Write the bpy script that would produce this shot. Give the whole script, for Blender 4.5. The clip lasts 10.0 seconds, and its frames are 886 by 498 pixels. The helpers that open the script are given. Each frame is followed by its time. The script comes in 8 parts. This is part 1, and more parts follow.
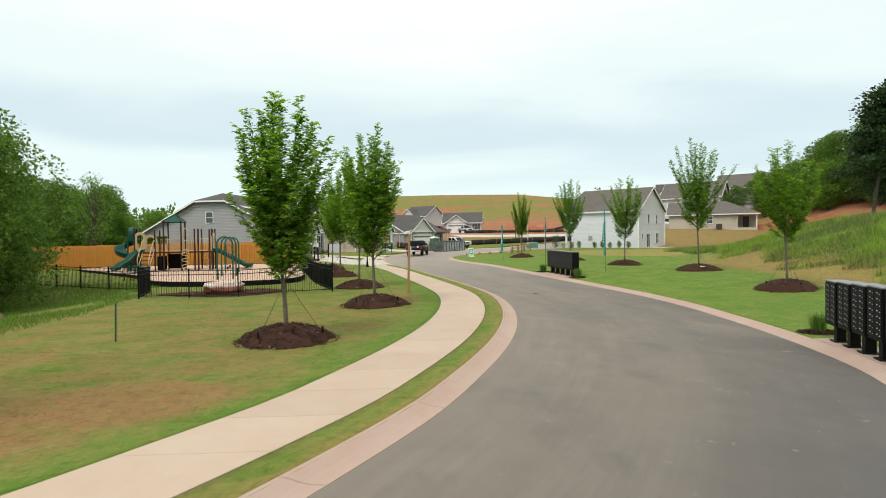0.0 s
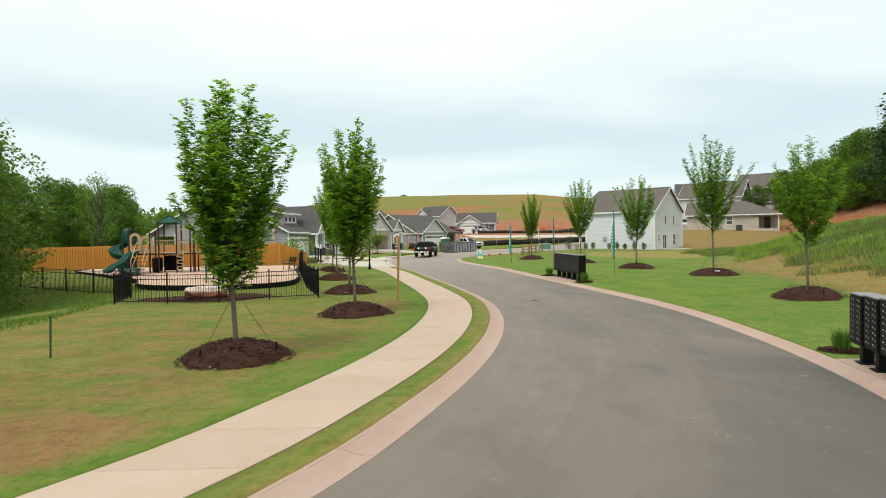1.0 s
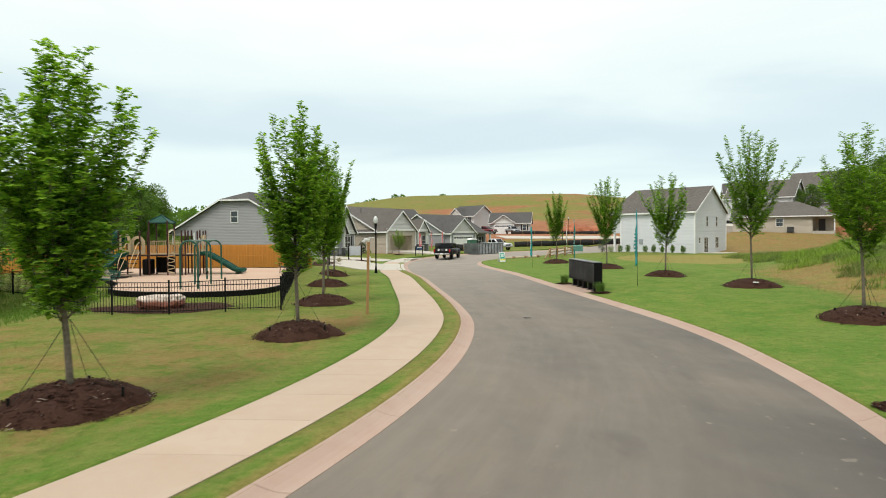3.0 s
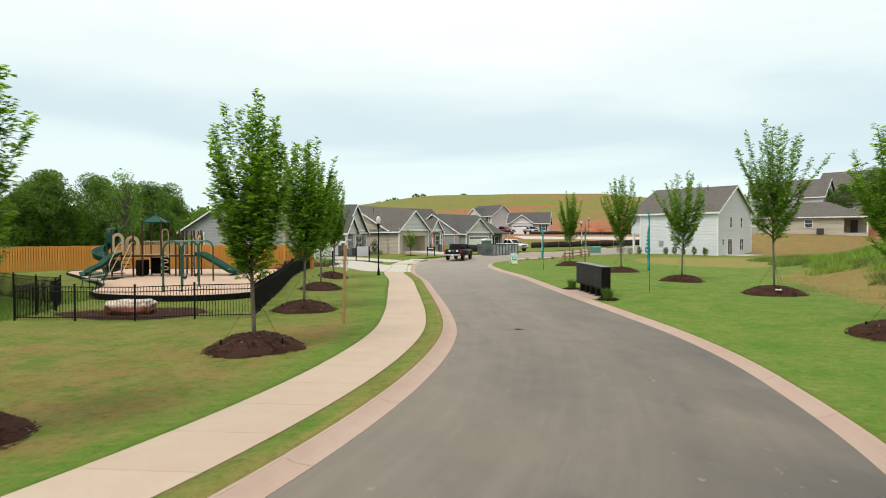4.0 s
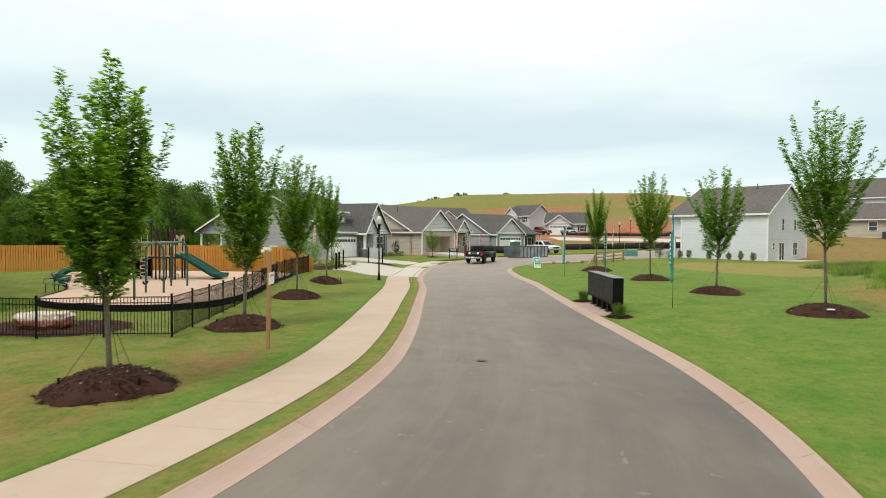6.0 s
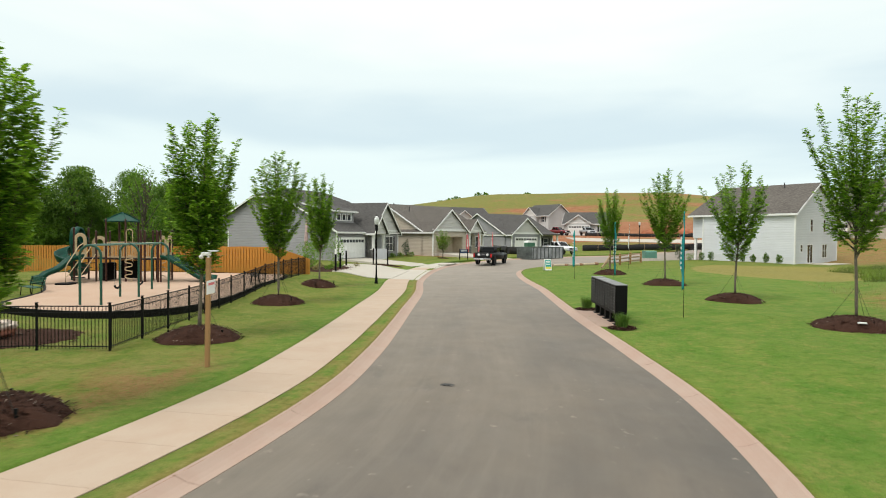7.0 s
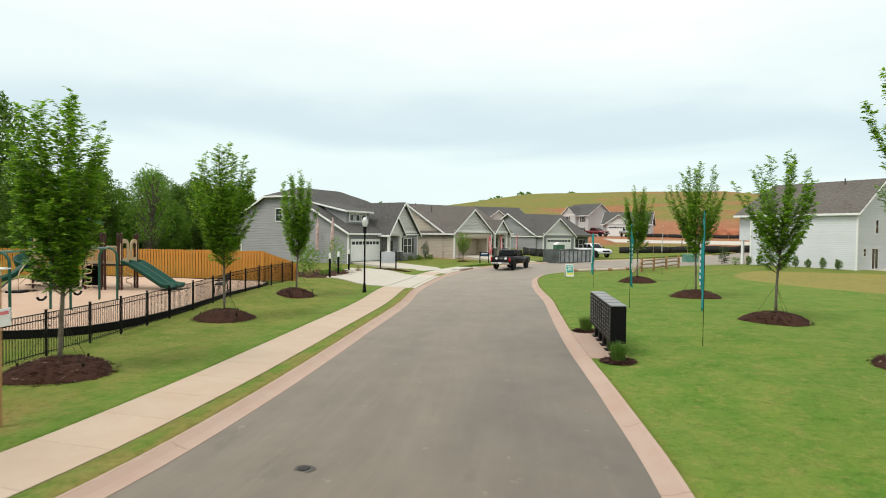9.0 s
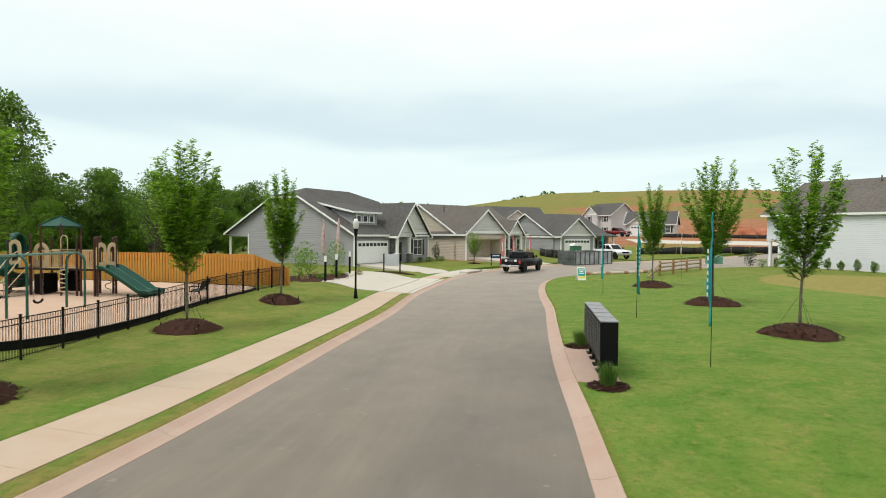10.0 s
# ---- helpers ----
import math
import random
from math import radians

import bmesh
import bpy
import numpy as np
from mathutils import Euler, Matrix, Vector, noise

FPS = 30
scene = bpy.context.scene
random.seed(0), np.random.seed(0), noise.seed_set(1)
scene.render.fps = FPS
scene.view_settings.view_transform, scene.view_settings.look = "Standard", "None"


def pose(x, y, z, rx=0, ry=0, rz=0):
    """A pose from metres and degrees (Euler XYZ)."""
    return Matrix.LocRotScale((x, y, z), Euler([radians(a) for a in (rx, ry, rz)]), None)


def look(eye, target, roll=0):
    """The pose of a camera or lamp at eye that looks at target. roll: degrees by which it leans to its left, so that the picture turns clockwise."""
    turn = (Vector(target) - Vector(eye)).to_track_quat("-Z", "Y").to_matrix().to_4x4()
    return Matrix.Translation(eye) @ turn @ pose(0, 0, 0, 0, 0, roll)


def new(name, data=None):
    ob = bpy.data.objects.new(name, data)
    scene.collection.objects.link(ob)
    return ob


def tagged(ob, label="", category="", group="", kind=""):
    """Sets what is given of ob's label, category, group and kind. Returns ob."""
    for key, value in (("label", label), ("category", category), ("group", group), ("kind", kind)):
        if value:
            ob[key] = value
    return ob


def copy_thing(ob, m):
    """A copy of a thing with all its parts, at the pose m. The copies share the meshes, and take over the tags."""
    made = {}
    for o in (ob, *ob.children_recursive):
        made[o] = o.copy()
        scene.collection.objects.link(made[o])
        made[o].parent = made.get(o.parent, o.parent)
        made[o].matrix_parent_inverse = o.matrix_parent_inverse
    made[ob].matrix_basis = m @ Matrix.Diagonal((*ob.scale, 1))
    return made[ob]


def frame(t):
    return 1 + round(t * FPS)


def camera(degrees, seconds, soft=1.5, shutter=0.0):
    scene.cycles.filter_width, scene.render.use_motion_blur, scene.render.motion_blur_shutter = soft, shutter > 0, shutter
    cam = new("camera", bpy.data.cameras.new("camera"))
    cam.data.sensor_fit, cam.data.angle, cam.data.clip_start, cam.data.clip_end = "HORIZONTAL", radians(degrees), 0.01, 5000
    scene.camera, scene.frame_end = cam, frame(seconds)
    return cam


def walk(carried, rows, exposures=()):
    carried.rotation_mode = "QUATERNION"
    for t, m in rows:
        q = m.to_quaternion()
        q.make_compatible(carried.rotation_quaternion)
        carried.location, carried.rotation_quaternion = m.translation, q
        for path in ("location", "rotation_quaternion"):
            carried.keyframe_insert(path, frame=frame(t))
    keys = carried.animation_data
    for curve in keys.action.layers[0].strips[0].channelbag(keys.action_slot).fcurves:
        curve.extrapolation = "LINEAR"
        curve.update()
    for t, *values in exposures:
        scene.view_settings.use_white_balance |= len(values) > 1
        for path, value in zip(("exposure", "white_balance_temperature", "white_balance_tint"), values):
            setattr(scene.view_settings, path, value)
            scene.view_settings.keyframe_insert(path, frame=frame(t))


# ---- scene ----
cam = camera(73.8, 10.0, soft=1.0, shutter=0.5)
# time, eye x, y, z, yaw, pitch, lean to the left
PATH = [
    (0.0, 1.167, 0.702, 2.450, -3.06, -1.16, -0.91),
    (0.5, 1.746, 1.477, 2.510, -2.24, -1.15, -0.86),
    (1.0, 2.338, 2.278, 2.568, -1.34, -1.15, -0.79),
    (1.5, 2.938, 3.106, 2.624, -0.39, -1.16, -0.70),
    (2.0, 3.543, 3.961, 2.678, 0.62, -1.17, -0.59),
    (2.5, 4.149, 4.847, 2.731, 1.66, -1.18, -0.48),
    (3.0, 4.753, 5.763, 2.782, 2.72, -1.19, -0.36),
    (3.5, 5.352, 6.710, 2.833, 3.80, -1.21, -0.23),
    (4.0, 5.944, 7.689, 2.884, 4.89, -1.22, -0.10),
    (4.5, 6.527, 8.700, 2.934, 5.98, -1.24, 0.03),
    (5.0, 7.098, 9.742, 2.985, 7.06, -1.26, 0.15),
    (5.5, 7.658, 10.817, 3.037, 8.15, -1.28, 0.26),
    (6.0, 8.205, 11.922, 3.089, 9.23, -1.30, 0.37),
    (6.5, 8.739, 13.057, 3.142, 10.31, -1.33, 0.46),
    (7.0, 9.259, 14.221, 3.198, 11.39, -1.35, 0.53),
    (7.5, 9.766, 15.413, 3.255, 12.47, -1.36, 0.59),
    (8.0, 10.261, 16.631, 3.314, 13.57, -1.39, 0.62),
    (8.5, 10.745, 17.873, 3.376, 14.68, -1.40, 0.62),
    (9.0, 11.218, 19.137, 3.441, 15.82, -1.42, 0.60),
    (9.5, 11.684, 20.420, 3.509, 17.01, -1.43, 0.54),
    (10.0, 12.143, 21.720, 3.580, 18.24, -1.44, 0.45),
]
walk(cam, [(t, pose(x, y, z, 90 + pitch, 0, yaw) @ pose(0, 0, 0, 0, 0, roll)) for t, x, y, z, yaw, pitch, roll in PATH])

# ---- sky, sun and exposure ----
scene.view_settings.exposure = 0.12
world = bpy.data.worlds.new("overcast_sky")
scene.world = world
world.use_nodes = True
wn, wl = world.node_tree.nodes, world.node_tree.links
wn.clear()


def wnode(kind, **values):
    n = wn.new(kind)
    for key, value in values.items():
        n.inputs[key].default_value = value
    return n


sky = wn.new("ShaderNodeTexSky")
sky.sky_type, sky.sun_disc = "NISHITA", False
sky.sun_elevation, sky.sun_rotation = radians(58), radians(215)
sky_bg = wnode("ShaderNodeBackground", Strength=0.10)
wl.new(sky.outputs[0], sky_bg.inputs[0])
coord = wn.new("ShaderNodeTexCoord")
stretch = wnode("ShaderNodeMapping")
stretch.inputs["Scale"].default_value = (1.0, 1.0, 5.5)
stretch.inputs["Rotation"].default_value = (0.05, -0.06, 0.4)
wl.new(coord.outputs["Generated"], stretch.inputs[0])
cloud = wnode("ShaderNodeTexNoise", Scale=1.25, Detail=5.0, Roughness=0.48, Distortion=0.5)
wl.new(stretch.outputs[0], cloud.inputs["Vector"])
split = wn.new("ShaderNodeSeparateXYZ")
wl.new(coord.outputs["Generated"], split.inputs[0])
# brightness of the cloud deck over the height above the horizon
deck = wn.new("ShaderNodeValToRGB")
deck.color_ramp.interpolation = "EASE"
for i, (at, col) in enumerate([(0.0, (0.80, 0.93, 0.93)), (0.10, (0.84, 0.965, 0.95)), (0.17, (0.685, 0.82, 0.86)), (0.26, (0.87, 0.97, 0.95)), (0.36, (1.01, 1.06, 0.99)), (1.0, (1.25, 1.27, 1.24))]):
    e = deck.color_ramp.elements[i] if i < 2 else deck.color_ramp.elements.new(at)
    e.position, e.color = at, (*col, 1)
wob = wn.new("ShaderNodeMath")
wob.operation = "MULTIPLY_ADD"
wob.inputs[1].default_value, wob.inputs[2].default_value = 0.30, -0.15
wl.new(cloud.outputs[0], wob.inputs[0])
add = wn.new("ShaderNodeMath")
add.operation = "ADD"
wl.new(split.outputs[2], add.inputs[0])
wl.new(wob.outputs[0], add.inputs[1])
wl.new(add.outputs[0], deck.inputs[0])
cloud_bg = wnode("ShaderNodeBackground", Strength=1.0)
wl.new(deck.outputs[0], cloud_bg.inputs[0])
cover = wn.new("ShaderNodeMixShader")
cover.inputs[0].default_value = 0.9
wl.new(sky_bg.outputs[0], cover.inputs[1])
wl.new(cloud_bg.outputs[0], cover.inputs[2])
wout = wn.new("ShaderNodeOutputWorld")
wl.new(cover.outputs[0], wout.inputs[0])

sun = new("sun", bpy.data.lights.new("sun", "SUN"))
sun.data.energy, sun.data.angle, sun.data.color = 1.75, radians(25), (1.0, 0.96, 0.90)
sun.matrix_world = look((0, 0, 50), (-26 * math.sin(radians(215)), -26 * math.cos(radians(215)), 8))


# ---- helpers for nodes and meshes ----
class Nodes:
    """Small wrapper that builds a node material."""

    def __init__(self, name, rough=0.8, metal=0.0, spec=0.3):
        self.mat = bpy.data.materials.new(name)
        self.mat.use_nodes = True
        self.tree = self.mat.node_tree
        self.n, self.l = self.tree.nodes, self.tree.links
        self.bsdf = self.n["Principled BSDF"]
        self.bsdf.inputs["Roughness"].default_value = rough
        self.bsdf.inputs["Metallic"].default_value = metal
        self.bsdf.inputs["Specular IOR Level"].default_value = spec
        tc = self.n.new("ShaderNodeTexCoord")
        self.obj = tc.outputs["Object"]
        self.geo = self.n.new("ShaderNodeNewGeometry")
        self.pos = self.geo.outputs["Position"]

    def noise(self, scale, detail=4.0, rough=0.55, vec=None, stretch=None, distort=0.0):
        n = self.n.new("ShaderNodeTexNoise")
        n.inputs["Scale"].default_value, n.inputs["Detail"].default_value = scale, detail
        n.inputs["Roughness"].default_value, n.inputs["Distortion"].default_value = rough, distort
        v = vec or self.pos
        if stretch:
            m = self.n.new("ShaderNodeMapping")
            m.inputs["Scale"].default_value = stretch
            self.l.new(v, m.inputs[0])
            v = m.outputs[0]
        self.l.new(v, n.inputs["Vector"])
        return n.outputs[0]

    def ramp(self, value, stops, soft=False):
        r = self.n.new("ShaderNodeValToRGB")
        r.color_ramp.interpolation = "EASE" if soft else "LINEAR"
        for i, (at, col) in enumerate(stops):
            e = r.color_ramp.elements[i] if i < 2 else r.color_ramp.elements.new(at)
            col = (col, col, col) if not isinstance(col, tuple) else col
            e.position, e.color = at, (*col, 1)
        self.l.new(value, r.inputs[0])
        return r.outputs[0]

    def mix(self, fac, a, b, blend="MIX"):
        m = self.n.new("ShaderNodeMix")
        m.data_type, m.blend_type = "RGBA", blend
        for socket, value in ((m.inputs[0], fac), (m.inputs[6], a), (m.inputs[7], b)):
            if isinstance(value, tuple):
                socket.default_value = (*value, 1)
            elif isinstance(value, (int, float)):
                socket.default_value = value
            else:
                self.l.new(value, socket)
        return m.outputs[2]

    def math(self, op, a, b=0.0):
        m = self.n.new("ShaderNodeMath")
        m.operation = op
        for socket, value in ((m.inputs[0], a), (m.inputs[1], b)):
            if isinstance(value, (int, float)):
                socket.default_value = value
            else:
                self.l.new(value, socket)
        return m.outputs[0]

    def attr(self, name):
        a = self.n.new("ShaderNodeAttribute")
        a.attribute_name = name
        return a.outputs

    def island(self):
        return self.geo.outputs["Random Per Island"]

    def random(self):
        return self.n.new("ShaderNodeObjectInfo").outputs["Random"]

    def color(self, value):
        if isinstance(value, tuple):
            self.bsdf.inputs["Base Color"].default_value = (*value, 1)
        else:
            self.l.new(value, self.bsdf.inputs["Base Color"])
        return self

    def rough(self, value):
        self.l.new(value, self.bsdf.inputs["Roughness"])
        return self

    def bump(self, value, strength=0.3, dist=0.02):
        b = self.n.new("ShaderNodeBump")
        b.inputs["Strength"].default_value, b.inputs["Distance"].default_value = strength, dist
        self.l.new(value, b.inputs["Height"])
        self.l.new(b.outputs[0], self.bsdf.inputs["Normal"])
        return self


def simple(name, col, rough=0.6, metal=0.0, vary=0.25, scale=6.0, bump=0.1, spec=0.3):
    """A plain surface with grime at two scales and a fine relief."""
    k = Nodes(name, rough, metal, spec)
    dark = tuple(c * (1 - vary) for c in col)
    lite = tuple(min(1, c * (1 + vary * 0.6)) for c in col)
    base = k.mix(k.ramp(k.noise(scale, 5), [(0.3, 0.0), (0.7, 1.0)]), dark, lite)
    k.color(k.mix(k.ramp(k.noise(scale * 0.17, 3), [(0.35, 0.0), (0.65, 0.35)]), base, tuple(c * (1 - vary) for c in col)))
    if bump:
        k.bump(k.noise(scale * 9, 3), bump, 0.01)
    return k.mat


def smooth(v):
    v = np.clip(v, 0, 1)
    return v * v * (3 - 2 * v)


def spline(points):
    """A smooth curve v(y) through control points (y, v), straight beyond its ends."""
    ys, vs = np.array([p[0] for p in points], float), np.array([p[1] for p in points], float)
    d = np.gradient(vs, ys)

    def value(y):
        y = np.asarray(y, float)
        i = np.clip(np.searchsorted(ys, y) - 1, 0, len(ys) - 2)
        h = ys[i + 1] - ys[i]
        t = (y - ys[i]) / h
        u = np.clip(t, 0, 1)
        out = (2 * u**3 - 3 * u**2 + 1) * vs[i] + (u**3 - 2 * u**2 + u) * h * d[i] + (-2 * u**3 + 3 * u**2) * vs[i + 1] + (u**3 - u**2) * h * d[i + 1]
        out = out + np.where(t < 0, t * h * d[0], 0) + np.where(t > 1, (t - 1) * h * d[-1], 0)
        return out

    return value


def mesh_of(name, verts, faces, material=None, flat=True):
    me = bpy.data.meshes.new(name)
    me.from_pydata([tuple(v) for v in verts], [], [tuple(f) for f in faces])
    if material:
        me.materials.append(material)
    if not flat:
        me.polygons.foreach_set("use_smooth", [True] * len(me.polygons))
    me.update()
    return me


def part(name, bm, material, parent=None, label="", flat=True):
    """Link a bmesh (or a ready mesh) as one object under a thing or a part."""
    if isinstance(bm, bmesh.types.BMesh):
        me = bpy.data.meshes.new(name)
        bm.to_mesh(me)
        bm.free()
        me.materials.append(material)
        if not flat:
            me.polygons.foreach_set("use_smooth", [True] * len(me.polygons))
    else:
        me = bm
        if material and not me.materials:
            me.materials.append(material)
    ob = new(name, me)
    if parent:
        ob.parent = parent
    return tagged(ob, label)


def thing(name, m=None, label="", category="", group="", kind=""):
    ob = new(name)
    ob.empty_display_size = 0.2
    if m is not None:
        ob.matrix_basis = m
    return tagged(ob, label, category, group, kind)


def box(bm, x0, y0, z0, x1, y1, z1, m=None, bevel=0.0):
    made = bmesh.ops.create_cube(bm, size=1.0)["verts"]
    for v in made:
        v.co = Vector(((x0 + x1) / 2 + v.co.x * (x1 - x0), (y0 + y1) / 2 + v.co.y * (y1 - y0), (z0 + z1) / 2 + v.co.z * (z1 - z0)))
    if bevel:
        edges = list({e for v in made for e in v.link_edges})
        made = list({v for f in bmesh.ops.bevel(bm, geom=edges, offset=bevel, segments=1, affect="EDGES")["faces"] for v in f.verts} | {v for v in made if v.is_valid})
    if m is not None:
        bmesh.ops.transform(bm, matrix=m, verts=made)
    return bm


def boxes(*rows, bevel=0.0):
    bm = bmesh.new()
    for r in rows:
        box(bm, *r, bevel=bevel)
    return bm


def tube(bm, pts, radius, sides=8, radius_end=None, cap=True):
    """A round bar along a list of points, tapered if radius_end is given."""
    pts = [Vector(p) for p in pts]
    rings = []
    for i, p in enumerate(pts):
        d = (pts[min(i + 1, len(pts) - 1)] - pts[max(i - 1, 0)]).normalized()
        q = d.to_track_quat("Z", "Y").to_matrix()
        r = radius if radius_end is None else radius + (radius_end - radius) * i / (len(pts) - 1)
        rings.append([bm.verts.new(p + q @ Vector((r * math.cos(2 * math.pi * k / sides), r * math.sin(2 * math.pi * k / sides), 0))) for k in range(sides)])
    for a, b in zip(rings, rings[1:]):
        for k in range(sides):
            bm.faces.new((a[k], a[(k + 1) % sides], b[(k + 1) % sides], b[k]))
    if cap:
        bm.faces.new(rings[0][::-1])
        bm.faces.new(rings[-1])
    return bm


def prism(bm, outline, axis, a, b):
    """Extrude an outline of (p, q) pairs along axis 'x' or 'y' or 'z' from a to b."""
    def at(p, q, s):
        return {"x": (s, p, q), "y": (p, s, q), "z": (p, q, s)}[axis]
    lo = [bm.verts.new(at(p, q, a)) for p, q in outline]
    hi = [bm.verts.new(at(p, q, b)) for p, q in outline]
    n = len(outline)
    bm.faces.new(lo[::-1])
    bm.faces.new(hi)
    for i in range(n):
        bm.faces.new((lo[i], lo[(i + 1) % n], hi[(i + 1) % n], hi[i]))
    bmesh.ops.recalc_face_normals(bm, faces=bm.faces)
    return bm


# ---- the lie of the land ----
road_left = spline([(-30, -34), (-12, -16.2), (-5, -9.2), (0, -4.7), (4, -1.54), (7.5, 0.62), (9.1, 1.46), (11.2, 2.31), (15, 3.56), (18.5, 4.33), (22, 4.74), (26, 4.79), (29.5, 4.42), (34.5, 3.65), (39, 2.88), (46.7, 1.55), (54.6, -0.25), (60, -1.1), (66, -1.7), (73, -1.45), (80, 0.6), (86, 3.9), (94, 9.6), (108, 21.5), (125, 38)])
road_right = spline([(-30, -24.5), (-12, -6.6), (-5, -0.6), (0, 3.3), (4, 5.8), (6, 6.98), (9, 8.74), (12, 10.2), (15, 11.16), (18, 11.88), (21, 12.27), (24, 12.42), (28, 12.12), (33, 11.2), (39, 9.92), (46.6, 8.58), (50.5, 7.95), (56.6, 6.7), (62, 5.8), (66, 5.4), (70, 5.7), (74, 7.4), (79, 11.0), (86, 18.2), (94, 27.5), (108, 45), (125, 64)])
# fall of the road towards its right edge
fall_right = spline([(-6, 0.0), (0, 0.0), (3, -0.015), (6, -0.06), (9, -0.17), (12, -0.29), (15, -0.40), (18, -0.49), (21, -0.51), (24, -0.48), (28, -0.41), (33, -0.31), (39, -0.18), (46, -0.06), (52, -0.005), (56, 0.0), (60, 0.0)])
CURB, STRIP, WALK, CURB_RIGHT = 0.36, 0.63, 1.56, 0.41


def lean_of(curve, y):
    return np.sqrt(1 + ((curve(np.asarray(y) + 0.3) - curve(np.asarray(y) - 0.3)) / 0.6) ** 2)


def left_at(y, off):
    return road_left(y) - off * np.minimum(lean_of(road_left, y), 1.6)


def right_at(y, off):
    return road_right(y) + off * np.minimum(lean_of(road_right, y), 1.6)


def far_rise(x, y):
    x, y = np.asarray(x, float), np.asarray(y, float)
    z = 0.45 * smooth((y - 58) / 36) + 2.9 * smooth((y - 102) / 44) + 5.6 * smooth((y - 185) / 80)
    ridge = 34 - 12 * smooth((-20 - x) / 130) - 14 * smooth((-120 - x) / 200) - 6 * smooth((x - 70) / 80) - 8 * smooth((x - 160) / 200)
    z = z + 2.5 * smooth((x - 36) / 16) * smooth((y - 84) / 26) * smooth((260 - y) / 60)
    z = z + 7.0 * smooth((x - 66 - 0.1 * (y - 100)) / 24) * smooth((y - 55) / 30) * smooth((260 - y) / 80)
    return z + (ridge - 9) * smooth((y - 262) / 190) - 60 * smooth((y - 560) / 900)


def dip(y):
    y = np.asarray(y, float)
    return np.minimum(fall_right(y), 0.0)


def road_z(x, y):
    l, r = road_left(y), road_right(y)
    f = np.clip((x - l) / (r - l), 0, 1)
    return far_rise(x, y) - 0.10 + dip(y) * f + 0.05 * np.sin(f * math.pi)


def ground_z(x, y):
    x, y = np.asarray(x, float), np.asarray(y, float)
    z = far_rise(x, y)
    l = left_at(y, CURB + STRIP + WALK) - x
    r = x - right_at(y, CURB_RIGHT)
    near = smooth((70 - y) / 10)
    # ditch and falling wood on the left
    z = z - 0.75 * smooth((-9.0 - 0.12 * (y - 16) - x) / 8) * smooth((36 - y) / 8) - 2.2 * smooth((-24 - x) / 25) * smooth((60 - y) / 25) - 3.0 * smooth((-45 - x) / 40)
    z = z + 0.34 * smooth((y - 34) / 16) * smooth((-4.2 - x) / 3.0) * smooth((75 - y) / 12)
    # lawn on the right lifts gently from the curb
    z = np.where(r > -0.02, z + dip(y) + near * (0.09 - 0.30 * smooth((38 - y) / 14) - dip(y)) * smooth(r / 8.0), z)
    # grassy bank
    u = (x - 16.6) * 0.985 - (y - 18) * 0.172 - 1.9
    bank = 3.2 * smooth(u / 12.5) * smooth((66 - y + 0.3 * u) / 24)
    z = z + np.where(r > 0, bank, 0)
    roll = 0.05 * np.sin(x * 0.31 + 1.3) * np.sin(y * 0.27) + 0.03 * np.sin(x * 0.83 + y * 0.61)
    level = smooth((-4.0 - x) / 3) * smooth((y - 30) / 3) * smooth((56 - y) / 4) * smooth((x + 27) / 3)
    return z + roll * smooth((np.where(r > 0, r, l) - 1.0) / 4.0) * (1 - level)


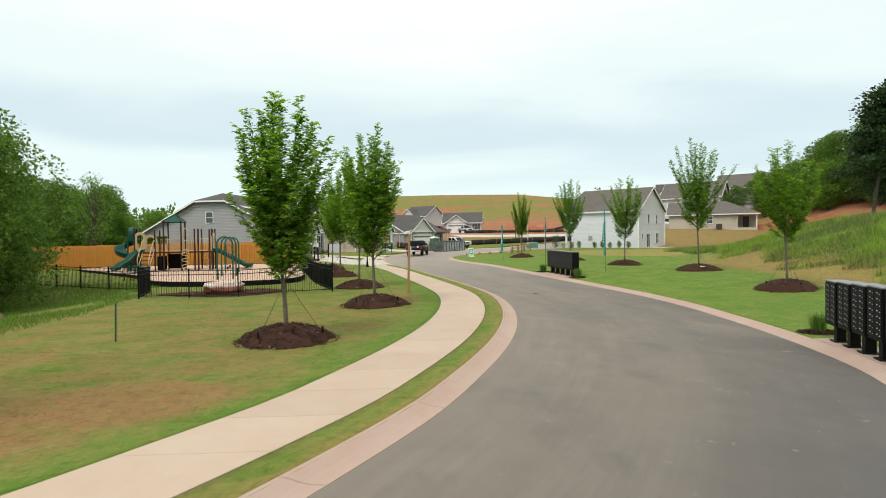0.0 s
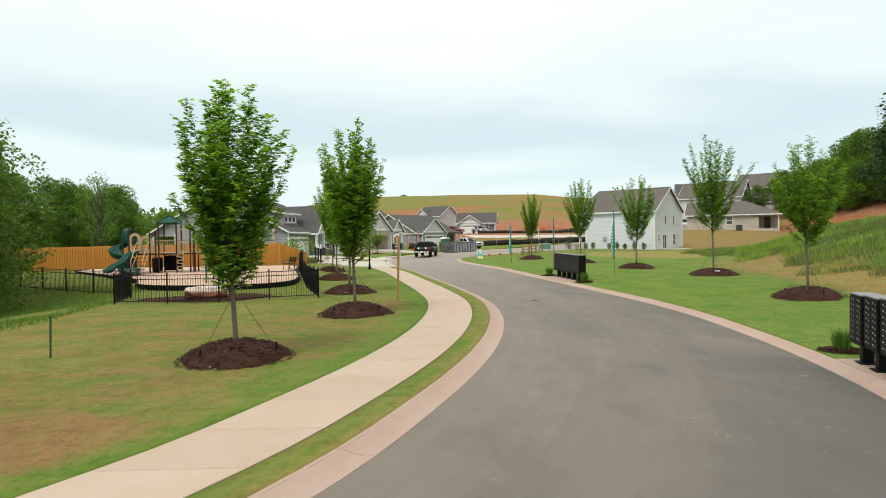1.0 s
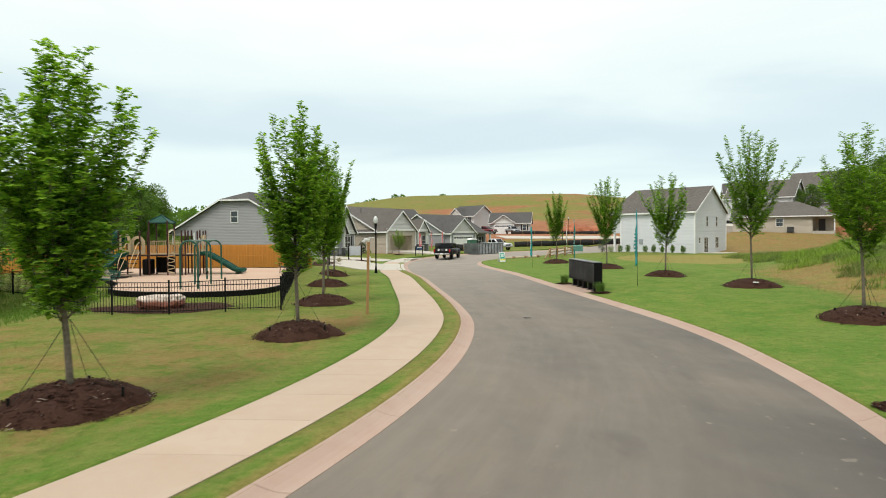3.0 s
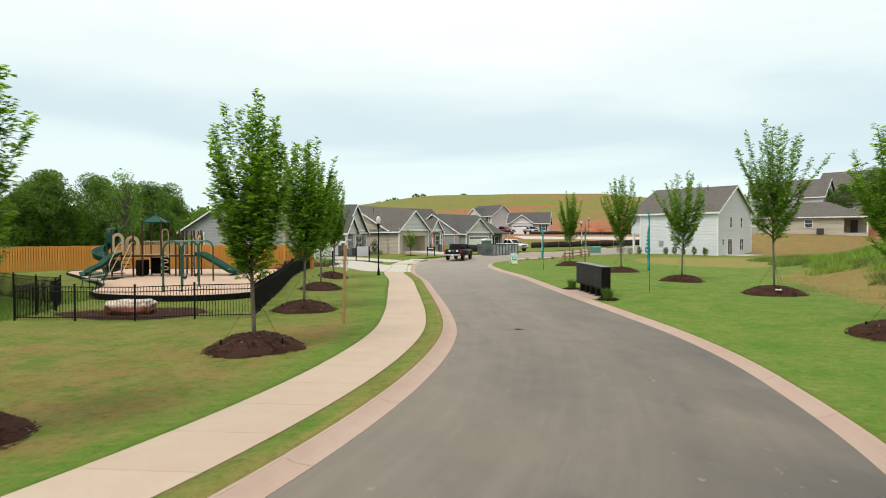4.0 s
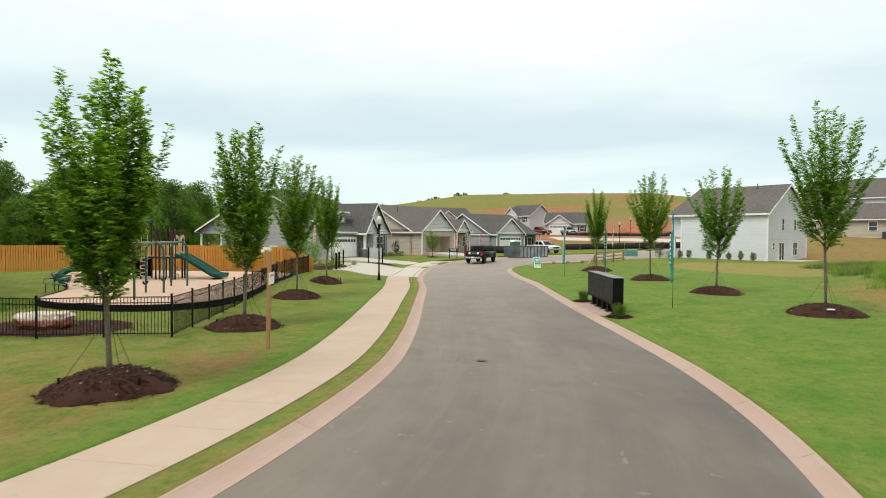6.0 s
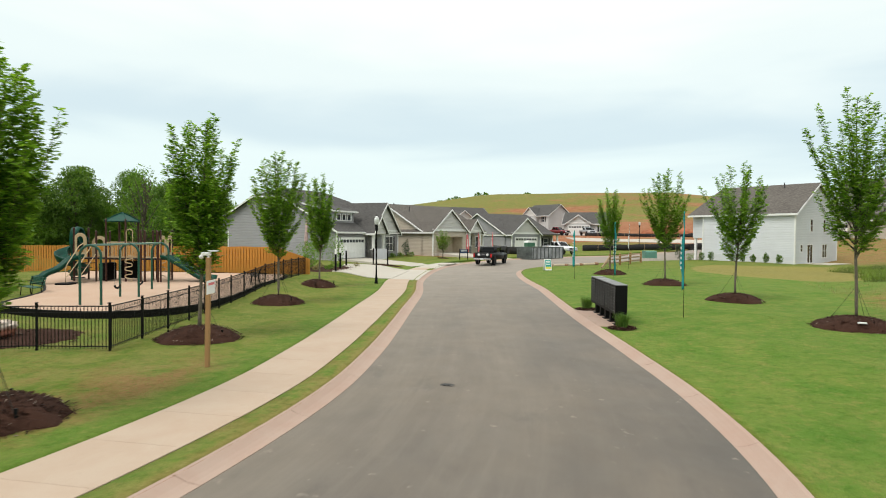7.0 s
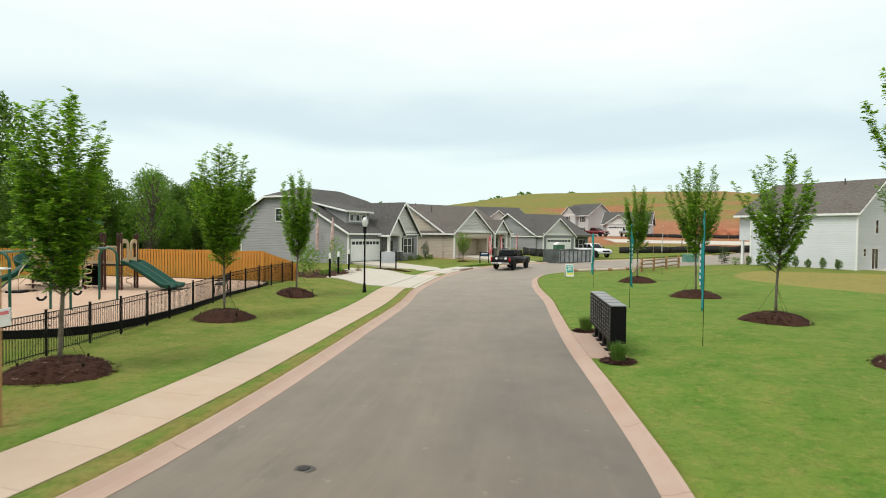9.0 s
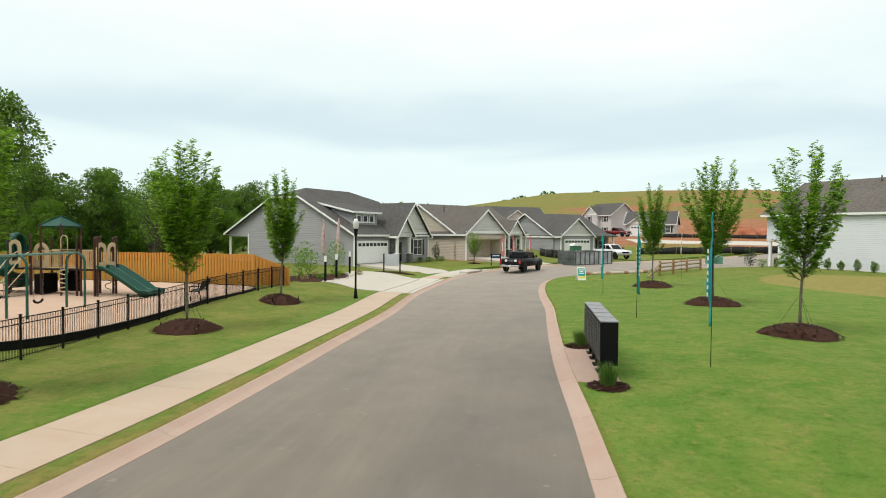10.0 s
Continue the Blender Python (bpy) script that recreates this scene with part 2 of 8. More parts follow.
# ---- materials ----
def ground_material():
    k = Nodes("lawn_and_soil", 0.95, spec=0.15)
    zattr = k.attr("zone")
    zone = zattr[0]
    sep = k.n.new("ShaderNodeSeparateColor")
    k.l.new(zone, sep.inputs[0])
    dirt, lush, dry = sep.outputs[0], sep.outputs[1], sep.outputs[2]
    big, mid, fine = k.noise(0.16, 5, 0.6), k.noise(0.8, 6, 0.65), k.noise(9.0, 6, 0.7)
    blade = k.noise(55.0, 3, 0.7)
    grass = k.mix(k.ramp(mid, [(0.3, 0.0), (0.7, 1.0)]), (0.116, 0.182, 0.023), (0.190, 0.233, 0.042))
    lushc = k.mix(k.ramp(mid, [(0.3, 0.0), (0.7, 1.0)]), (0.100, 0.214, 0.026), (0.166, 0.272, 0.044))
    c = k.mix(lush, grass, lushc)
    # yellow and straw patches
    patch = k.ramp(k.noise(0.8, 7, 0.74, distort=0.3), [(0.41, 0.0), (0.60, 1.0)])
    c = k.mix(k.math("MULTIPLY", patch, k.math("ADD", k.math("MULTIPLY", dry, 1.0), 0.15)), c, (0.305, 0.242, 0.090))
    bare = k.ramp(k.math("ADD", k.noise(0.62, 8, 0.78, distort=0.3), k.math("MULTIPLY", k.math("SUBTRACT", dry, 0.4), 0.22)), [(0.49, 0.0), (0.58, 1.0)])
    c = k.mix(k.math("MULTIPLY", bare, k.math("MULTIPLY", dry, 0.85)), c, (0.33, 0.165, 0.080))
    straw = k.ramp(k.math("ADD", zattr[3], k.math("MULTIPLY", k.math("SUBTRACT", k.noise(0.7, 6, 0.7), 0.5), 0.9)), [(0.38, 0.0), (0.62, 1.0)])
    c = k.mix(straw, c, k.mix(k.noise(2.5, 5, 0.7), (0.235, 0.190, 0.052), (0.36, 0.315, 0.105)))
    soil = k.mix(k.ramp(k.noise(0.35, 6, 0.7), [(0.35, 0.0), (0.65, 1.0)]), (0.33, 0.115, 0.055), (0.42, 0.20, 0.115))
    edge = k.ramp(k.math("ADD", dirt, k.math("MULTIPLY", k.math("SUBTRACT", k.noise(0.035, 9, 0.68, stretch=(0.5, 1.0, 1.0)), 0.5), 1.1)), [(0.42, 0.0), (0.56, 1.0)])
    c = k.mix(edge, c, soil)
    fleck = k.ramp(k.noise(2.6, 6, 0.78), [(0.51, 0.0), (0.66, 0.62)])
    c = k.mix(k.math("MULTIPLY", fleck, k.math("SUBTRACT", 1.0, edge)), c, (0.30, 0.27, 0.085))
    c = k.mix(k.ramp(k.noise(4.2, 6, 0.78), [(0.37, 0.75), (0.50, 0.0)]), c, k.mix(1.0, c, (0.60, 0.72, 0.52), "MULTIPLY"))
    c = k.mix(k.ramp(fine, [(0.25, 0.55), (0.75, 0.0)]), c, k.mix(1.0, c, (0.55, 0.6, 0.5), "MULTIPLY"))
    c = k.mix(k.ramp(blade, [(0.35, 0.5), (0.62, 0.0)]), c, k.mix(1.0, c, (0.5, 0.55, 0.45), "MULTIPLY"))
    c = k.mix(k.ramp(big, [(0.4, 0.0), (0.7, 0.3)]), c, k.mix(1.0, c, (1.25, 1.15, 0.9), "MULTIPLY"))
    k.color(c)
    k.bump(k.math("ADD", k.math("MULTIPLY", blade, 0.5), fine), 0.6, 0.05)
    return k.mat


def asphalt_material():
    k = Nodes("asphalt", 0.85, spec=0.35)
    base = k.mix(k.noise(120.0, 2, 0.8), (0.098, 0.086, 0.073), (0.192, 0.167, 0.139))
    wear = k.ramp(k.noise(0.34, 6, 0.66, stretch=(1.0, 0.5, 1.0), distort=0.4), [(0.36, 0.0), (0.64, 1.0)])
    c = k.mix(wear, base, k.mix(1.0, base, (1.34, 1.28, 1.19), "MULTIPLY"))
    across = k.attr("across")[2]
    track = k.ramp(across, [(0.08, 0.85), (0.3, 0.1), (0.5, 0.5), (0.66, 0.0), (0.92, 0.1)], True)
    c = k.mix(k.math("MULTIPLY", track, k.ramp(k.noise(0.6, 6, 0.65), [(0.3, 0.25), (0.7, 1.0)])), c, (0.200, 0.172, 0.138))
    cell = k.n.new("ShaderNodeCombineXYZ")
    k.l.new(k.math("MULTIPLY", across, 26.0), cell.inputs[0])
    sepp = k.n.new("ShaderNodeSeparateXYZ")
    k.l.new(k.pos, sepp.inputs[0])
    k.l.new(k.math("MULTIPLY", sepp.outputs[1], 0.22), cell.inputs[1])
    streak = k.noise(1.0, 5, 0.65, vec=cell.outputs[0])
    c = k.mix(k.ramp(streak, [(0.40, 0.4), (0.6, 0.0)]), c, k.mix(1.0, c, (0.82, 0.82, 0.82), "MULTIPLY"))
    c = k.mix(k.ramp(streak, [(0.54, 0.0), (0.76, 0.22)]), c, (0.225, 0.198, 0.165))
    lane = k.ramp(across, [(0.42, 0.0), (0.72, 0.55), (0.98, 0.72)], True)
    c = k.mix(k.math("MULTIPLY", lane, k.ramp(k.noise(0.3, 5), [(0.3, 0.2), (0.65, 1.0)])), c, (0.096, 0.088, 0.078))
    fresh = k.math("MULTIPLY", k.ramp(across, [(0.30, 0.0), (0.85, 1.0)], True), k.ramp(k.math("ADD", k.math("MULTIPLY", sepp.outputs[1], 0.04), k.math("MULTIPLY", k.noise(0.25, 4), 0.2)), [(0.45, 0.62), (0.85, 0.0)]))
    c = k.mix(fresh, c, k.mix(k.noise(120.0, 2, 0.8), (0.052, 0.051, 0.050), (0.096, 0.094, 0.091)))
    spots = k.ramp(k.noise(3.4, 5, 0.6), [(0.665, 0.0), (0.71, 0.8)])
    c = k.mix(spots, c, (0.25, 0.215, 0.175))
    dark = k.ramp(k.noise(0.75, 4, 0.6, stretch=(1.4, 0.6, 1.0)), [(0.6, 0.0), (0.78, 0.5)])
    c = k.mix(dark, c, (0.080, 0.075, 0.070))
    # asphalt turns paler and tanner with growing y, mottled by noise
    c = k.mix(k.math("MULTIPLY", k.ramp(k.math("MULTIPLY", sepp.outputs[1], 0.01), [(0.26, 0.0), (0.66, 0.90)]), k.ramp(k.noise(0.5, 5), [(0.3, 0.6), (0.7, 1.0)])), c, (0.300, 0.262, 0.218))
    k.color(c)
    k.rough(k.ramp(k.noise(1.3, 4), [(0.3, 0.74), (0.7, 0.92)]))
    k.bump(k.noise(150.0, 2, 0.8), 0.35, 0.006)
    return k.mat


def concrete_material(name, col, stain, stain_amount=0.5):
    k = Nodes(name, 0.88, spec=0.25)
    base = k.mix(k.noise(60.0, 3, 0.8), tuple(c * 0.86 for c in col), tuple(c * 1.08 for c in col))
    c = k.mix(k.ramp(k.noise(0.9, 6, 0.7, distort=0.4), [(0.38, 0.0), (0.72, stain_amount)]), base, stain)
    c = k.mix(k.ramp(k.noise(4.5, 5, 0.7), [(0.62, 0.0), (0.75, 0.35)]), c, tuple(x * 0.72 for x in col))
    c = k.mix(k.math("MULTIPLY", k.random(), 0.14), c, tuple(x * 0.6 for x in stain))
    k.color(c)
    k.bump(k.noise(90.0, 3, 0.7), 0.25, 0.005)
    return k.mat


def leaf_material(name, dark, lite, thin=0.35):
    k = Nodes(name, 0.5, spec=0.3)
    c = k.mix(k.island(), dark, lite)
    c = k.mix(k.math("MULTIPLY", k.random(), 0.35), c, tuple(x * 0.7 for x in lite))
    k.color(c)
    tr = k.n.new("ShaderNodeBsdfTranslucent")
    k.l.new(k.mix(1.0, c, (1.25, 1.3, 0.7), "MULTIPLY"), tr.inputs[0])
    mx = k.n.new("ShaderNodeMixShader")
    mx.inputs[0].default_value = thin
    k.l.new(k.bsdf.outputs[0], mx.inputs[1])
    k.l.new(tr.outputs[0], mx.inputs[2])
    k.l.new(mx.outputs[0], k.n["Material Output"].inputs[0])
    return k.mat


def siding_material(name, col, pitch=0.19, relief=0.07):
    """Horizontal lap siding: a saw-tooth relief in height, with weathering."""
    k = Nodes(name, 0.6, spec=0.3)
    sep = k.n.new("ShaderNodeSeparateXYZ")
    k.l.new(k.obj, sep.inputs[0])
    lap = k.math("FRACT", k.math("DIVIDE", sep.outputs[2], pitch))
    c = k.mix(k.ramp(k.noise(0.6, 5, 0.6, vec=k.obj), [(0.3, 0.0), (0.7, 1.0)]), tuple(x * 0.96 for x in col), tuple(x * 1.03 for x in col))
    row = k.n.new("ShaderNodeTexWhiteNoise")
    row.noise_dimensions = "1D"
    k.l.new(k.math("FLOOR", k.math("DIVIDE", sep.outputs[2], pitch)), row.inputs["W"])
    c = k.mix(k.math("MULTIPLY", row.outputs[0], 0.12), c, tuple(x * 0.7 for x in col))
    k.color(c)
    k.bump(k.math("POWER", k.math("SUBTRACT", 1.0, lap), 3.0), 1.0, relief)
    return k.mat


def shingle_material(name, col):
    """Asphalt shingles: courses by height, tabs of uneven tone."""
    k = Nodes(name, 0.92, spec=0.15)
    sep = k.n.new("ShaderNodeSeparateXYZ")
    k.l.new(k.obj, sep.inputs[0])
    course = k.math("DIVIDE", sep.outputs[2], 0.068)
    cell = k.n.new("ShaderNodeCombineXYZ")
    k.l.new(k.math("DIVIDE", sep.outputs[0], 0.3), cell.inputs[0])
    k.l.new(k.math("DIVIDE", sep.outputs[1], 0.3), cell.inputs[1])
    k.l.new(k.math("FLOOR", course), cell.inputs[2])
    tab = k.n.new("ShaderNodeTexNoise")
    tab.inputs["Scale"].default_value, tab.inputs["Detail"].default_value = 1.0, 1.0
    k.l.new(cell.outputs[0], tab.inputs["Vector"])
    c = k.mix(k.ramp(tab.outputs[0], [(0.3, 0.0), (0.7, 1.0)]), tuple(x * 0.7 for x in col), tuple(x * 1.3 for x in col))
    c = k.mix(k.ramp(k.noise(0.5, 5, 0.6), [(0.35, 0.0), (0.7, 0.4)]), c, tuple(x * 1.35 for x in col))
    k.color(c)
    k.bump(k.math("FRACT", course), 0.5, 0.012)
    return k.mat


M_GROUND = ground_material()
M_ASPHALT = asphalt_material()
M_WALK = concrete_material("sidewalk_concrete", (0.50, 0.395, 0.305), (0.43, 0.30, 0.21), 0.5)
M_CURB = concrete_material("curb_concrete", (0.435, 0.325, 0.262), (0.38, 0.235, 0.178), 0.5)
M_DRIVE = concrete_material("driveway_concrete", (0.52, 0.485, 0.42), (0.44, 0.38, 0.31), 0.4)


def mulch_material():
    k = Nodes("bark_mulch", 0.95, spec=0.15)
    c = k.mix(k.island(), (0.022, 0.011, 0.008), (0.085, 0.040, 0.026))
    c = k.mix(k.ramp(k.noise(14, 5, 0.7), [(0.4, 0.0), (0.65, 0.6)]), c, (0.05, 0.022, 0.014))
    c = k.mix(k.ramp(k.island(), [(0.955, 0.0), (0.965, 0.8)]), c, (0.36, 0.29, 0.23))
    k.color(c)
    k.bump(k.noise(40, 4, 0.8), 0.9, 0.03)
    return k.mat


M_MULCH = mulch_material()
M_BLACK = simple("black_powder_coat", (0.006, 0.006, 0.006), 0.55, 0.0, 0.3, 20, 0.05, 0.12)
M_GREENMETAL = simple("green_powder_coat", (0.012, 0.085, 0.055), 0.4, 0.0, 0.2, 15, 0.0, 0.45)
M_GREENPLASTIC = simple("green_moulded_plastic", (0.001, 0.060, 0.038), 0.5, 0.0, 0.2, 5, 0.0, 0.3)
M_BROWNMETAL = simple("brown_powder_coat", (0.055, 0.020, 0.014), 0.45, 0.0, 0.2, 15, 0.0, 0.4)
M_TANPLASTIC = simple("tan_moulded_plastic", (0.52, 0.40, 0.24), 0.5, 0.0, 0.15, 6, 0.0, 0.4)
M_WHITEPAINT = simple("white_trim_paint", (0.80, 0.80, 0.78), 0.55, 0.0, 0.08, 5, 0.03)
M_WHITEMETAL = simple("white_painted_metal", (0.75, 0.75, 0.74), 0.4, 0.0, 0.1, 8, 0.0)
M_BARK = simple("young_bark", (0.16, 0.135, 0.10), 0.9, 0.0, 0.4, 18, 0.5)
M_OLDBARK = simple("forest_bark", (0.11, 0.09, 0.07), 0.9, 0.0, 0.4, 8, 0.5)
M_LEAF = leaf_material("young_street_tree_leaf", (0.070, 0.185, 0.014), (0.310, 0.490, 0.060), 0.50)
M_LEAF_DARK = leaf_material("forest_leaf", (0.034, 0.092, 0.013), (0.165, 0.275, 0.042), 0.42)
M_LEAF_MID = leaf_material("hedgerow_leaf", (0.052, 0.140, 0.016), (0.200, 0.340, 0.044), 0.44)
M_PINE = leaf_material("pine_needle", (0.016, 0.040, 0.016), (0.055, 0.100, 0.036), 0.25)
M_GRASSBLADE = leaf_material("tall_grass_blade", (0.150, 0.245, 0.020), (0.330, 0.425, 0.062), 0.4)
M_STRAW = leaf_material("straw_blade", (0.20, 0.17, 0.07), (0.36, 0.30, 0.14), 0.3)


def wood_material(name, dark, lite, axis=(1.0, 1.0, 0.08)):
    k = Nodes(name, 0.75, spec=0.25)
    c = k.mix(k.noise(16.0, 5, 0.65, vec=k.obj, stretch=axis, distort=0.6), dark, lite)
    c = k.mix(k.math("MULTIPLY", k.random(), 0.55), c, tuple(x * 0.62 for x in lite))
    c = k.mix(k.ramp(k.noise(1.4, 4), [(0.4, 0.0), (0.75, 0.3)]), c, dark)
    k.color(c)
    k.bump(k.noise(60.0, 3, vec=k.obj, stretch=axis), 0.3, 0.01)
    return k.mat


M_CEDAR = wood_material("new_cedar_boards", (0.45, 0.175, 0.030), (0.74, 0.35, 0.070))
M_TIMBER = wood_material("pressure_treated_post", (0.30, 0.16, 0.065), (0.47, 0.28, 0.125))
M_LOG = wood_material("split_rail_timber", (0.28, 0.18, 0.10), (0.46, 0.34, 0.21), (0.1, 1.0, 1.0))


def glass_material(name="window_glass", tint=(0.03, 0.035, 0.04)):
    k = Nodes(name, 0.06, 0.0, 0.8)
    k.color(k.mix(k.noise(0.8, 2), tint, tuple(x * 1.8 for x in tint)))
    return k.mat


M_GLASS = glass_material()


def playsurface_material():
    k = Nodes("bonded_wood_chip_surface", 0.95, spec=0.15)
    c = k.mix(k.noise(28.0, 5, 0.8), (0.42, 0.27, 0.185), (0.62, 0.45, 0.335))
    c = k.mix(k.ramp(k.noise(0.5, 5), [(0.35, 0.0), (0.7, 0.5)]), c, (0.58, 0.44, 0.34))
    k.color(c)
    k.bump(k.noise(45.0, 4, 0.8), 0.6, 0.03)
    return k.mat


M_PLAY = playsurface_material()


# ---- ground, one sheet that reaches the horizon ----
def ground_sheet():
    ys = np.concatenate([np.arange(-160, -30, 10.0), np.arange(-30, 2, 2.0), np.arange(2, 74, 0.5), np.arange(74, 130, 1.5), np.arange(130, 300, 5), np.arange(300, 620, 12), np.geomspace(620, 3200, 14)])
    steps = np.concatenate([[0.0, 0.25, 0.6, 1.0], np.arange(1.5, 30, 0.75), np.arange(31, 70, 2.5), np.arange(73, 200, 8), np.geomspace(205, 3000, 14)])
    nl = len(steps)
    verts, zone = [], []
    for y in ys:
        l, r = float(left_at(y, CURB + STRIP + WALK)), float(right_at(y, CURB_RIGHT))
        s0, s1 = float(left_at(y, CURB + STRIP)), float(left_at(y, CURB))
        xs = np.concatenate([l - steps[::-1], [l + 0.05, s0 - 0.05, s0, (s0 + s1) / 2, s1, s1 + 0.05, r - 0.05], r + steps])
        zs = ground_z(xs, np.full(len(xs), y))
        zs[nl + 2:nl + 5] = far_rise(xs[nl + 2:nl + 5], y) + np.array([0.0, 0.03, 0.0])
        for i in (nl, nl + 1, nl + 5, nl + 6):
            zs[i] -= 1.4 if i > nl + 4 else 0.5
        verts += [(float(x), float(y), float(z)) for x, z in zip(xs, zs)]
        off = np.where(xs < l, l - xs, xs - r)
        ditch = smooth((-9.3 - 0.12 * (y - 16) - xs) / 1.6) * smooth((34 - y) / 6)
        u = (xs - 16.6) * 0.985 - (y - 18) * 0.172 - 1.9
        bank = np.where(xs > r, smooth((u - 3.2) / 3.5), 0.0) * smooth((76 - y) / 16)
        foot = np.where(xs > r, smooth((u + 0.6) / 2.0), 0.0) * (1 - bank) * smooth((60 - y) / 20)
        dirt = 0.60 * smooth((y - 112) / 14) * smooth((300 - y) / 60) + 0.44 * smooth((y - 150) / 60) * smooth((520 - y) / 60)
        dirt = dirt * np.where(xs < -45, 0.35, 1.0)
        dirt = np.maximum(dirt, 0.54 * smooth((xs - 58) / 8) * smooth((y - 62) / 10) * smooth((126 - y) / 14))
        dirt = np.maximum(dirt, 0.40 * ditch * smooth((xs + 19) / 4) * smooth((-11.5 - xs) / 2))
        lush = np.where(xs > r, 0.85, 0.0) * smooth((84 - y) / 22)
        lush = np.maximum(np.maximum(lush, bank), ditch) * (1 - foot)
        lush = np.maximum(lush, np.where(xs <= l, 0.7 * (1 - smooth((off - 0.3) / 1.6)), 0.0))
        lush = np.where((xs > s0 - 0.1) & (xs < s1 + 0.1), 0.55, lush)
        dry = np.where(xs <= l, 0.38 * smooth((34 - y) / 16) + 0.20, 0.06)
        bald = np.exp(-((xs + 2.6) / 1.9) ** 2 - ((y - 9.9) / 1.0) ** 2) + 0.7 * np.exp(-((xs + 4.6) / 1.3) ** 2 - ((y - 8.4) / 0.8) ** 2) + 0.6 * np.exp(-((xs - 0.6) / 0.9) ** 2 - ((y - 25.3) / 2.0) ** 2)
        dry = np.where(xs <= l, np.minimum(dry + 0.85 * bald, 1.0), dry)
        dry = np.where(xs <= l, dry * smooth((off + 0.1) / 1.5), dry)
        field = np.where(xs > r, smooth((y - 82) / 8), 0.0) * smooth((xs - 26) / 8)
        dry = np.maximum(np.maximum(dry, foot * 0.95), np.maximum(field * 0.85, np.maximum(0.32 * smooth((y - 110) / 40), 0.50 * smooth((y - 230) / 60))))
        dry = np.where((xs > s0 - 0.1) & (xs < s1 + 0.1), 0.38, dry)
        dirt = np.where((xs > (s0 + s1) / 2 + 0.05) & (xs < s1 + 0.1), 0.46, dirt)
        dirt = np.maximum(dirt, 0.62 * smooth((xs + 13) / 2) * smooth((-1.5 - xs) / 2) * smooth((y - 86.5) / 2) * smooth((96 - y) / 4))
        straw = np.where(xs > r, smooth((xs - 20.6 - 0.55 * max(0.0, 71 - y) - 0.4 * max(0.0, y - 74)) / 1.4) * smooth((y - 60.3) / 1.4) * smooth((82 - y) / 3) * smooth((60 - xs) / 10), 0.0)
        straw = np.maximum(straw, 0.50 * foot)
        straw = np.where((xs > s0 + 0.1) & (xs < s1 + 0.1), np.where(xs > (s0 + s1) / 2 + 0.05, 0.85, 0.30), straw)
        zone += [(float(a), float(b), float(c), float(d)) for a, b, c, d in zip(np.clip(dirt, 0, 1), np.clip(lush, 0, 1), np.clip(dry, 0, 1), straw)]
    w = 2 * nl + 7
    faces = [(j * w + i, j * w + i + 1, (j + 1) * w + i + 1, (j + 1) * w + i) for j in range(len(ys) - 1) for i in range(w - 1)]
    me = mesh_of("ground", verts, faces, M_GROUND, flat=False)
    hidden = {nl - 1, nl, nl + 1, nl + 4, nl + 5, nl + 6}
    me.polygons.foreach_set("use_smooth", np.tile([i not in hidden for i in range(w - 1)], len(ys) - 1))
    col = me.color_attributes.new("zone", "FLOAT_COLOR", "POINT")
    col.data.foreach_set("color", np.array(zone, dtype=np.float32).ravel())
    return tagged(new("ground", me), "mown green lawn with straw patches, rising to red soil and a grassy hill", "ground", kind="structure")


ground_sheet()


def ribbon(name, material, rows_y, cols, label, category, across=False):
    """A strip along the road: cols gives, for a y, the (x, z) pairs across it."""
    verts, f = [], []
    for y in rows_y:
        verts += [(float(x), float(y), float(z)) for x, z in cols(float(y))]
    w = len(cols(float(rows_y[0])))
    faces = [(j * w + i, j * w + i + 1, (j + 1) * w + i + 1, (j + 1) * w + i) for j in range(len(rows_y) - 1) for i in range(w - 1)]
    me = mesh_of(name, verts, faces, material, flat=False)
    if across:
        a = me.attributes.new("across", "FLOAT", "POINT")
        a.data.foreach_set("value", np.tile(np.linspace(0, 1, w), len(rows_y)).astype(np.float32))
    return tagged(new(name, me), label, category, kind="structure")


def road_cols(y):
    l, r = float(road_left(y)), float(road_right(y))
    xs = np.linspace(l - 0.02, r + 0.02, 13)
    return list(zip(xs, road_z(xs, y)))


ROAD_Y = np.concatenate([np.arange(-34, 2, 2.0), np.arange(2, 90, 0.75), np.arange(90, 124, 2)])
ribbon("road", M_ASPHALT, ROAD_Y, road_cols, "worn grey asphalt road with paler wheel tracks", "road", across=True)


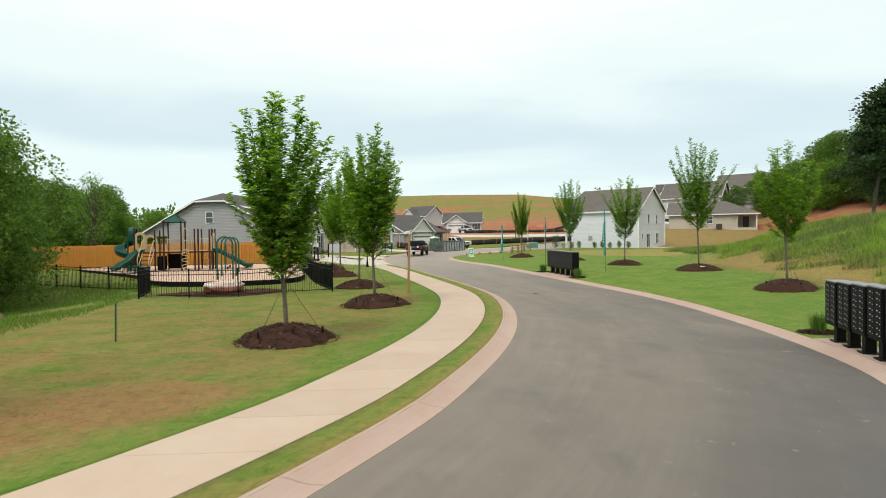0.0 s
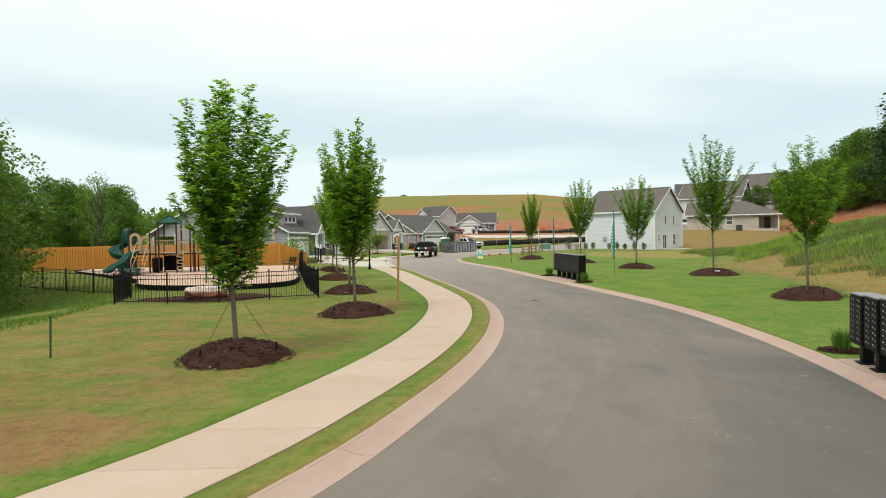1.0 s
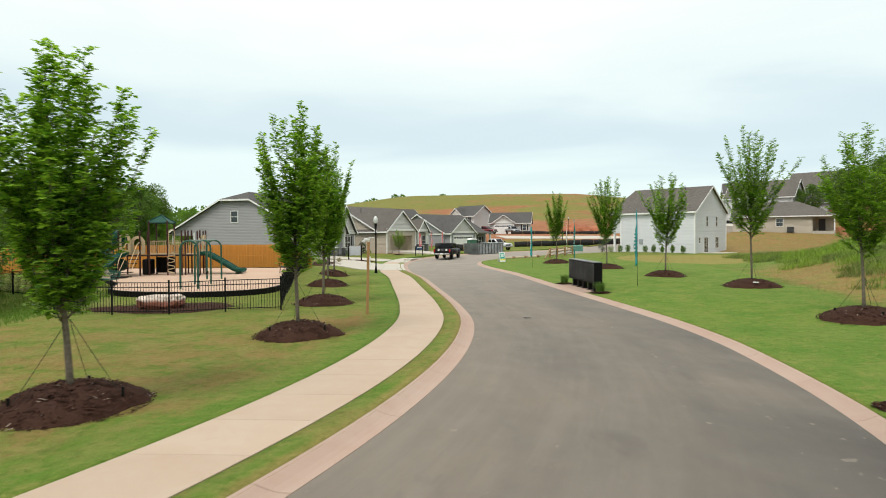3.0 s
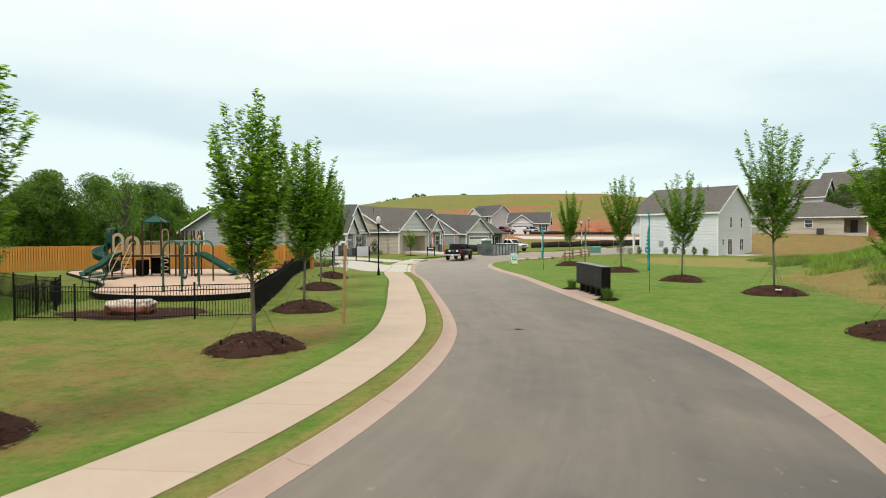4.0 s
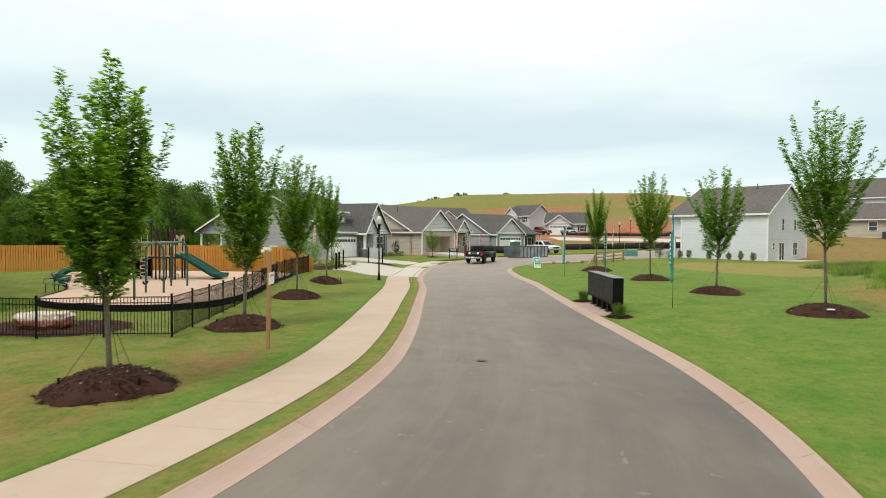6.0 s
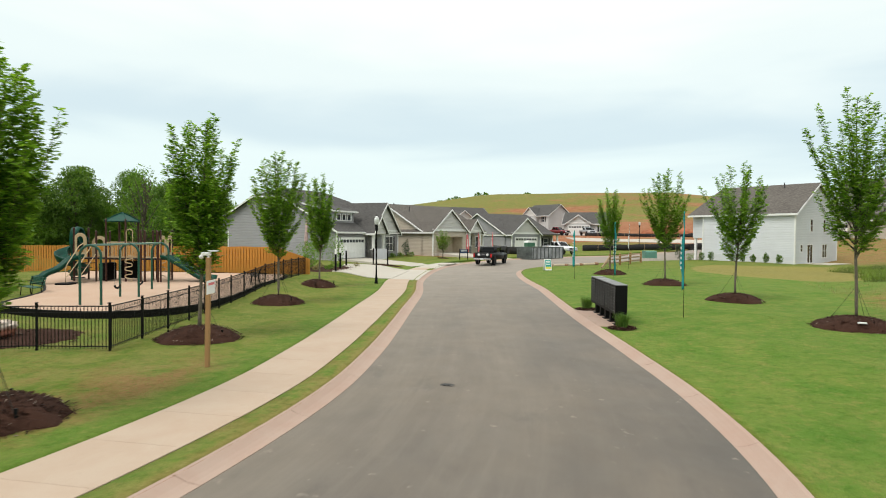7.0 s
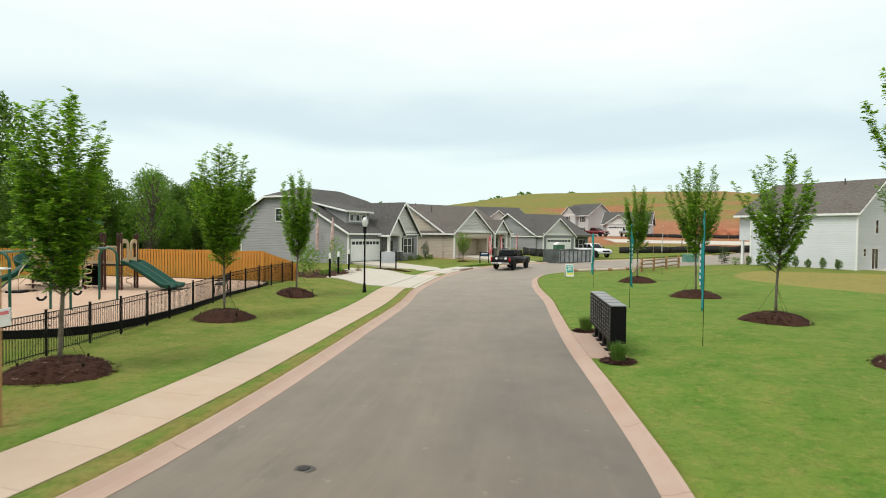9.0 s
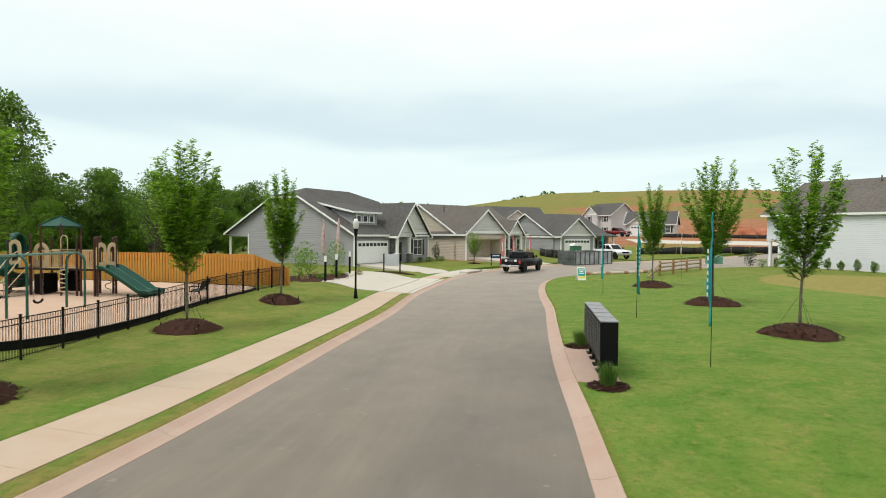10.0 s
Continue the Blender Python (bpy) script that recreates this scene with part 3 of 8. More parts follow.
def kerb_pieces(side):
    """Rolled concrete curb cast in lengths of about three metres with open joints."""
    host = thing("curb", label="pinkish concrete rolled curb and gutter stained by red clay", category="curb", kind="structure")
    ys = [-20.0]
    while ys[-1] < 112:
        k = float(lean_of(road_left if side < 0 else road_right, ys[-1]))
        ys.append(ys[-1] + 3.05 / k)
    prof = [(-0.02, -0.35), (-0.02, 0.006), (0.10, 0.014), (0.20, 0.036), (0.28, 0.068), (0.34, 0.096), (0.415, 0.110), (0.415, -0.35)]
    for y0, y1 in zip(ys, ys[1:]):
        bm = bmesh.new()
        rings = []
        for y in np.linspace(y0 + 0.006, y1 - 0.006, 5):
            edge = float(road_left(y) if side < 0 else road_right(y))
            zz = float(road_z(edge, y))
            at = left_at if side < 0 else right_at
            rings.append([bm.verts.new((float(at(y, o)), float(y), zz + h)) for o, h in prof])
        for a, b in zip(rings, rings[1:]):
            for i in range(len(prof) - 1):
                bm.faces.new((a[i], a[i + 1], b[i + 1], b[i]) if side > 0 else (a[i + 1], a[i], b[i], b[i + 1]))
        bm.faces.new(rings[0] if side < 0 else rings[0][::-1])
        bm.faces.new(rings[-1][::-1] if side < 0 else rings[-1])
        part("curb_length", bm, M_CURB, host)
    return host


kerb_pieces(-1)
kerb_pieces(1)


def crossing(y):
    """Where driveways cross sidewalk and curb in pale new concrete."""
    return 54.6 < y < 65.0 or 67.6 < y < 76.3


def sidewalk_slabs():
    host = thing("sidewalk", label="pale tan concrete sidewalk cast in square slabs", category="sidewalk", kind="structure")
    y = -14.0
    while y < 76:
        k = float(lean_of(road_left, y))
        y1 = y + 1.52 / k
        bm = bmesh.new()
        tops, bots = [], []
        for yy in np.linspace(y + 0.004, y1 - 0.004, 3):
            a, b = float(left_at(yy, CURB + STRIP + WALK)), float(left_at(yy, CURB + STRIP))
            z = float(far_rise(a, yy)) + 0.018
            tops.append([bm.verts.new((a, yy, z - 0.006)), bm.verts.new((a + 0.02, yy, z)), bm.verts.new((b - 0.02, yy, z)), bm.verts.new((b, yy, z - 0.006))])
            bots.append([bm.verts.new((a, yy, z - 0.4)), bm.verts.new((b, yy, z - 0.4))])
        for i in range(2):
            for c in range(3):
                bm.faces.new((tops[i][c], tops[i][c + 1], tops[i + 1][c + 1], tops[i + 1][c]))
            bm.faces.new((bots[i][0], tops[i][0], tops[i + 1][0], bots[i + 1][0]))
            bm.faces.new((tops[i][3], bots[i][1], bots[i + 1][1], tops[i + 1][3]))
        for i, flip in ((0, False), (2, True)):
            loop = [bots[i][0], bots[i][1], tops[i][3], tops[i][2], tops[i][1], tops[i][0]]
            bm.faces.new(loop[::-1] if flip else loop)
        part("slab", bm, M_DRIVE if crossing(y) else M_WALK, host)
        y = y1
    return host


sidewalk_slabs()


# ---- trees ----
def bent(p, d, length, steps, rng, up=0.0, wobble=0.12):
    pts = [np.array(p, float)]
    d = np.array(d, float)
    for _ in range(steps):
        d = d + rng.normal(0, wobble, 3) + np.array([0, 0, up])
        d = d / np.linalg.norm(d)
        pts.append(pts[-1] + d * length / steps)
    return pts


def leaves_mesh(name, centres, dirs, size, rng, material, folded=True, droop=0.5, scatter=(0.45, 0.45, 0.45)):
    """Leaves as folded diamonds, all in one mesh; dirs points each leaf outwards."""
    n = len(centres)
    c = np.array(centres)
    d = np.array(dirs) + rng.normal(0, 1.0, (n, 3)) * np.array(scatter) - np.array([0, 0, droop])
    d /= np.linalg.norm(d, axis=1)[:, None]
    side = np.cross(d, np.array([0, 0, 1.0]) + rng.normal(0, scatter[2] * 1.1, (n, 3)))
    side /= np.linalg.norm(side, axis=1)[:, None] + 1e-6
    nrm = np.cross(side, d)
    s = size * rng.uniform(0.6, 1.3, n)[:, None]
    v = np.stack([c, c + d * s * 0.45 + side * s * 0.38 + nrm * s * 0.10, c + d * s, c + d * s * 0.45 - side * s * 0.38 + nrm * s * 0.10], 1).reshape(-1, 3)
    me = bpy.data.meshes.new(name)
    me.vertices.add(4 * n)
    me.vertices.foreach_set("co", v.astype(np.float32).ravel())
    base = (np.arange(n) * 4)[:, None]
    loops = (base + np.array([0, 1, 2, 0, 2, 3])).ravel()
    me.loops.add(6 * n)
    me.loops.foreach_set("vertex_index", loops.astype(np.int32))
    me.polygons.add(2 * n)
    me.polygons.foreach_set("loop_start", (np.arange(2 * n) * 3).astype(np.int32))
    me.update(calc_edges=True)
    me.validate()
    me.materials.append(material)
    return me


def twigs_mesh(name, lines, radius, material):
    """Thin three-sided tapering twigs along polylines of equal length, all in one mesh."""
    p = np.array(lines)
    n, k = p.shape[:2]
    d = np.gradient(p, axis=1)
    d /= np.linalg.norm(d, axis=2)[:, :, None] + 1e-9
    a = np.cross(d, np.array([0.31, 0.17, 0.93]))
    a /= np.linalg.norm(a, axis=2)[:, :, None] + 1e-9
    b = np.cross(d, a)
    r = (radius * np.linspace(1, 0.3, k))[None, :, None]
    v = np.stack([p + r * (a * math.cos(t) + b * math.sin(t)) for t in (0, 2.094, 4.189)], 2).reshape(-1, 3)
    base = (np.arange(n)[:, None] * k + np.arange(k - 1)).reshape(-1, 1) * 3
    quads = np.concatenate([base + np.array([s, (s + 1) % 3, 3 + (s + 1) % 3, 3 + s]) for s in range(3)])
    me = bpy.data.meshes.new(name)
    me.vertices.add(len(v))
    me.vertices.foreach_set("co", v.astype(np.float32).ravel())
    me.loops.add(4 * len(quads))
    me.loops.foreach_set("vertex_index", quads.astype(np.int32).ravel())
    me.polygons.add(len(quads))
    me.polygons.foreach_set("loop_start", (np.arange(len(quads)) * 4).astype(np.int32))
    me.update(calc_edges=True)
    me.materials.append(material)
    return me


def crown_width(g):
    """Half width of a vase-shaped crown, as a share of its greatest, over the height within it."""
    return float(np.interp(g, (0.0, 0.12, 0.3, 0.5, 0.68, 0.82, 0.93, 1.0), (0.14, 0.27, 0.54, 0.84, 1.0, 0.92, 0.60, 0.12)))


def young_tree(seed, height, half, limbs=30, first=1.25, spikes=7, leaf=0.118, dense=1.25):
    """A street tree: slim trunk, limbs that sweep up to a vase-shaped crown, leaves in two rows along drooping branchlets."""
    rng = np.random.default_rng(seed)
    tree = thing("street_tree")
    wood = bmesh.new()
    lead = bent((0, 0, -0.1), (0, 0, 1), height * 0.97, 14, rng, 0.09, 0.02)
    tube(wood, lead, 0.060, 9, 0.007)
    low = first - 0.15
    cs, ds, twigs = [], [], []

    def spray(path, start, step, reach):
        """Branchlets to both sides of a limb, each with its leaves."""
        path = [np.array(p) for p in path]
        seg = [np.linalg.norm(b - a) for a, b in zip(path, path[1:])]
        total = sum(seg)
        at, k = start * total, int(rng.integers(0, 2))
        while at < total:
            run, i = at, 0
            while i < len(seg) - 1 and run > seg[i]:
                run -= seg[i]
                i += 1
            d = (path[i + 1] - path[i]) / seg[i]
            p = path[i] + d * run
            a = rng.uniform(0, 2 * math.pi) if k % 3 == 0 else math.atan2(p[1], p[0]) + (1 if k % 2 else -1) * rng.uniform(0.3, 1.5)
            out = np.array([math.cos(a), math.sin(a), rng.uniform(-0.1, 0.45)])
            w = d * 0.55 + out * 0.75
            length = reach * rng.uniform(0.55, 1.1) * (1.0 - 0.55 * at / total)
            twig = bent(p, w / np.linalg.norm(w), length, 4, rng, -0.05, 0.08)
            twigs.append(twig)
            n = max(4, int(length / 0.027 * dense))
            for j in range(n):
                u = (j + 0.6) / n * 4
                m = min(int(u), 3)
                q = twig[m] + (twig[m + 1] - twig[m]) * (u - m)
                t = twig[m + 1] - twig[m]
                t = t / np.linalg.norm(t)
                side = np.cross(t, (0, 0, 1.0))
                side = side / (np.linalg.norm(side) + 1e-6) * (1 if j % 2 else -1)
                cs.append(q + rng.normal(0, 0.012, 3))
                ds.append(t * 0.55 + side * 0.9)
            at += step * rng.uniform(0.7, 1.3)
            k += 1

    for i in range(limbs):
        f = (i + 0.5) / limbs
        az = i * 2.399 + rng.normal(0, 0.25)
        g = 0.16 + 0.84 * f ** 0.8
        spike = i % max(2, limbs // spikes) == 1
        r = half * crown_width(g) * rng.uniform(0.62, 1.0) * (1.24 if spike else 1.0)
        top = low + (height - low) * min(1.0, g * rng.uniform(0.93, 1.0) * (1.05 if spike else 1.0))
        base = first + (top - first) * rng.uniform(0.22, 0.46) if top > first + 0.5 else first
        h = base / (height * 0.97) * 14
        k = min(int(h), 13)
        p = lead[k] + (lead[k + 1] - lead[k]) * (h - k)
        tip = np.array([math.cos(az) * r, math.sin(az) * r, top])
        bow = p + np.array([(tip[0] - p[0]) * 0.62, (tip[1] - p[1]) * 0.62, (tip[2] - p[2]) * 0.36]) + rng.normal(0, 0.05, 3)
        limb = [p * (1 - u) ** 2 + bow * 2 * u * (1 - u) + tip * u * u + rng.normal(0, 0.012, 3) for u in np.linspace(0, 1, 8)]
        tube(wood, limb, 0.020 * (1.15 - 0.6 * f), 5, 0.003, cap=False)
        spray(limb, 0.16, 0.056, 0.52 if not spike else 0.36)
    spray(lead[6:], 0.0, 0.055, 0.40)
    part("trunk", wood, M_BARK, tree, flat=False)
    part("branchwork", twigs_mesh("branchwork", twigs, 0.0045, M_BARK), None, tree)
    part("crown", leaves_mesh("crown", cs, ds, leaf, rng, M_LEAF, droop=0.22, scatter=(0.30, 0.30, 0.20)), None, tree)
    return tree


M_STRAP = simple("dark_olive_webbing", (0.03, 0.032, 0.026), 0.8, 0, 0.3, 20, 0.0)


def guy_straps(tree, size, seed):
    rng = np.random.default_rng(seed)
    for i in range(3):
        az = i * 2.094 + 0.5 + rng.uniform(-0.2, 0.2)
        x, y = math.cos(az) * size, math.sin(az) * size
        part("guy_strap", tube(bmesh.new(), [(0.02 * math.cos(az), 0.02 * math.sin(az), 1.15), (x * 0.5, y * 0.5, 0.50), (x, y, -0.15)], 0.0055, 5), M_STRAP, tree)
        part("anchor_stake", boxes((x - 0.02, y - 0.02, -0.4, x + 0.02, y + 0.02, 0.02)), M_BLACK, tree)


def mulch_ring(x, y, radius, high, seed, name="mulch_mound", label="dark brown bark mulch mound round a tree", squash=1.0):
    """A low heap of bark with a ragged rim and loose chips."""
    rng = np.random.default_rng(seed)
    rings, seg = 9, 40
    wav = 1 + 0.06 * np.sin(np.arange(seg) * 2 * math.pi / seg * 3 + rng.uniform(0, 6)) + rng.normal(0, 0.035, seg)
    verts = [(0, 0, high)]
    for r in range(1, rings + 1):
        f = r / rings
        for s in range(seg):
            a = 2 * math.pi * s / seg
            rad = radius * f * (1 + (wav[s] - 1) * f)
            px, py = rad * math.cos(a), rad * math.sin(a) * squash
            z = high * (1 - f ** 2.4) + rng.normal(0, 0.016) - (0.05 if r == rings else 0)
            verts.append((px, py, float(z) + float(ground_z(x + px, y + py) - ground_z(x, y))))
    faces = [(0, 1 + s, 1 + (s + 1) % seg) for s in range(seg)]
    for r in range(rings - 1):
        for s in range(seg):
            a, b = 1 + r * seg + s, 1 + r * seg + (s + 1) % seg
            faces.append((a, a + seg, b + seg, b))
    n = 900
    rr, aa = np.sqrt(rng.uniform(0, 1, n)) * radius * 1.06, rng.uniform(0, 2 * math.pi, n)
    for q, a in zip(rr, aa):
        px, py = q * math.cos(a), q * math.sin(a) * squash
        f = min(1.0, q / radius)
        z = high * (1 - f ** 2.4) + 0.012 + float(ground_z(x + px, y + py) - ground_z(x, y))
        l, t = rng.uniform(0.02, 0.075), rng.uniform(0, 2 * math.pi)
        dx, dy, w = l * math.cos(t), l * math.sin(t), rng.uniform(0.006, 0.018)
        i = len(verts)
        up = rng.uniform(-0.01, 0.035)
        verts += [(px - dx - dy * w / l, py - dy + dx * w / l, z), (px - dx + dy * w / l, py - dy - dx * w / l, z + 0.004), (px + dx + dy * w / l, py + dy - dx * w / l, z + up), (px + dx - dy * w / l, py + dy + dx * w / l, z + up + 0.006)]
        faces.append((i, i + 1, i + 2, i + 3))
    ob = new(name, mesh_of(name, verts, faces, M_MULCH, flat=False))
    ob.location = (x, y, float(ground_z(x, y)))
    return tagged(ob, label, "mulch", "mulch rings round the street trees")


# x, y, height, half width, limbs, first limb, turn, mulch radius
LEFT_TREES = [(-7.15, 7.9, 5.6, 1.15, 32, 1.2, 150, 1.3), (-1.9, 15.2, 5.75, 1.28, 46, 1.0, 205, 1.32), (-0.2, 22.4, 6.2, 1.25, 42, 1.15, 200, 1.35), (-1.45, 30.2, 6.55, 1.30, 40, 1.3, 75, 1.35), (-3.45, 39.2, 6.75, 1.40, 36, 1.5, 300, 1.3), (-5.05, 47.6, 6.45, 1.15, 34, 1.5, 120, 1.15)]
RIGHT_TREES = [(18.55, 27.15, 6.5, 1.45, 30, 1.6, 10, 1.5), (19.45, 37.4, 8.1, 1.85, 32, 1.9, 250, 1.55), (17.72, 45.8, 6.5, 1.50, 32, 1.5, 30, 1.45), (15.85, 54.6, 7.2, 1.55, 34, 1.6, 100, 1.5), (13.15, 64.3, 6.7, 1.30, 32, 1.6, 210, 1.45)]
TREES = []
for i, (x, y, high, half, limbs, first, turn, ring) in enumerate(LEFT_TREES + RIGHT_TREES):
    ob = young_tree(140 + 9 * i, high, half, limbs, first, 9 if i > 5 else 7)
    TREES.append(ob)
    guy_straps(ob, 0.86, i)
    ob.matrix_basis = pose(x, y, float(ground_z(x, y)) + 0.30, 0, 0, turn)
    tagged(ob, "young green street tree with slim grey trunk, staked with straps" if i < 6 else "young upright green street tree staked on the lawn", "tree", "street trees along the road")
    mulch_ring(x, y, ring * 0.91, 0.38, 100 + i)
    if i == 7:
        zt = float(ground_z(x, y))
        tagged(part("paper_tag", boxes((x - 0.35, y - 0.98, zt + 0.25, x - 0.10, y - 0.88, zt + 0.30))  , M_WHITEPAINT), "small white plastic tag lying on the mulch", "tag")


# ---- woods ----
def forest_tree(seed, height, width, leaves, material, leaf=0.42, low=0.12, clumps=46):
    """A full-grown broadleaf tree: trunk, limbs and a ragged crown of leaf clumps."""
    rng = np.random.default_rng(seed)
    tree = thing("forest_tree")
    wood = bmesh.new()
    lead = bent((0, 0, -0.6), (0, 0, 1), height * 0.9, 9, rng, 0.04, 0.06)
    tube(wood, lead, height * 0.020, 7, 0.03)
    cs, ds = [], []
    for i in range(clumps):
        f = low + (1.0 - low) * (i + 0.5) / clumps
        az = i * 2.399 + rng.normal(0, 0.4)
        prof = math.sin(math.pi * min(1.0, (f - low + 0.10) / (1.12 - low))) ** 0.7
        r = width * 0.5 * prof * rng.uniform(0.35, 1.0)
        c = np.array([math.cos(az) * r, math.sin(az) * r, f * height * 0.93])
        k = min(int(max(0.0, f - 0.15) * 9), 8)
        tube(wood, [lead[k], (np.array(lead[k]) + c) / 2 + np.array([0, 0, -0.2]), c], height * 0.006, 5, 0.012, cap=False)
        rad = width * rng.uniform(0.10, 0.19)
        n = leaves // clumps
        v = rng.normal(0, 1, (n, 3))
        v /= np.linalg.norm(v, axis=1)[:, None]
        q = v * rad * rng.uniform(0.35, 1.08, n)[:, None] ** 0.5 * np.array([1.15, 1.15, 0.75])
        cs.append(c + q)
        ds.append(v)
    part("trunk", wood, M_OLDBARK, tree, flat=False)
    part("crown", leaves_mesh("crown", np.concatenate(cs), np.concatenate(ds), leaf, rng, material, droop=0.2), None, tree)
    return tree


def pine_tree(seed, height, leaves=16000):
    rng = np.random.default_rng(seed)
    tree = thing("pine_tree")
    wood = bmesh.new()
    lead = bent((0, 0, -0.6), (0, 0, 1), height * 0.97, 9, rng, 0.05, 0.035)
    tube(wood, lead, 0.22, 7, 0.03)
    cs, ds = [], []
    for i in range(30):
        f = 0.42 + 0.56 * (i + 0.5) / 30
        az = i * 2.399
        k = min(int(f * 9), 8)
        reach = 3.9 * (1.02 - f) ** 0.6 * rng.uniform(0.6, 1.1) + 0.5
        p = np.array(lead[k]) + (np.array(lead[min(k + 1, 9)]) - np.array(lead[k])) * (f * 9 - k)
        limb = bent(p, (math.cos(az), math.sin(az), 0.15), reach, 4, rng, 0.03, 0.12)
        tube(wood, limb, 0.05, 5, 0.012, cap=False)
        for q in limb[2:]:
            n = leaves // 90
            v = rng.normal(0, 1, (n, 3)) * np.array([0.55, 0.55, 0.28])
            cs.append(q + v)
            ds.append(v * 1.5 + np.array([0, 0, 0.4]))
    part("trunk", wood, M_OLDBARK, tree, flat=False)
    part("crown", leaves_mesh("crown", np.concatenate(cs), np.concatenate(ds), 0.27, rng, M_PINE, droop=-0.2), None, tree)
    return tree


def plant_out(variants, places, label, category, group):
    first = set()
    for x, y, kind, size, turn in places:
        m = pose(x, y, float(ground_z(x, y)) - 0.1, 0, 0, turn)
        if kind in first:
            ob = copy_thing(variants[kind], m)
            ob.scale = (size, size, size * 1.03)
        else:
            first.add(kind)
            ob = variants[kind]
            ob.matrix_basis = m @ Matrix.Diagonal((size, size, size, 1))
        tagged(ob, label, category, group)


WOODS = [forest_tree(51, 13, 8.5, 13000, M_LEAF_DARK, 0.27), forest_tree(52, 15, 9.0, 14000, M_LEAF_DARK, 0.27), forest_tree(53, 11, 8.0, 13000, M_LEAF_MID, 0.25), forest_tree(54, 8, 6.5, 26000, M_LEAF_DARK, 0.145, 0.03, 60)]
rng = np.random.default_rng(77)
places = []
# edge of the wood behind the playground
for i in range(30):
    f = i / 29
    x, y = -31 - 26 * f + rng.uniform(-3, 3), 96 - 62 * f + rng.uniform(-4, 4)
    places.append((x - 8, y + 4, int(rng.choice([0, 1, 2, 2, 3])), rng.uniform(0.46, 0.68), rng.uniform(0, 360)))
for i in range(36):
    f = i / 35
    x, y = -56 - 18 * f + rng.uniform(-5, 5), 118 - 84 * f + rng.uniform(-5, 5)
    places.append((x, y, int(rng.choice([0, 1, 1, 2])), rng.uniform(0.66, 0.86), rng.uniform(0, 360)))
for x, y, k, sz in ((-48, 75, 0, 0.84), (-53, 71, 1, 0.78), (-45, 81, 1, 0.70), (-51, 79, 0, 0.88), (-43, 88, 0, 0.80), (-65, 72, 1, 1.38), (-71, 68, 0, 1.5), (-78, 60, 0, 1.35)):
    places.append((x, y, k, sz, rng.uniform(0, 360)))
# undergrowth and small trees beside the ditch
for x, y, k, sz in ((-19.0, 28.5, 3, 1.12), (-22.5, 33.0, 3, 1.25), (-24.0, 26.5, 2, 0.95), (-20.5, 23.5, 3, 1.0), (-27.5, 36.0, 2, 0.95), (-29.0, 30.0, 3, 1.3), (-26.0, 20.0, 2, 1.0), (-32.0, 40.5, 3, 1.0), (-34.0, 24.0, 2, 1.1)):
    places.append((x, y, k, sz, rng.uniform(0, 360)))
plant_out(WOODS, places, "full-grown broadleaf tree at the dark edge of the wood", "tree", "wood behind the playground")
tall = copy_thing(WOODS[1], pose(-71.0, 80.0, float(ground_z(-71.0, 80.0)) - 0.2, 0, 0, 70))
tall.scale = (1.6, 1.6, 1.7)
tagged(tall, "tall dark broadleaf tree rising over the wood behind the board fence", "tree", "wood behind the playground")
bare = forest_tree(57, 10.5, 5.0, 2600, M_LEAF_MID, 0.19, 0.25, 70)
bare.matrix_basis = pose(-35.5, 70.5, float(ground_z(-35.5, 70.5)) - 0.1)
tagged(bare, "thin half-bare tree with grey limbs at the wood's edge", "tree", "wood behind the playground")
# wood on the rise to the right
places = []
for i in range(34):
    f = (i // 2) / 16
    x, y = 73 + 17 * f + 7 * (i % 2) + rng.uniform(-1.5, 1.5), 131 - 62 * f + 3 * (i % 2) + rng.uniform(-2, 2)
    places.append((x, y, int(rng.choice([0, 1, 1, 2])), (0.50 + 0.42 * min(1.0, f * 1.8)) * rng.uniform(0.88, 1.1), rng.uniform(0, 360)))
for x, y, k, sz in ((83, 111, 1, 0.9), (86, 118, 0, 0.95), (89, 108, 1, 1.0), (93, 122, 0, 1.0), (96, 112, 1, 1.05), (91, 101, 0, 0.95), (99, 104, 1, 1.05), (104, 118, 0, 1.1), (108, 108, 1, 1.1), (101, 96, 0, 1.0)):
    places.append((x, y, k, sz, x * 37 % 360))
for x, y, k, sz, turn in places:
    ob = copy_thing(WOODS[k], pose(x, y, float(ground_z(x, y)) - 0.1, 0, 0, turn))
    ob.scale = (sz, sz, sz)
    tagged(ob, "dark full-grown broadleaf tree on the rise behind the bank", "tree", "wood on the rise")
PINES = [pine_tree(61, 15.5), pine_tree(62, 13.5)]
plant_out(PINES, [(53.0, 64.5, 0, 1.2, 20), (58.5, 67.0, 1, 1.15, 200), (63.0, 72.0, 0, 1.0, 140)], "tall dark pine with bare lower trunk", "tree", "pines on the rise")


# ---- far woods on the skyline, past counting ----
def far_woods(name, spots, label, size=1.6):
    rng = np.random.default_rng(99)
    cs, ds = [], []
    for x, y, h, w in spots:
        z = float(ground_z(x, y))
        n = 90
        v = rng.normal(0, 1, (n, 3))
        v /= np.linalg.norm(v, axis=1)[:, None]
        cs.append(np.array([x, y, z + h * 0.45]) + v * np.array([w, w, h * 0.55]) * rng.uniform(0.5, 1.0, (n, 1)))
        ds.append(v)
    return tagged(new(name, leaves_mesh(name, np.concatenate(cs), np.concatenate(ds), size, rng, M_LEAF_DARK, droop=0.1)), label, "woods", kind="stuff")


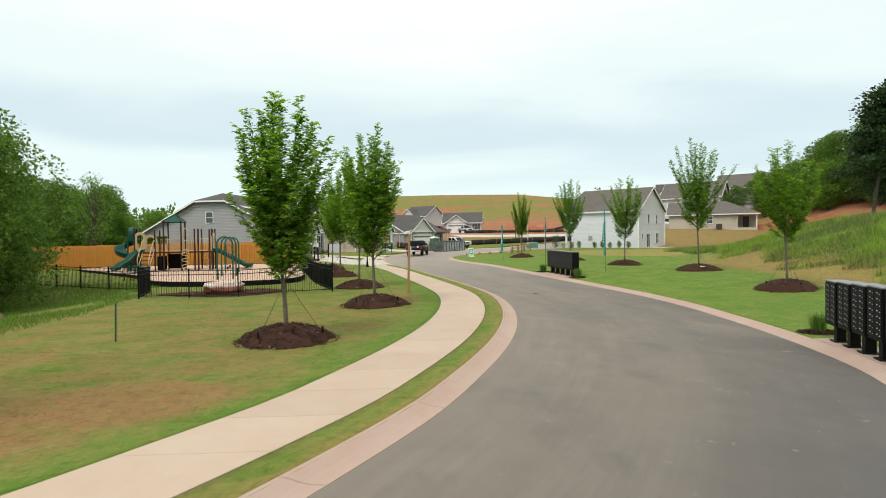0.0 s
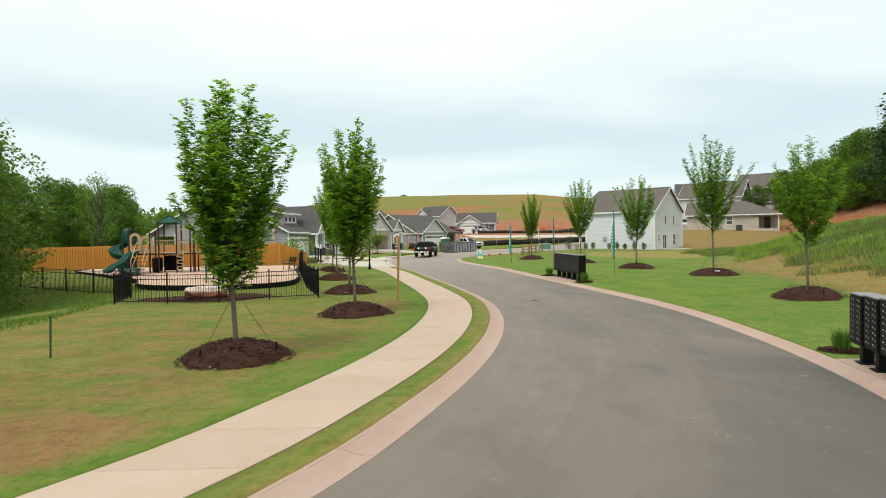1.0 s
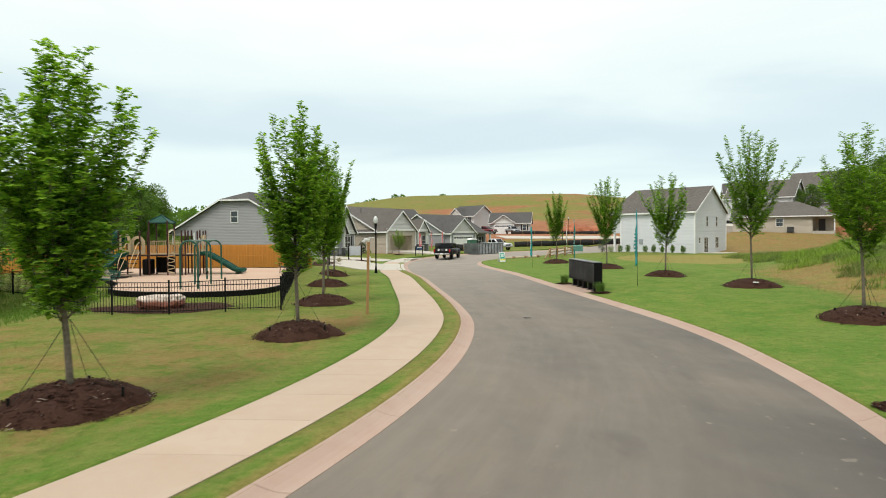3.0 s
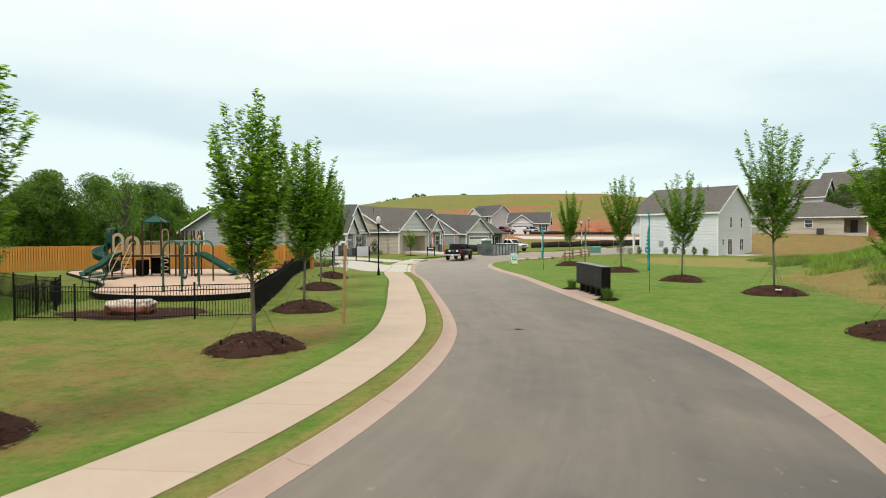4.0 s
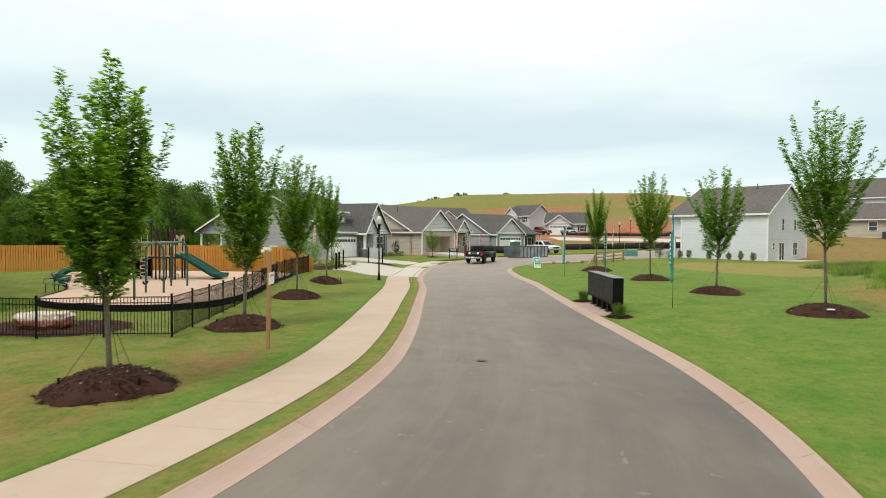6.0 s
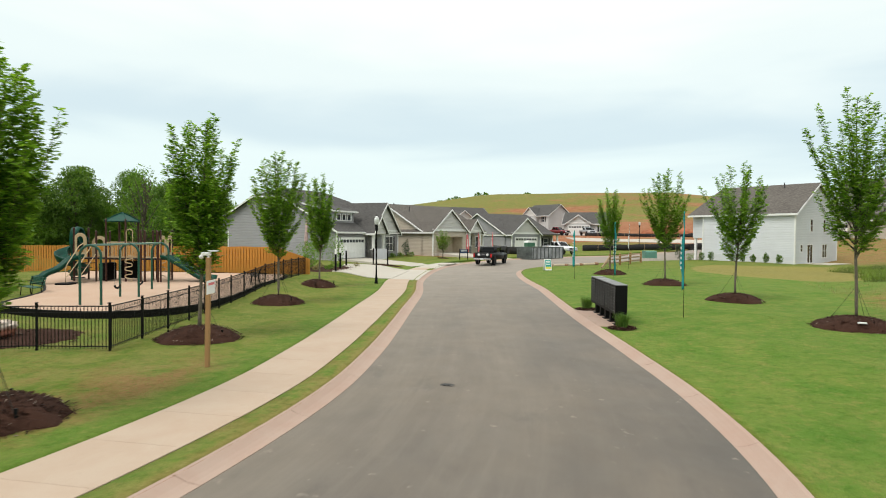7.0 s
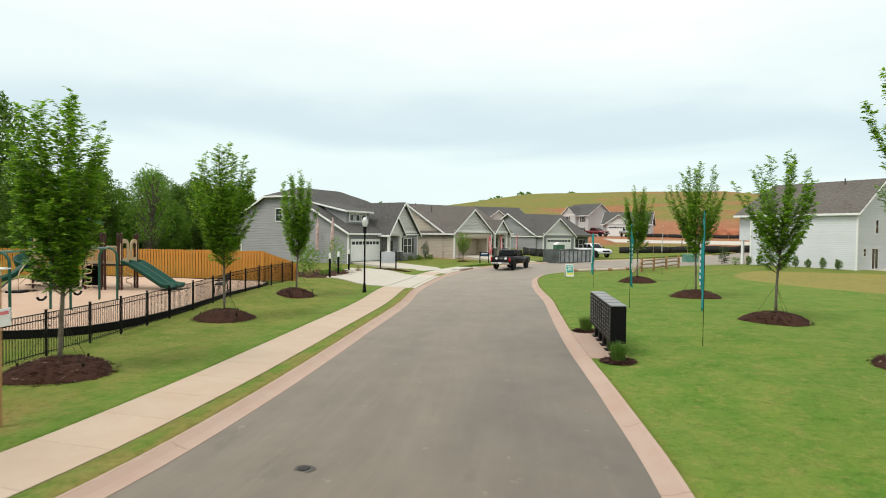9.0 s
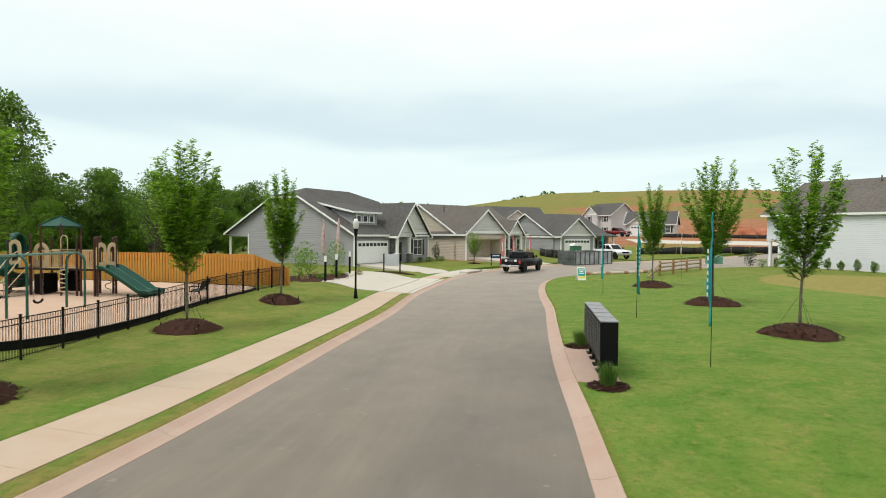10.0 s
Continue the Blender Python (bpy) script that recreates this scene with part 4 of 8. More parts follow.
rng = np.random.default_rng(5)
line = [(-70 - 150 * f + rng.uniform(-8, 8), 215 + 60 * math.sin(f * 3) + rng.uniform(-14, 14), rng.uniform(7, 12), rng.uniform(4, 7)) for f in np.linspace(0, 1, 110)]
line += [(-78 + 5 * i, 440 + 3 * i, 2.0 + 0.5 * (i % 3), 2.6) for i in (0, 1, 2, 5, 6, 12)]
line += [(100 + 160 * f + rng.uniform(-8, 8), 300 - 150 * f + rng.uniform(-12, 12), rng.uniform(9, 15), rng.uniform(5, 8)) for f in np.linspace(0, 1, 90)]
far_woods("far_woods", line, "hazy green woods along the far skyline")


# ---- houses ----
M_ROOF = shingle_material("charcoal_shingles", (0.086, 0.082, 0.078))
M_ROOF_BROWN = shingle_material("weathered_brown_shingles", (0.116, 0.104, 0.092))
M_SID_GREY = siding_material("grey_lap_siding", (0.295, 0.293, 0.295))
M_SID_TAN = siding_material("tan_lap_siding", (0.44, 0.385, 0.305))
M_SID_MID = siding_material("blue_grey_lap_siding", (0.265, 0.266, 0.272))
M_SID_WHITE = siding_material("white_lap_siding", (0.63, 0.645, 0.66), relief=0.025)
M_SID_LIGHT = siding_material("pale_grey_lap_siding", (0.52, 0.51, 0.50))
M_SHAKE = siding_material("pale_grey_shake_gable", (0.60, 0.585, 0.555), 0.19)
M_STONE = simple("grey_stacked_stone", (0.17, 0.165, 0.16), 0.9, 0, 0.55, 3.5, 0.9)
M_DOOR = simple("dark_front_door", (0.035, 0.025, 0.022), 0.45, 0, 0.2, 5, 0.0)
M_SHUTTER = simple("black_shutters", (0.02, 0.02, 0.022), 0.5, 0, 0.2, 8, 0.0)
M_INTERIOR = simple("unpainted_garage_board", (0.52, 0.44, 0.33), 0.8, 0, 0.15, 2, 0.05)
M_PIPE = simple("dark_vent_pipe", (0.05, 0.05, 0.05), 0.6, 0, 0.2, 10, 0.0)


def face_frame(face, w, d, along, z):
    """Pose of a spot on a house wall: x along the wall to the right as seen from outside, -y outwards."""
    return {"front": pose(along, 0, z), "left": pose(0, d - along, z, 0, 0, -90), "right": pose(w, along, z, 0, 0, 90), "back": pose(w - along, d, z, 0, 0, 180)}[face]


def window(house, m, w, h, panes=(1, 2), shutters=False, name="window"):
    """A white-framed sash with panes set back in it."""
    fr = bmesh.new()
    t = 0.075
    box(fr, -w / 2 - t, -0.05, -t, -w / 2, 0.03, h + t)
    box(fr, w / 2, -0.05, -t, w / 2 + t, 0.03, h + t)
    box(fr, -w / 2, -0.05, h, w / 2, 0.03, h + t)
    box(fr, -w / 2, -0.07, -t, w / 2, 0.03, 0)
    nx, nz = panes
    for i in range(1, nx):
        box(fr, -w / 2 + w * i / nx - 0.03, -0.035, 0, -w / 2 + w * i / nx + 0.03, 0.02, h)
    for j in range(1, nz):
        box(fr, -w / 2, -0.03, h * j / nz - 0.025, w / 2, 0.02, h * j / nz + 0.025)
    frame_ob = part(name, fr, M_WHITEPAINT, house, "white-framed window")
    frame_ob.matrix_basis = m
    for i in range(nx):
        for j in range(nz):
            part("pane", boxes((-w / 2 + w * i / nx + 0.02, -0.016, h * j / nz + 0.02, -w / 2 + w * (i + 1) / nx - 0.02, -0.006, h * (j + 1) / nz - 0.02)), M_GLASS, frame_ob)
    if shutters:
        for s in (-1, 1):
            x = s * (w / 2 + t + 0.2)
            part("shutter", boxes((x - 0.17, -0.05, -0.05, x + 0.17, 0.0, h + 0.05), bevel=0.008), M_SHUTTER, frame_ob, "black shutter")
    return frame_ob


def roof_slab(bm, a, b, c, d, thick=0.16):
    """One roof plane with thickness; corners in order, top side."""
    top = [Vector(p) for p in (a, b, c, d)]
    if (top[2] - top[3]).length < 1e-4:
        top = top[:3]
    lo = [p - Vector((0, 0, thick)) for p in top]
    vt, vl = [bm.verts.new(p) for p in top], [bm.verts.new(p) for p in lo]
    fs = [bm.faces.new(vt), bm.faces.new(vl[::-1])]
    for i in range(len(vt)):
        fs.append(bm.faces.new((vt[i], vl[i], vl[(i + 1) % len(vt)], vt[(i + 1) % len(vt)])))
    return bm


def fascia(house, p, q, h=0.2, t=0.03):
    """A white board along an eave or rake from p to q."""
    p, q = Vector(p), Vector(q)
    d = (q - p).normalized()
    side = Vector((d.y, -d.x, 0)).normalized() * t if abs(d.x) + abs(d.y) > 1e-6 else Vector((t, 0, 0))
    bm = bmesh.new()
    vs = [bm.verts.new(v) for v in (p + side, q + side, q - side, p - side, p + side - Vector((0, 0, h)), q + side - Vector((0, 0, h)), q - side - Vector((0, 0, h)), p - side - Vector((0, 0, h)))]
    for f in ((0, 1, 2, 3), (7, 6, 5, 4), (0, 4, 5, 1), (1, 5, 6, 2), (2, 6, 7, 3), (3, 7, 4, 0)):
        bm.faces.new([vs[i] for i in f])
    bmesh.ops.recalc_face_normals(bm, faces=bm.faces)
    return part("fascia", bm, M_WHITEPAINT, house, "white fascia board")


def gable_block(house, x0, x1, y0, y1, eave, ridge, siding, roof, along="x", over=0.35, clip=0.0, base=-0.7, gable=None, trims=True, porch=0.0):
    """Walls and a gable roof over a rectangle. along: the axis of the ridge. clip: share of the gable cut off by a small hip."""
    bm = bmesh.new()
    if along == "x":
        mid = (y0 + y1) / 2
        prof = [(y0, base), (y1, base), (y1, eave), (mid, ridge - 0.02), (y0, eave)]
        if clip:
            k = 1 - clip
            prof = [(y0, base), (y1, base), (y1, eave), (mid + (y1 - mid) * clip, eave + (ridge - eave) * k), (mid - (mid - y0) * clip, eave + (ridge - eave) * k), (y0, eave)]
        if porch:
            prof[1:2] = [(y1 - porch, base), (y1 - porch, eave - 0.42), (y1, eave - 0.42)]
        prism(bm, prof, "x", x0, x1)
    else:
        mid = (x0 + x1) / 2
        prism(bm, [(x0, base), (x1, base), (x1, eave), (mid, ridge - 0.02), (x0, eave)], "y", y0, y1)
    part("wall", bm, siding, house)
    rf = bmesh.new()
    s = (ridge - eave) / ((y1 - y0) / 2 if along == "x" else (x1 - x0) / 2)
    lift = 0.17
    ez, rz = eave - over * s + lift, ridge + lift
    if along == "x":
        cut = clip * (y1 - y0) / 2
        kz = rz - cut * s
        hx = 1.5 * cut
        a0, a1 = x0 - over, x1 + over
        if clip:
            for sg, ya in ((1, y0 - over), (-1, y1 + over)):
                ym = mid - sg * cut
                # main plane with its corner cut by the small hips
                roof_slab(rf, (a0, ya, ez), (a1, ya, ez), (a1, ym, kz), (a0, ym, kz))
                roof_slab(rf, (a0, ym, kz), (a1, ym, kz), (a1 - hx, mid, rz), (a0 + hx, mid, rz))
            roof_slab(rf, (a0, mid + cut, kz), (a0, mid - cut, kz), (a0 + hx, mid, rz), (a0 + hx, mid, rz))
            roof_slab(rf, (a1, mid - cut, kz), (a1, mid + cut, kz), (a1 - hx, mid, rz), (a1 - hx, mid, rz))
        else:
            roof_slab(rf, (a0, y0 - over, ez), (a1, y0 - over, ez), (a1, mid, rz), (a0, mid, rz))
            roof_slab(rf, (a0, mid, rz), (a1, mid, rz), (a1, y1 + over, ez), (a0, y1 + over, ez))
        part("roof", rf, roof, house, "dark asphalt shingle roof")
        if trims:
            for ya in (y0 - over, y1 + over):
                fascia(house, (a0, ya, ez - 0.03), (a1, ya, ez - 0.03))
            for xa in (a0 - 0.03, a1 + 0.03):
                fascia(house, (xa, y0 - over, ez - 0.03), (xa, mid - (cut if clip else 0), (kz if clip else rz) - 0.03))
                fascia(house, (xa, mid + (cut if clip else 0), (kz if clip else rz) - 0.03), (xa, y1 + over, ez - 0.03))
                if clip:
                    fascia(house, (xa, mid - cut, kz - 0.03), (xa, mid + cut, kz - 0.03))
    else:
        a0, a1 = y0 - over, y1
        roof_slab(rf, (x0 - over, a0, ez), (mid, a0, rz), (mid, a1, rz), (x0 - over, a1, ez))
        roof_slab(rf, (mid, a0, rz), (x1 + over, a0, ez), (x1 + over, a1, ez), (mid, a1, rz))
        bmesh.ops.recalc_face_normals(rf, faces=rf.faces)
        part("roof", rf, roof, house, "dark asphalt shingle roof")
        if gable:
            g = bmesh.new()
            prism(g, [(x0 + 0.1, eave + 0.25), (x1 - 0.1, eave + 0.25), (mid, ridge - 0.18)], "y", y0 - 0.04, y0 - 0.003)
            part("gable_panel", g, gable, house, "pale shake-clad gable")
            part("trim", boxes((x0 - 0.05, y0 - 0.06, eave - 0.05, x1 + 0.05, y0 - 0.002, eave + 0.25)), M_WHITEPAINT, house, "white band under the gable")
        if trims:
            for xa, sg in ((x0 - over, 1), (x1 + over, -1)):
                fascia(house, (xa, a0 - 0.03, ez - 0.02), (mid, a0 - 0.03, rz - 0.02), 0.22)
                fascia(house, (xa, a0, ez - 0.03), (xa, a1, ez - 0.03))


def corner_board(house, x, y, z0, z1):
    part("corner_board", boxes((x - 0.07, y - 0.07, z0, x + 0.07, y + 0.07, z1)), M_WHITEPAINT, house, "white corner board")


def garage_door(house, x0, x1, h, y=0.0):
    """Sectional door: rails of raised panels and a row of small lights."""
    door = part("garage_door", boxes((x0, y - 0.05, 0, x1, y - 0.01, h)), M_WHITEPAINT, house, "white panelled garage door")
    n = 8
    for i in range(n):
        a, b = x0 + (x1 - x0) * i / n + 0.06, x0 + (x1 - x0) * (i + 1) / n - 0.06
        for j in range(3):
            part("door_panel", boxes((a, y - 0.075, h * j / 4 + 0.06, b, y - 0.05, h * (j + 1) / 4 - 0.06), bevel=0.012), M_WHITEPAINT, door)
        part("pane", boxes((a, y - 0.062, h * 0.80, b, y - 0.052, h * 0.95)), M_GLASS, door)
    fr = boxes((x0 - 0.14, y - 0.08, 0, x0, y, h + 0.14), (x1, y - 0.08, 0, x1 + 0.14, y, h + 0.14), (x0, y - 0.08, h, x1, y, h + 0.14))
    part("door_frame", fr, M_WHITEPAINT, house, "white garage door trim")
    return door


def vent_pipe(house, x, y, z, h=0.6):
    part("vent_pipe", tube(bmesh.new(), [(x, y, z - 0.3), (x, y, z + h)], 0.06, 8), M_PIPE, house, "dark roof vent pipe")


def porch_column(house, x, y, h, pier=0.95, half=0.24):
    col = part("porch_column", boxes((x - 0.13, y - 0.13, pier, x + 0.13, y + 0.13, h), (x - 0.18, y - 0.18, h - 0.12, x + 0.18, y + 0.18, h)), M_WHITEPAINT, house, "white square porch column")
    if pier > 0.1:
        part("stone_pier", boxes((x - half, y - half, -0.4, x + half, y + half, pier - 0.06), bevel=0.02), M_STONE, col, "grey stacked-stone pier")
        part("pier_cap", boxes((x - half - 0.04, y - half - 0.04, pier - 0.06, x + half + 0.04, y + half + 0.04, pier + 0.02)), M_WHITEPAINT, col)


def house_at(x, y, z, turn, label):
    return thing("house", pose(x, y, z, 0, 0, turn), label, "house", "houses along the street")


# grey house beside the playground
H = house_at(-15.0, 75.5, 0.50, 76.1, "grey lap-sided single-storey house with charcoal roof and shed dormer")
gable_block(H, 0, 13.0, 0, 19.4, 3.05, 8.05, M_SID_GREY, M_ROOF, "x", 0.4, clip=0.22, porch=3.5)
# rear porch cut into the block under the long roof slope
for x in (0.12, 6.0, 12.8):
    part("porch_post", boxes((x - 0.09, 19.15, -0.6, x + 0.09, 19.33, 2.63)), M_WHITEPAINT, H, "white porch post")
part("porch_slab", boxes((-0.1, 15.9, -0.6, 13.1, 19.5, 0.0)), M_DRIVE, H, "concrete porch slab")
gable_block(H, 6.6, 13.0, -0.25, 8.0, 3.05, 6.5, M_SID_GREY, M_ROOF, "y", 0.4, gable=M_SHAKE)
gable_block(H, 5.5, 8.3, -1.3, 3.0, 3.05, 4.8, M_SHAKE, M_ROOF, "y", 0.3, base=2.75)
for x in (5.75, 8.0):
    porch_column(H, x, -1.1, 2.8)
part("front_door", boxes((6.7, -0.32, 0.05, 7.65, -0.25, 2.15), bevel=0.01), M_DOOR, H, "dark recessed front door")
# dark panel beside the door paints the shade inside the porch
part("porch_shade", boxes((5.9, -0.30, 0.02, 6.62, -0.02, 2.7)), M_STONE, H, "dark stone-coloured panel put in for porch shade")
garage_door(H, 0.5, 5.35, 2.2)
window(H, pose(10.85, -0.25, 0.7), 1.7, 1.7, (2, 2), True)
# shed dormer over the garage
dm = bmesh.new()
prism(dm, [(1.6, 3.6), (1.6, 5.35), (4.6, 5.95), (4.6, 4.6)], "x", 1.6, 5.6)
part("dormer_wall", dm, M_SID_GREY, H, "grey shed dormer")
part("trim", boxes((2.05, 1.53, 4.22, 5.15, 1.592, 4.34), (2.05, 1.53, 5.10, 5.15, 1.592, 5.22), (2.05, 1.53, 4.34, 2.17, 1.592, 5.10), (5.03, 1.53, 4.34, 5.15, 1.592, 5.10)), M_WHITEPAINT, H, "white surround of the dormer windows")
part("dormer_roof", roof_slab(bmesh.new(), (1.2, 1.2, 5.45), (6.0, 1.2, 5.45), (6.0, 7.5, 6.75), (1.2, 7.5, 6.75)), M_ROOF, H, "shingled dormer roof")
fascia(H, (1.2, 1.18, 5.42), (6.0, 1.18, 5.42), 0.2)
fascia(H, (1.18, 1.2, 5.42), (1.18, 7.5, 6.72), 0.2)
for x in (2.55, 3.6, 4.65):
    window(H, pose(x, 1.6, 4.35), 0.62, 0.62, (1, 1))
window(H, face_frame("left", 13, 19.4, 9.5, 4.25), 0.95, 1.35)
for x, y in ((0, 0), (13, -0.25), (0, 15.9)):
    corner_board(H, x, y, -0.4, 3.0)
vent_pipe(H, 4.5, 9.5, 7.0)

# tan house with an open garage
H = house_at(-7.2, 89.2, 0.8, 54.4, "tan lap-sided single-storey house with an open empty garage")
gable_block(H, 0, 11.6, 2.0, 17.5, 2.95, 6.6, M_SID_TAN, M_ROOF_BROWN, "x", 0.35)
for row in ((0.0, 0, -0.6, 0.75, 0.2, 2.95), (5.45, 0, -0.6, 6.2, 0.2, 2.95), (0.75, 0, 2.2, 5.45, 0.2, 2.95), (0.0, 0.2, -0.6, 0.15, 2.3, 2.95), (6.05, 0.2, -0.6, 6.2, 2.3, 2.95)):
    part("wall", boxes(row), M_SID_TAN, H)
for row in ((0.75, 1.95, 0, 5.45, 1.99, 2.2), (0.7, 0.2, 0, 0.75, 1.99, 2.2), (5.45, 0.2, 0, 5.5, 1.99, 2.2), (0.75, 0.2, 2.15, 5.45, 1.95, 2.2)):
    part("garage_lining", boxes(row), M_INTERIOR, H, "bare tan garage lining")
part("garage_floor", boxes((0.15, -0.3, -0.3, 6.05, 1.95, 0.01)), M_DRIVE, H, "concrete garage floor")
gable_block(H, 0, 6.2, 0, 9.0, 2.95, 5.7, M_SID_TAN, M_ROOF_BROWN, "y", 0.35, base=2.75, gable=M_SHAKE)
gable_block(H, 7.0, 9.4, 0.2, 6.0, 2.95, 4.5, M_SHAKE, M_ROOF_BROWN, "y", 0.3, base=2.7, gable=M_SHAKE)
for x in (7.15, 9.25):
    porch_column(H, x, 0.4, 2.75)
part("front_door", boxes((6.5, 1.9, 0.05, 7.4, 1.98, 2.15), bevel=0.01), M_DOOR, H, "dark front door")
window(H, pose(8.3, 2.0, 0.7), 0.95, 1.5, (1, 2), True)
window(H, pose(10.5, 2.0, 0.7), 0.95, 1.5, (1, 2))
for x, y in ((0, 0), (6.2, 0), (11.6, 2.0)):
    corner_board(H, x, y, -0.4, 2.9)
vent_pipe(H, 1.0, 9.5, 6.3)
vent_pipe(H, 2.2, 7.5, 5.8)

# blue-grey house with a white garage door
H = house_at(1.0, 112.0, 0.67, 45.4, "blue-grey lap-sided single-storey house with white garage door")
gable_block(H, 0, 11.0, 1.6, 16.0, 2.85, 6.3, M_SID_MID, M_ROOF, "x", 0.35)
gable_block(H, 0.2, 6.4, 0, 8.6, 2.85, 5.4, M_SID_MID, M_ROOF, "y", 0.35, gable=M_SHAKE)
garage_door(H, 0.95, 5.7, 2.2)
window(H, pose(9.4, 1.6, 0.6), 0.95, 1.5, (1, 2), True)
part("front_door", boxes((7.0, 1.52, 0.05, 7.95, 1.6, 2.15), bevel=0.01), M_DOOR, H, "dark front door")
for x in (6.7, 10.8):
    porch_column(H, x, 0.2, 2.7, 0.0)
part("porch_roof", roof_slab(bmesh.new(), (6.4, -0.2, 2.85), (11.3, -0.2, 2.85), (11.3, 2.0, 3.25), (6.4, 2.0, 3.25)), M_ROOF, H, "shingled porch roof")
corner_board(H, 0.2, 0, -0.4, 2.8)
corner_board(H, 11.0, 1.6, -0.4, 2.8)
vent_pipe(H, 0.8, 9.0, 5.9)

# white two-storey house on the other side
H = house_at(25.1, 92.8, 0.42, -43.0, "white lap-sided two-storey house with brown shingle roof")
gable_block(H, 1.6, 12.2, 0, 10.6, 5.55, 8.95, M_SID_WHITE, M_ROOF_BROWN, "x", 0.3)
part("wall", boxes((0.0, 0.4, 2.7, 1.6, 10.2, 5.55)), M_SID_WHITE, H, "overhanging upper storey")
part("roof", roof_slab(roof_slab(bmesh.new(), (-0.3, -0.3, 5.53), (1.3, -0.3, 5.53), (1.3, 5.3, 9.12), (1.1, 5.3, 9.12)), (-0.3, 10.9, 5.53), (-0.3, -0.3, 5.53), (1.1, 5.3, 9.12), (1.1, 5.3, 9.12)), M_ROOF_BROWN, H, "hipped roof end")
part("porch_post", boxes((0.15, 0.5, -0.5, 0.4, 0.75, 2.7)), M_WHITEPAINT, H, "white porch post")
for along, z, w, h, p in ((3.9, 3.55, 0.55, 1.35, (1, 2)), (7.2, 3.55, 0.55, 1.35, (1, 2)), (1.5, 1.3, 0.5, 0.75, (1, 2)), (7.3, 0.6, 1.15, 1.5, (2, 2))):
    window(H, face_frame("right", 12.2, 10.6, along, z), w, h, p)
window(H, face_frame("right", 12.2, 10.6, 3.6, 0.05), 1.3, 2.0, (2, 1), name="patio_door")
part("patio", boxes((12.2, 1.8, -0.4, 15.0, 7.5, 0.0)), M_DRIVE, H, "concrete patio slab")
part("meter_box", boxes((4.4, -0.14, 1.2, 5.0, 0.0, 1.85), bevel=0.02), simple("grey_meter_enamel", (0.34, 0.36, 0.38), 0.5, 0.2, 0.1, 6, 0.0), H, "grey utility meter box")
for x, y in ((1.6, 0), (12.2, 0), (12.2, 10.6)):
    corner_board(H, x, y, -0.3, 5.5)
vent_pipe(H, 8.9, 4.6, 8.5, 0.8)
fascia(H, (-0.3, -0.32, 5.5), (12.5, -0.32, 5.5), 0.22)


def plain_house(x, y, turn, w, d, eave, ridge, siding, roof, label, along="x", garage=False, sink=0.3, cols=3, porch=False, lift=0.0):
    """A more distant house of the estate."""
    z = float(ground_z(x, y)) + lift
    h = house_at(x, y, z, turn, label)
    gable_block(h, 0, w, 0, d, eave, ridge, siding, roof, "x", 0.4, base=-2.0)
    if along == "y":
        gable_block(h, w * 0.08, w * 0.62, -1.0, d * 0.5, eave, eave + (ridge - eave) * 0.72, siding, roof, "y", 0.35, gable=M_SHAKE, base=-2.0)
    if garage:
        garage_door(h, w * 0.1 + 0.3, w * 0.1 + 5.0, 2.2, -1.0 if along == "y" else 0.0)
    for s in range(1 if eave < 4 else 2):
        for i in range(cols):
            if garage and s == 0 and i < cols - 1:
                continue
            window(h, pose(w * (i + 0.6) / cols, 0 if s == 0 or along != "y" or (i + 0.6) / cols > 0.62 else -1.0, 0.9 + 2.9 * s), 0.95, 1.4, (1, 2), True)
        for i in range(2):
            window(h, face_frame("left", w, d, d * (i + 0.7) / 2.4, 0.9 + 2.9 * s), 0.95, 1.4)
    if porch:
        # flat black sheet on the wall paints the shade of an open porch
        part("porch_shade_panel", boxes((w - 3.4, -0.06, 0.0, w - 0.3, 0.0, 2.5)), M_SHUTTER, h, "black panel standing in for porch shade")
        for xx in (w - 3.5, w - 0.2):
            part("porch_post", boxes((xx - 0.1, -0.16, -0.4, xx + 0.1, 0.02, 2.6)), M_WHITEPAINT, h, "white porch post")
    vent_pipe(h, w * 0.4, d * 0.6, ridge - (ridge - eave) * 0.2)
    return h


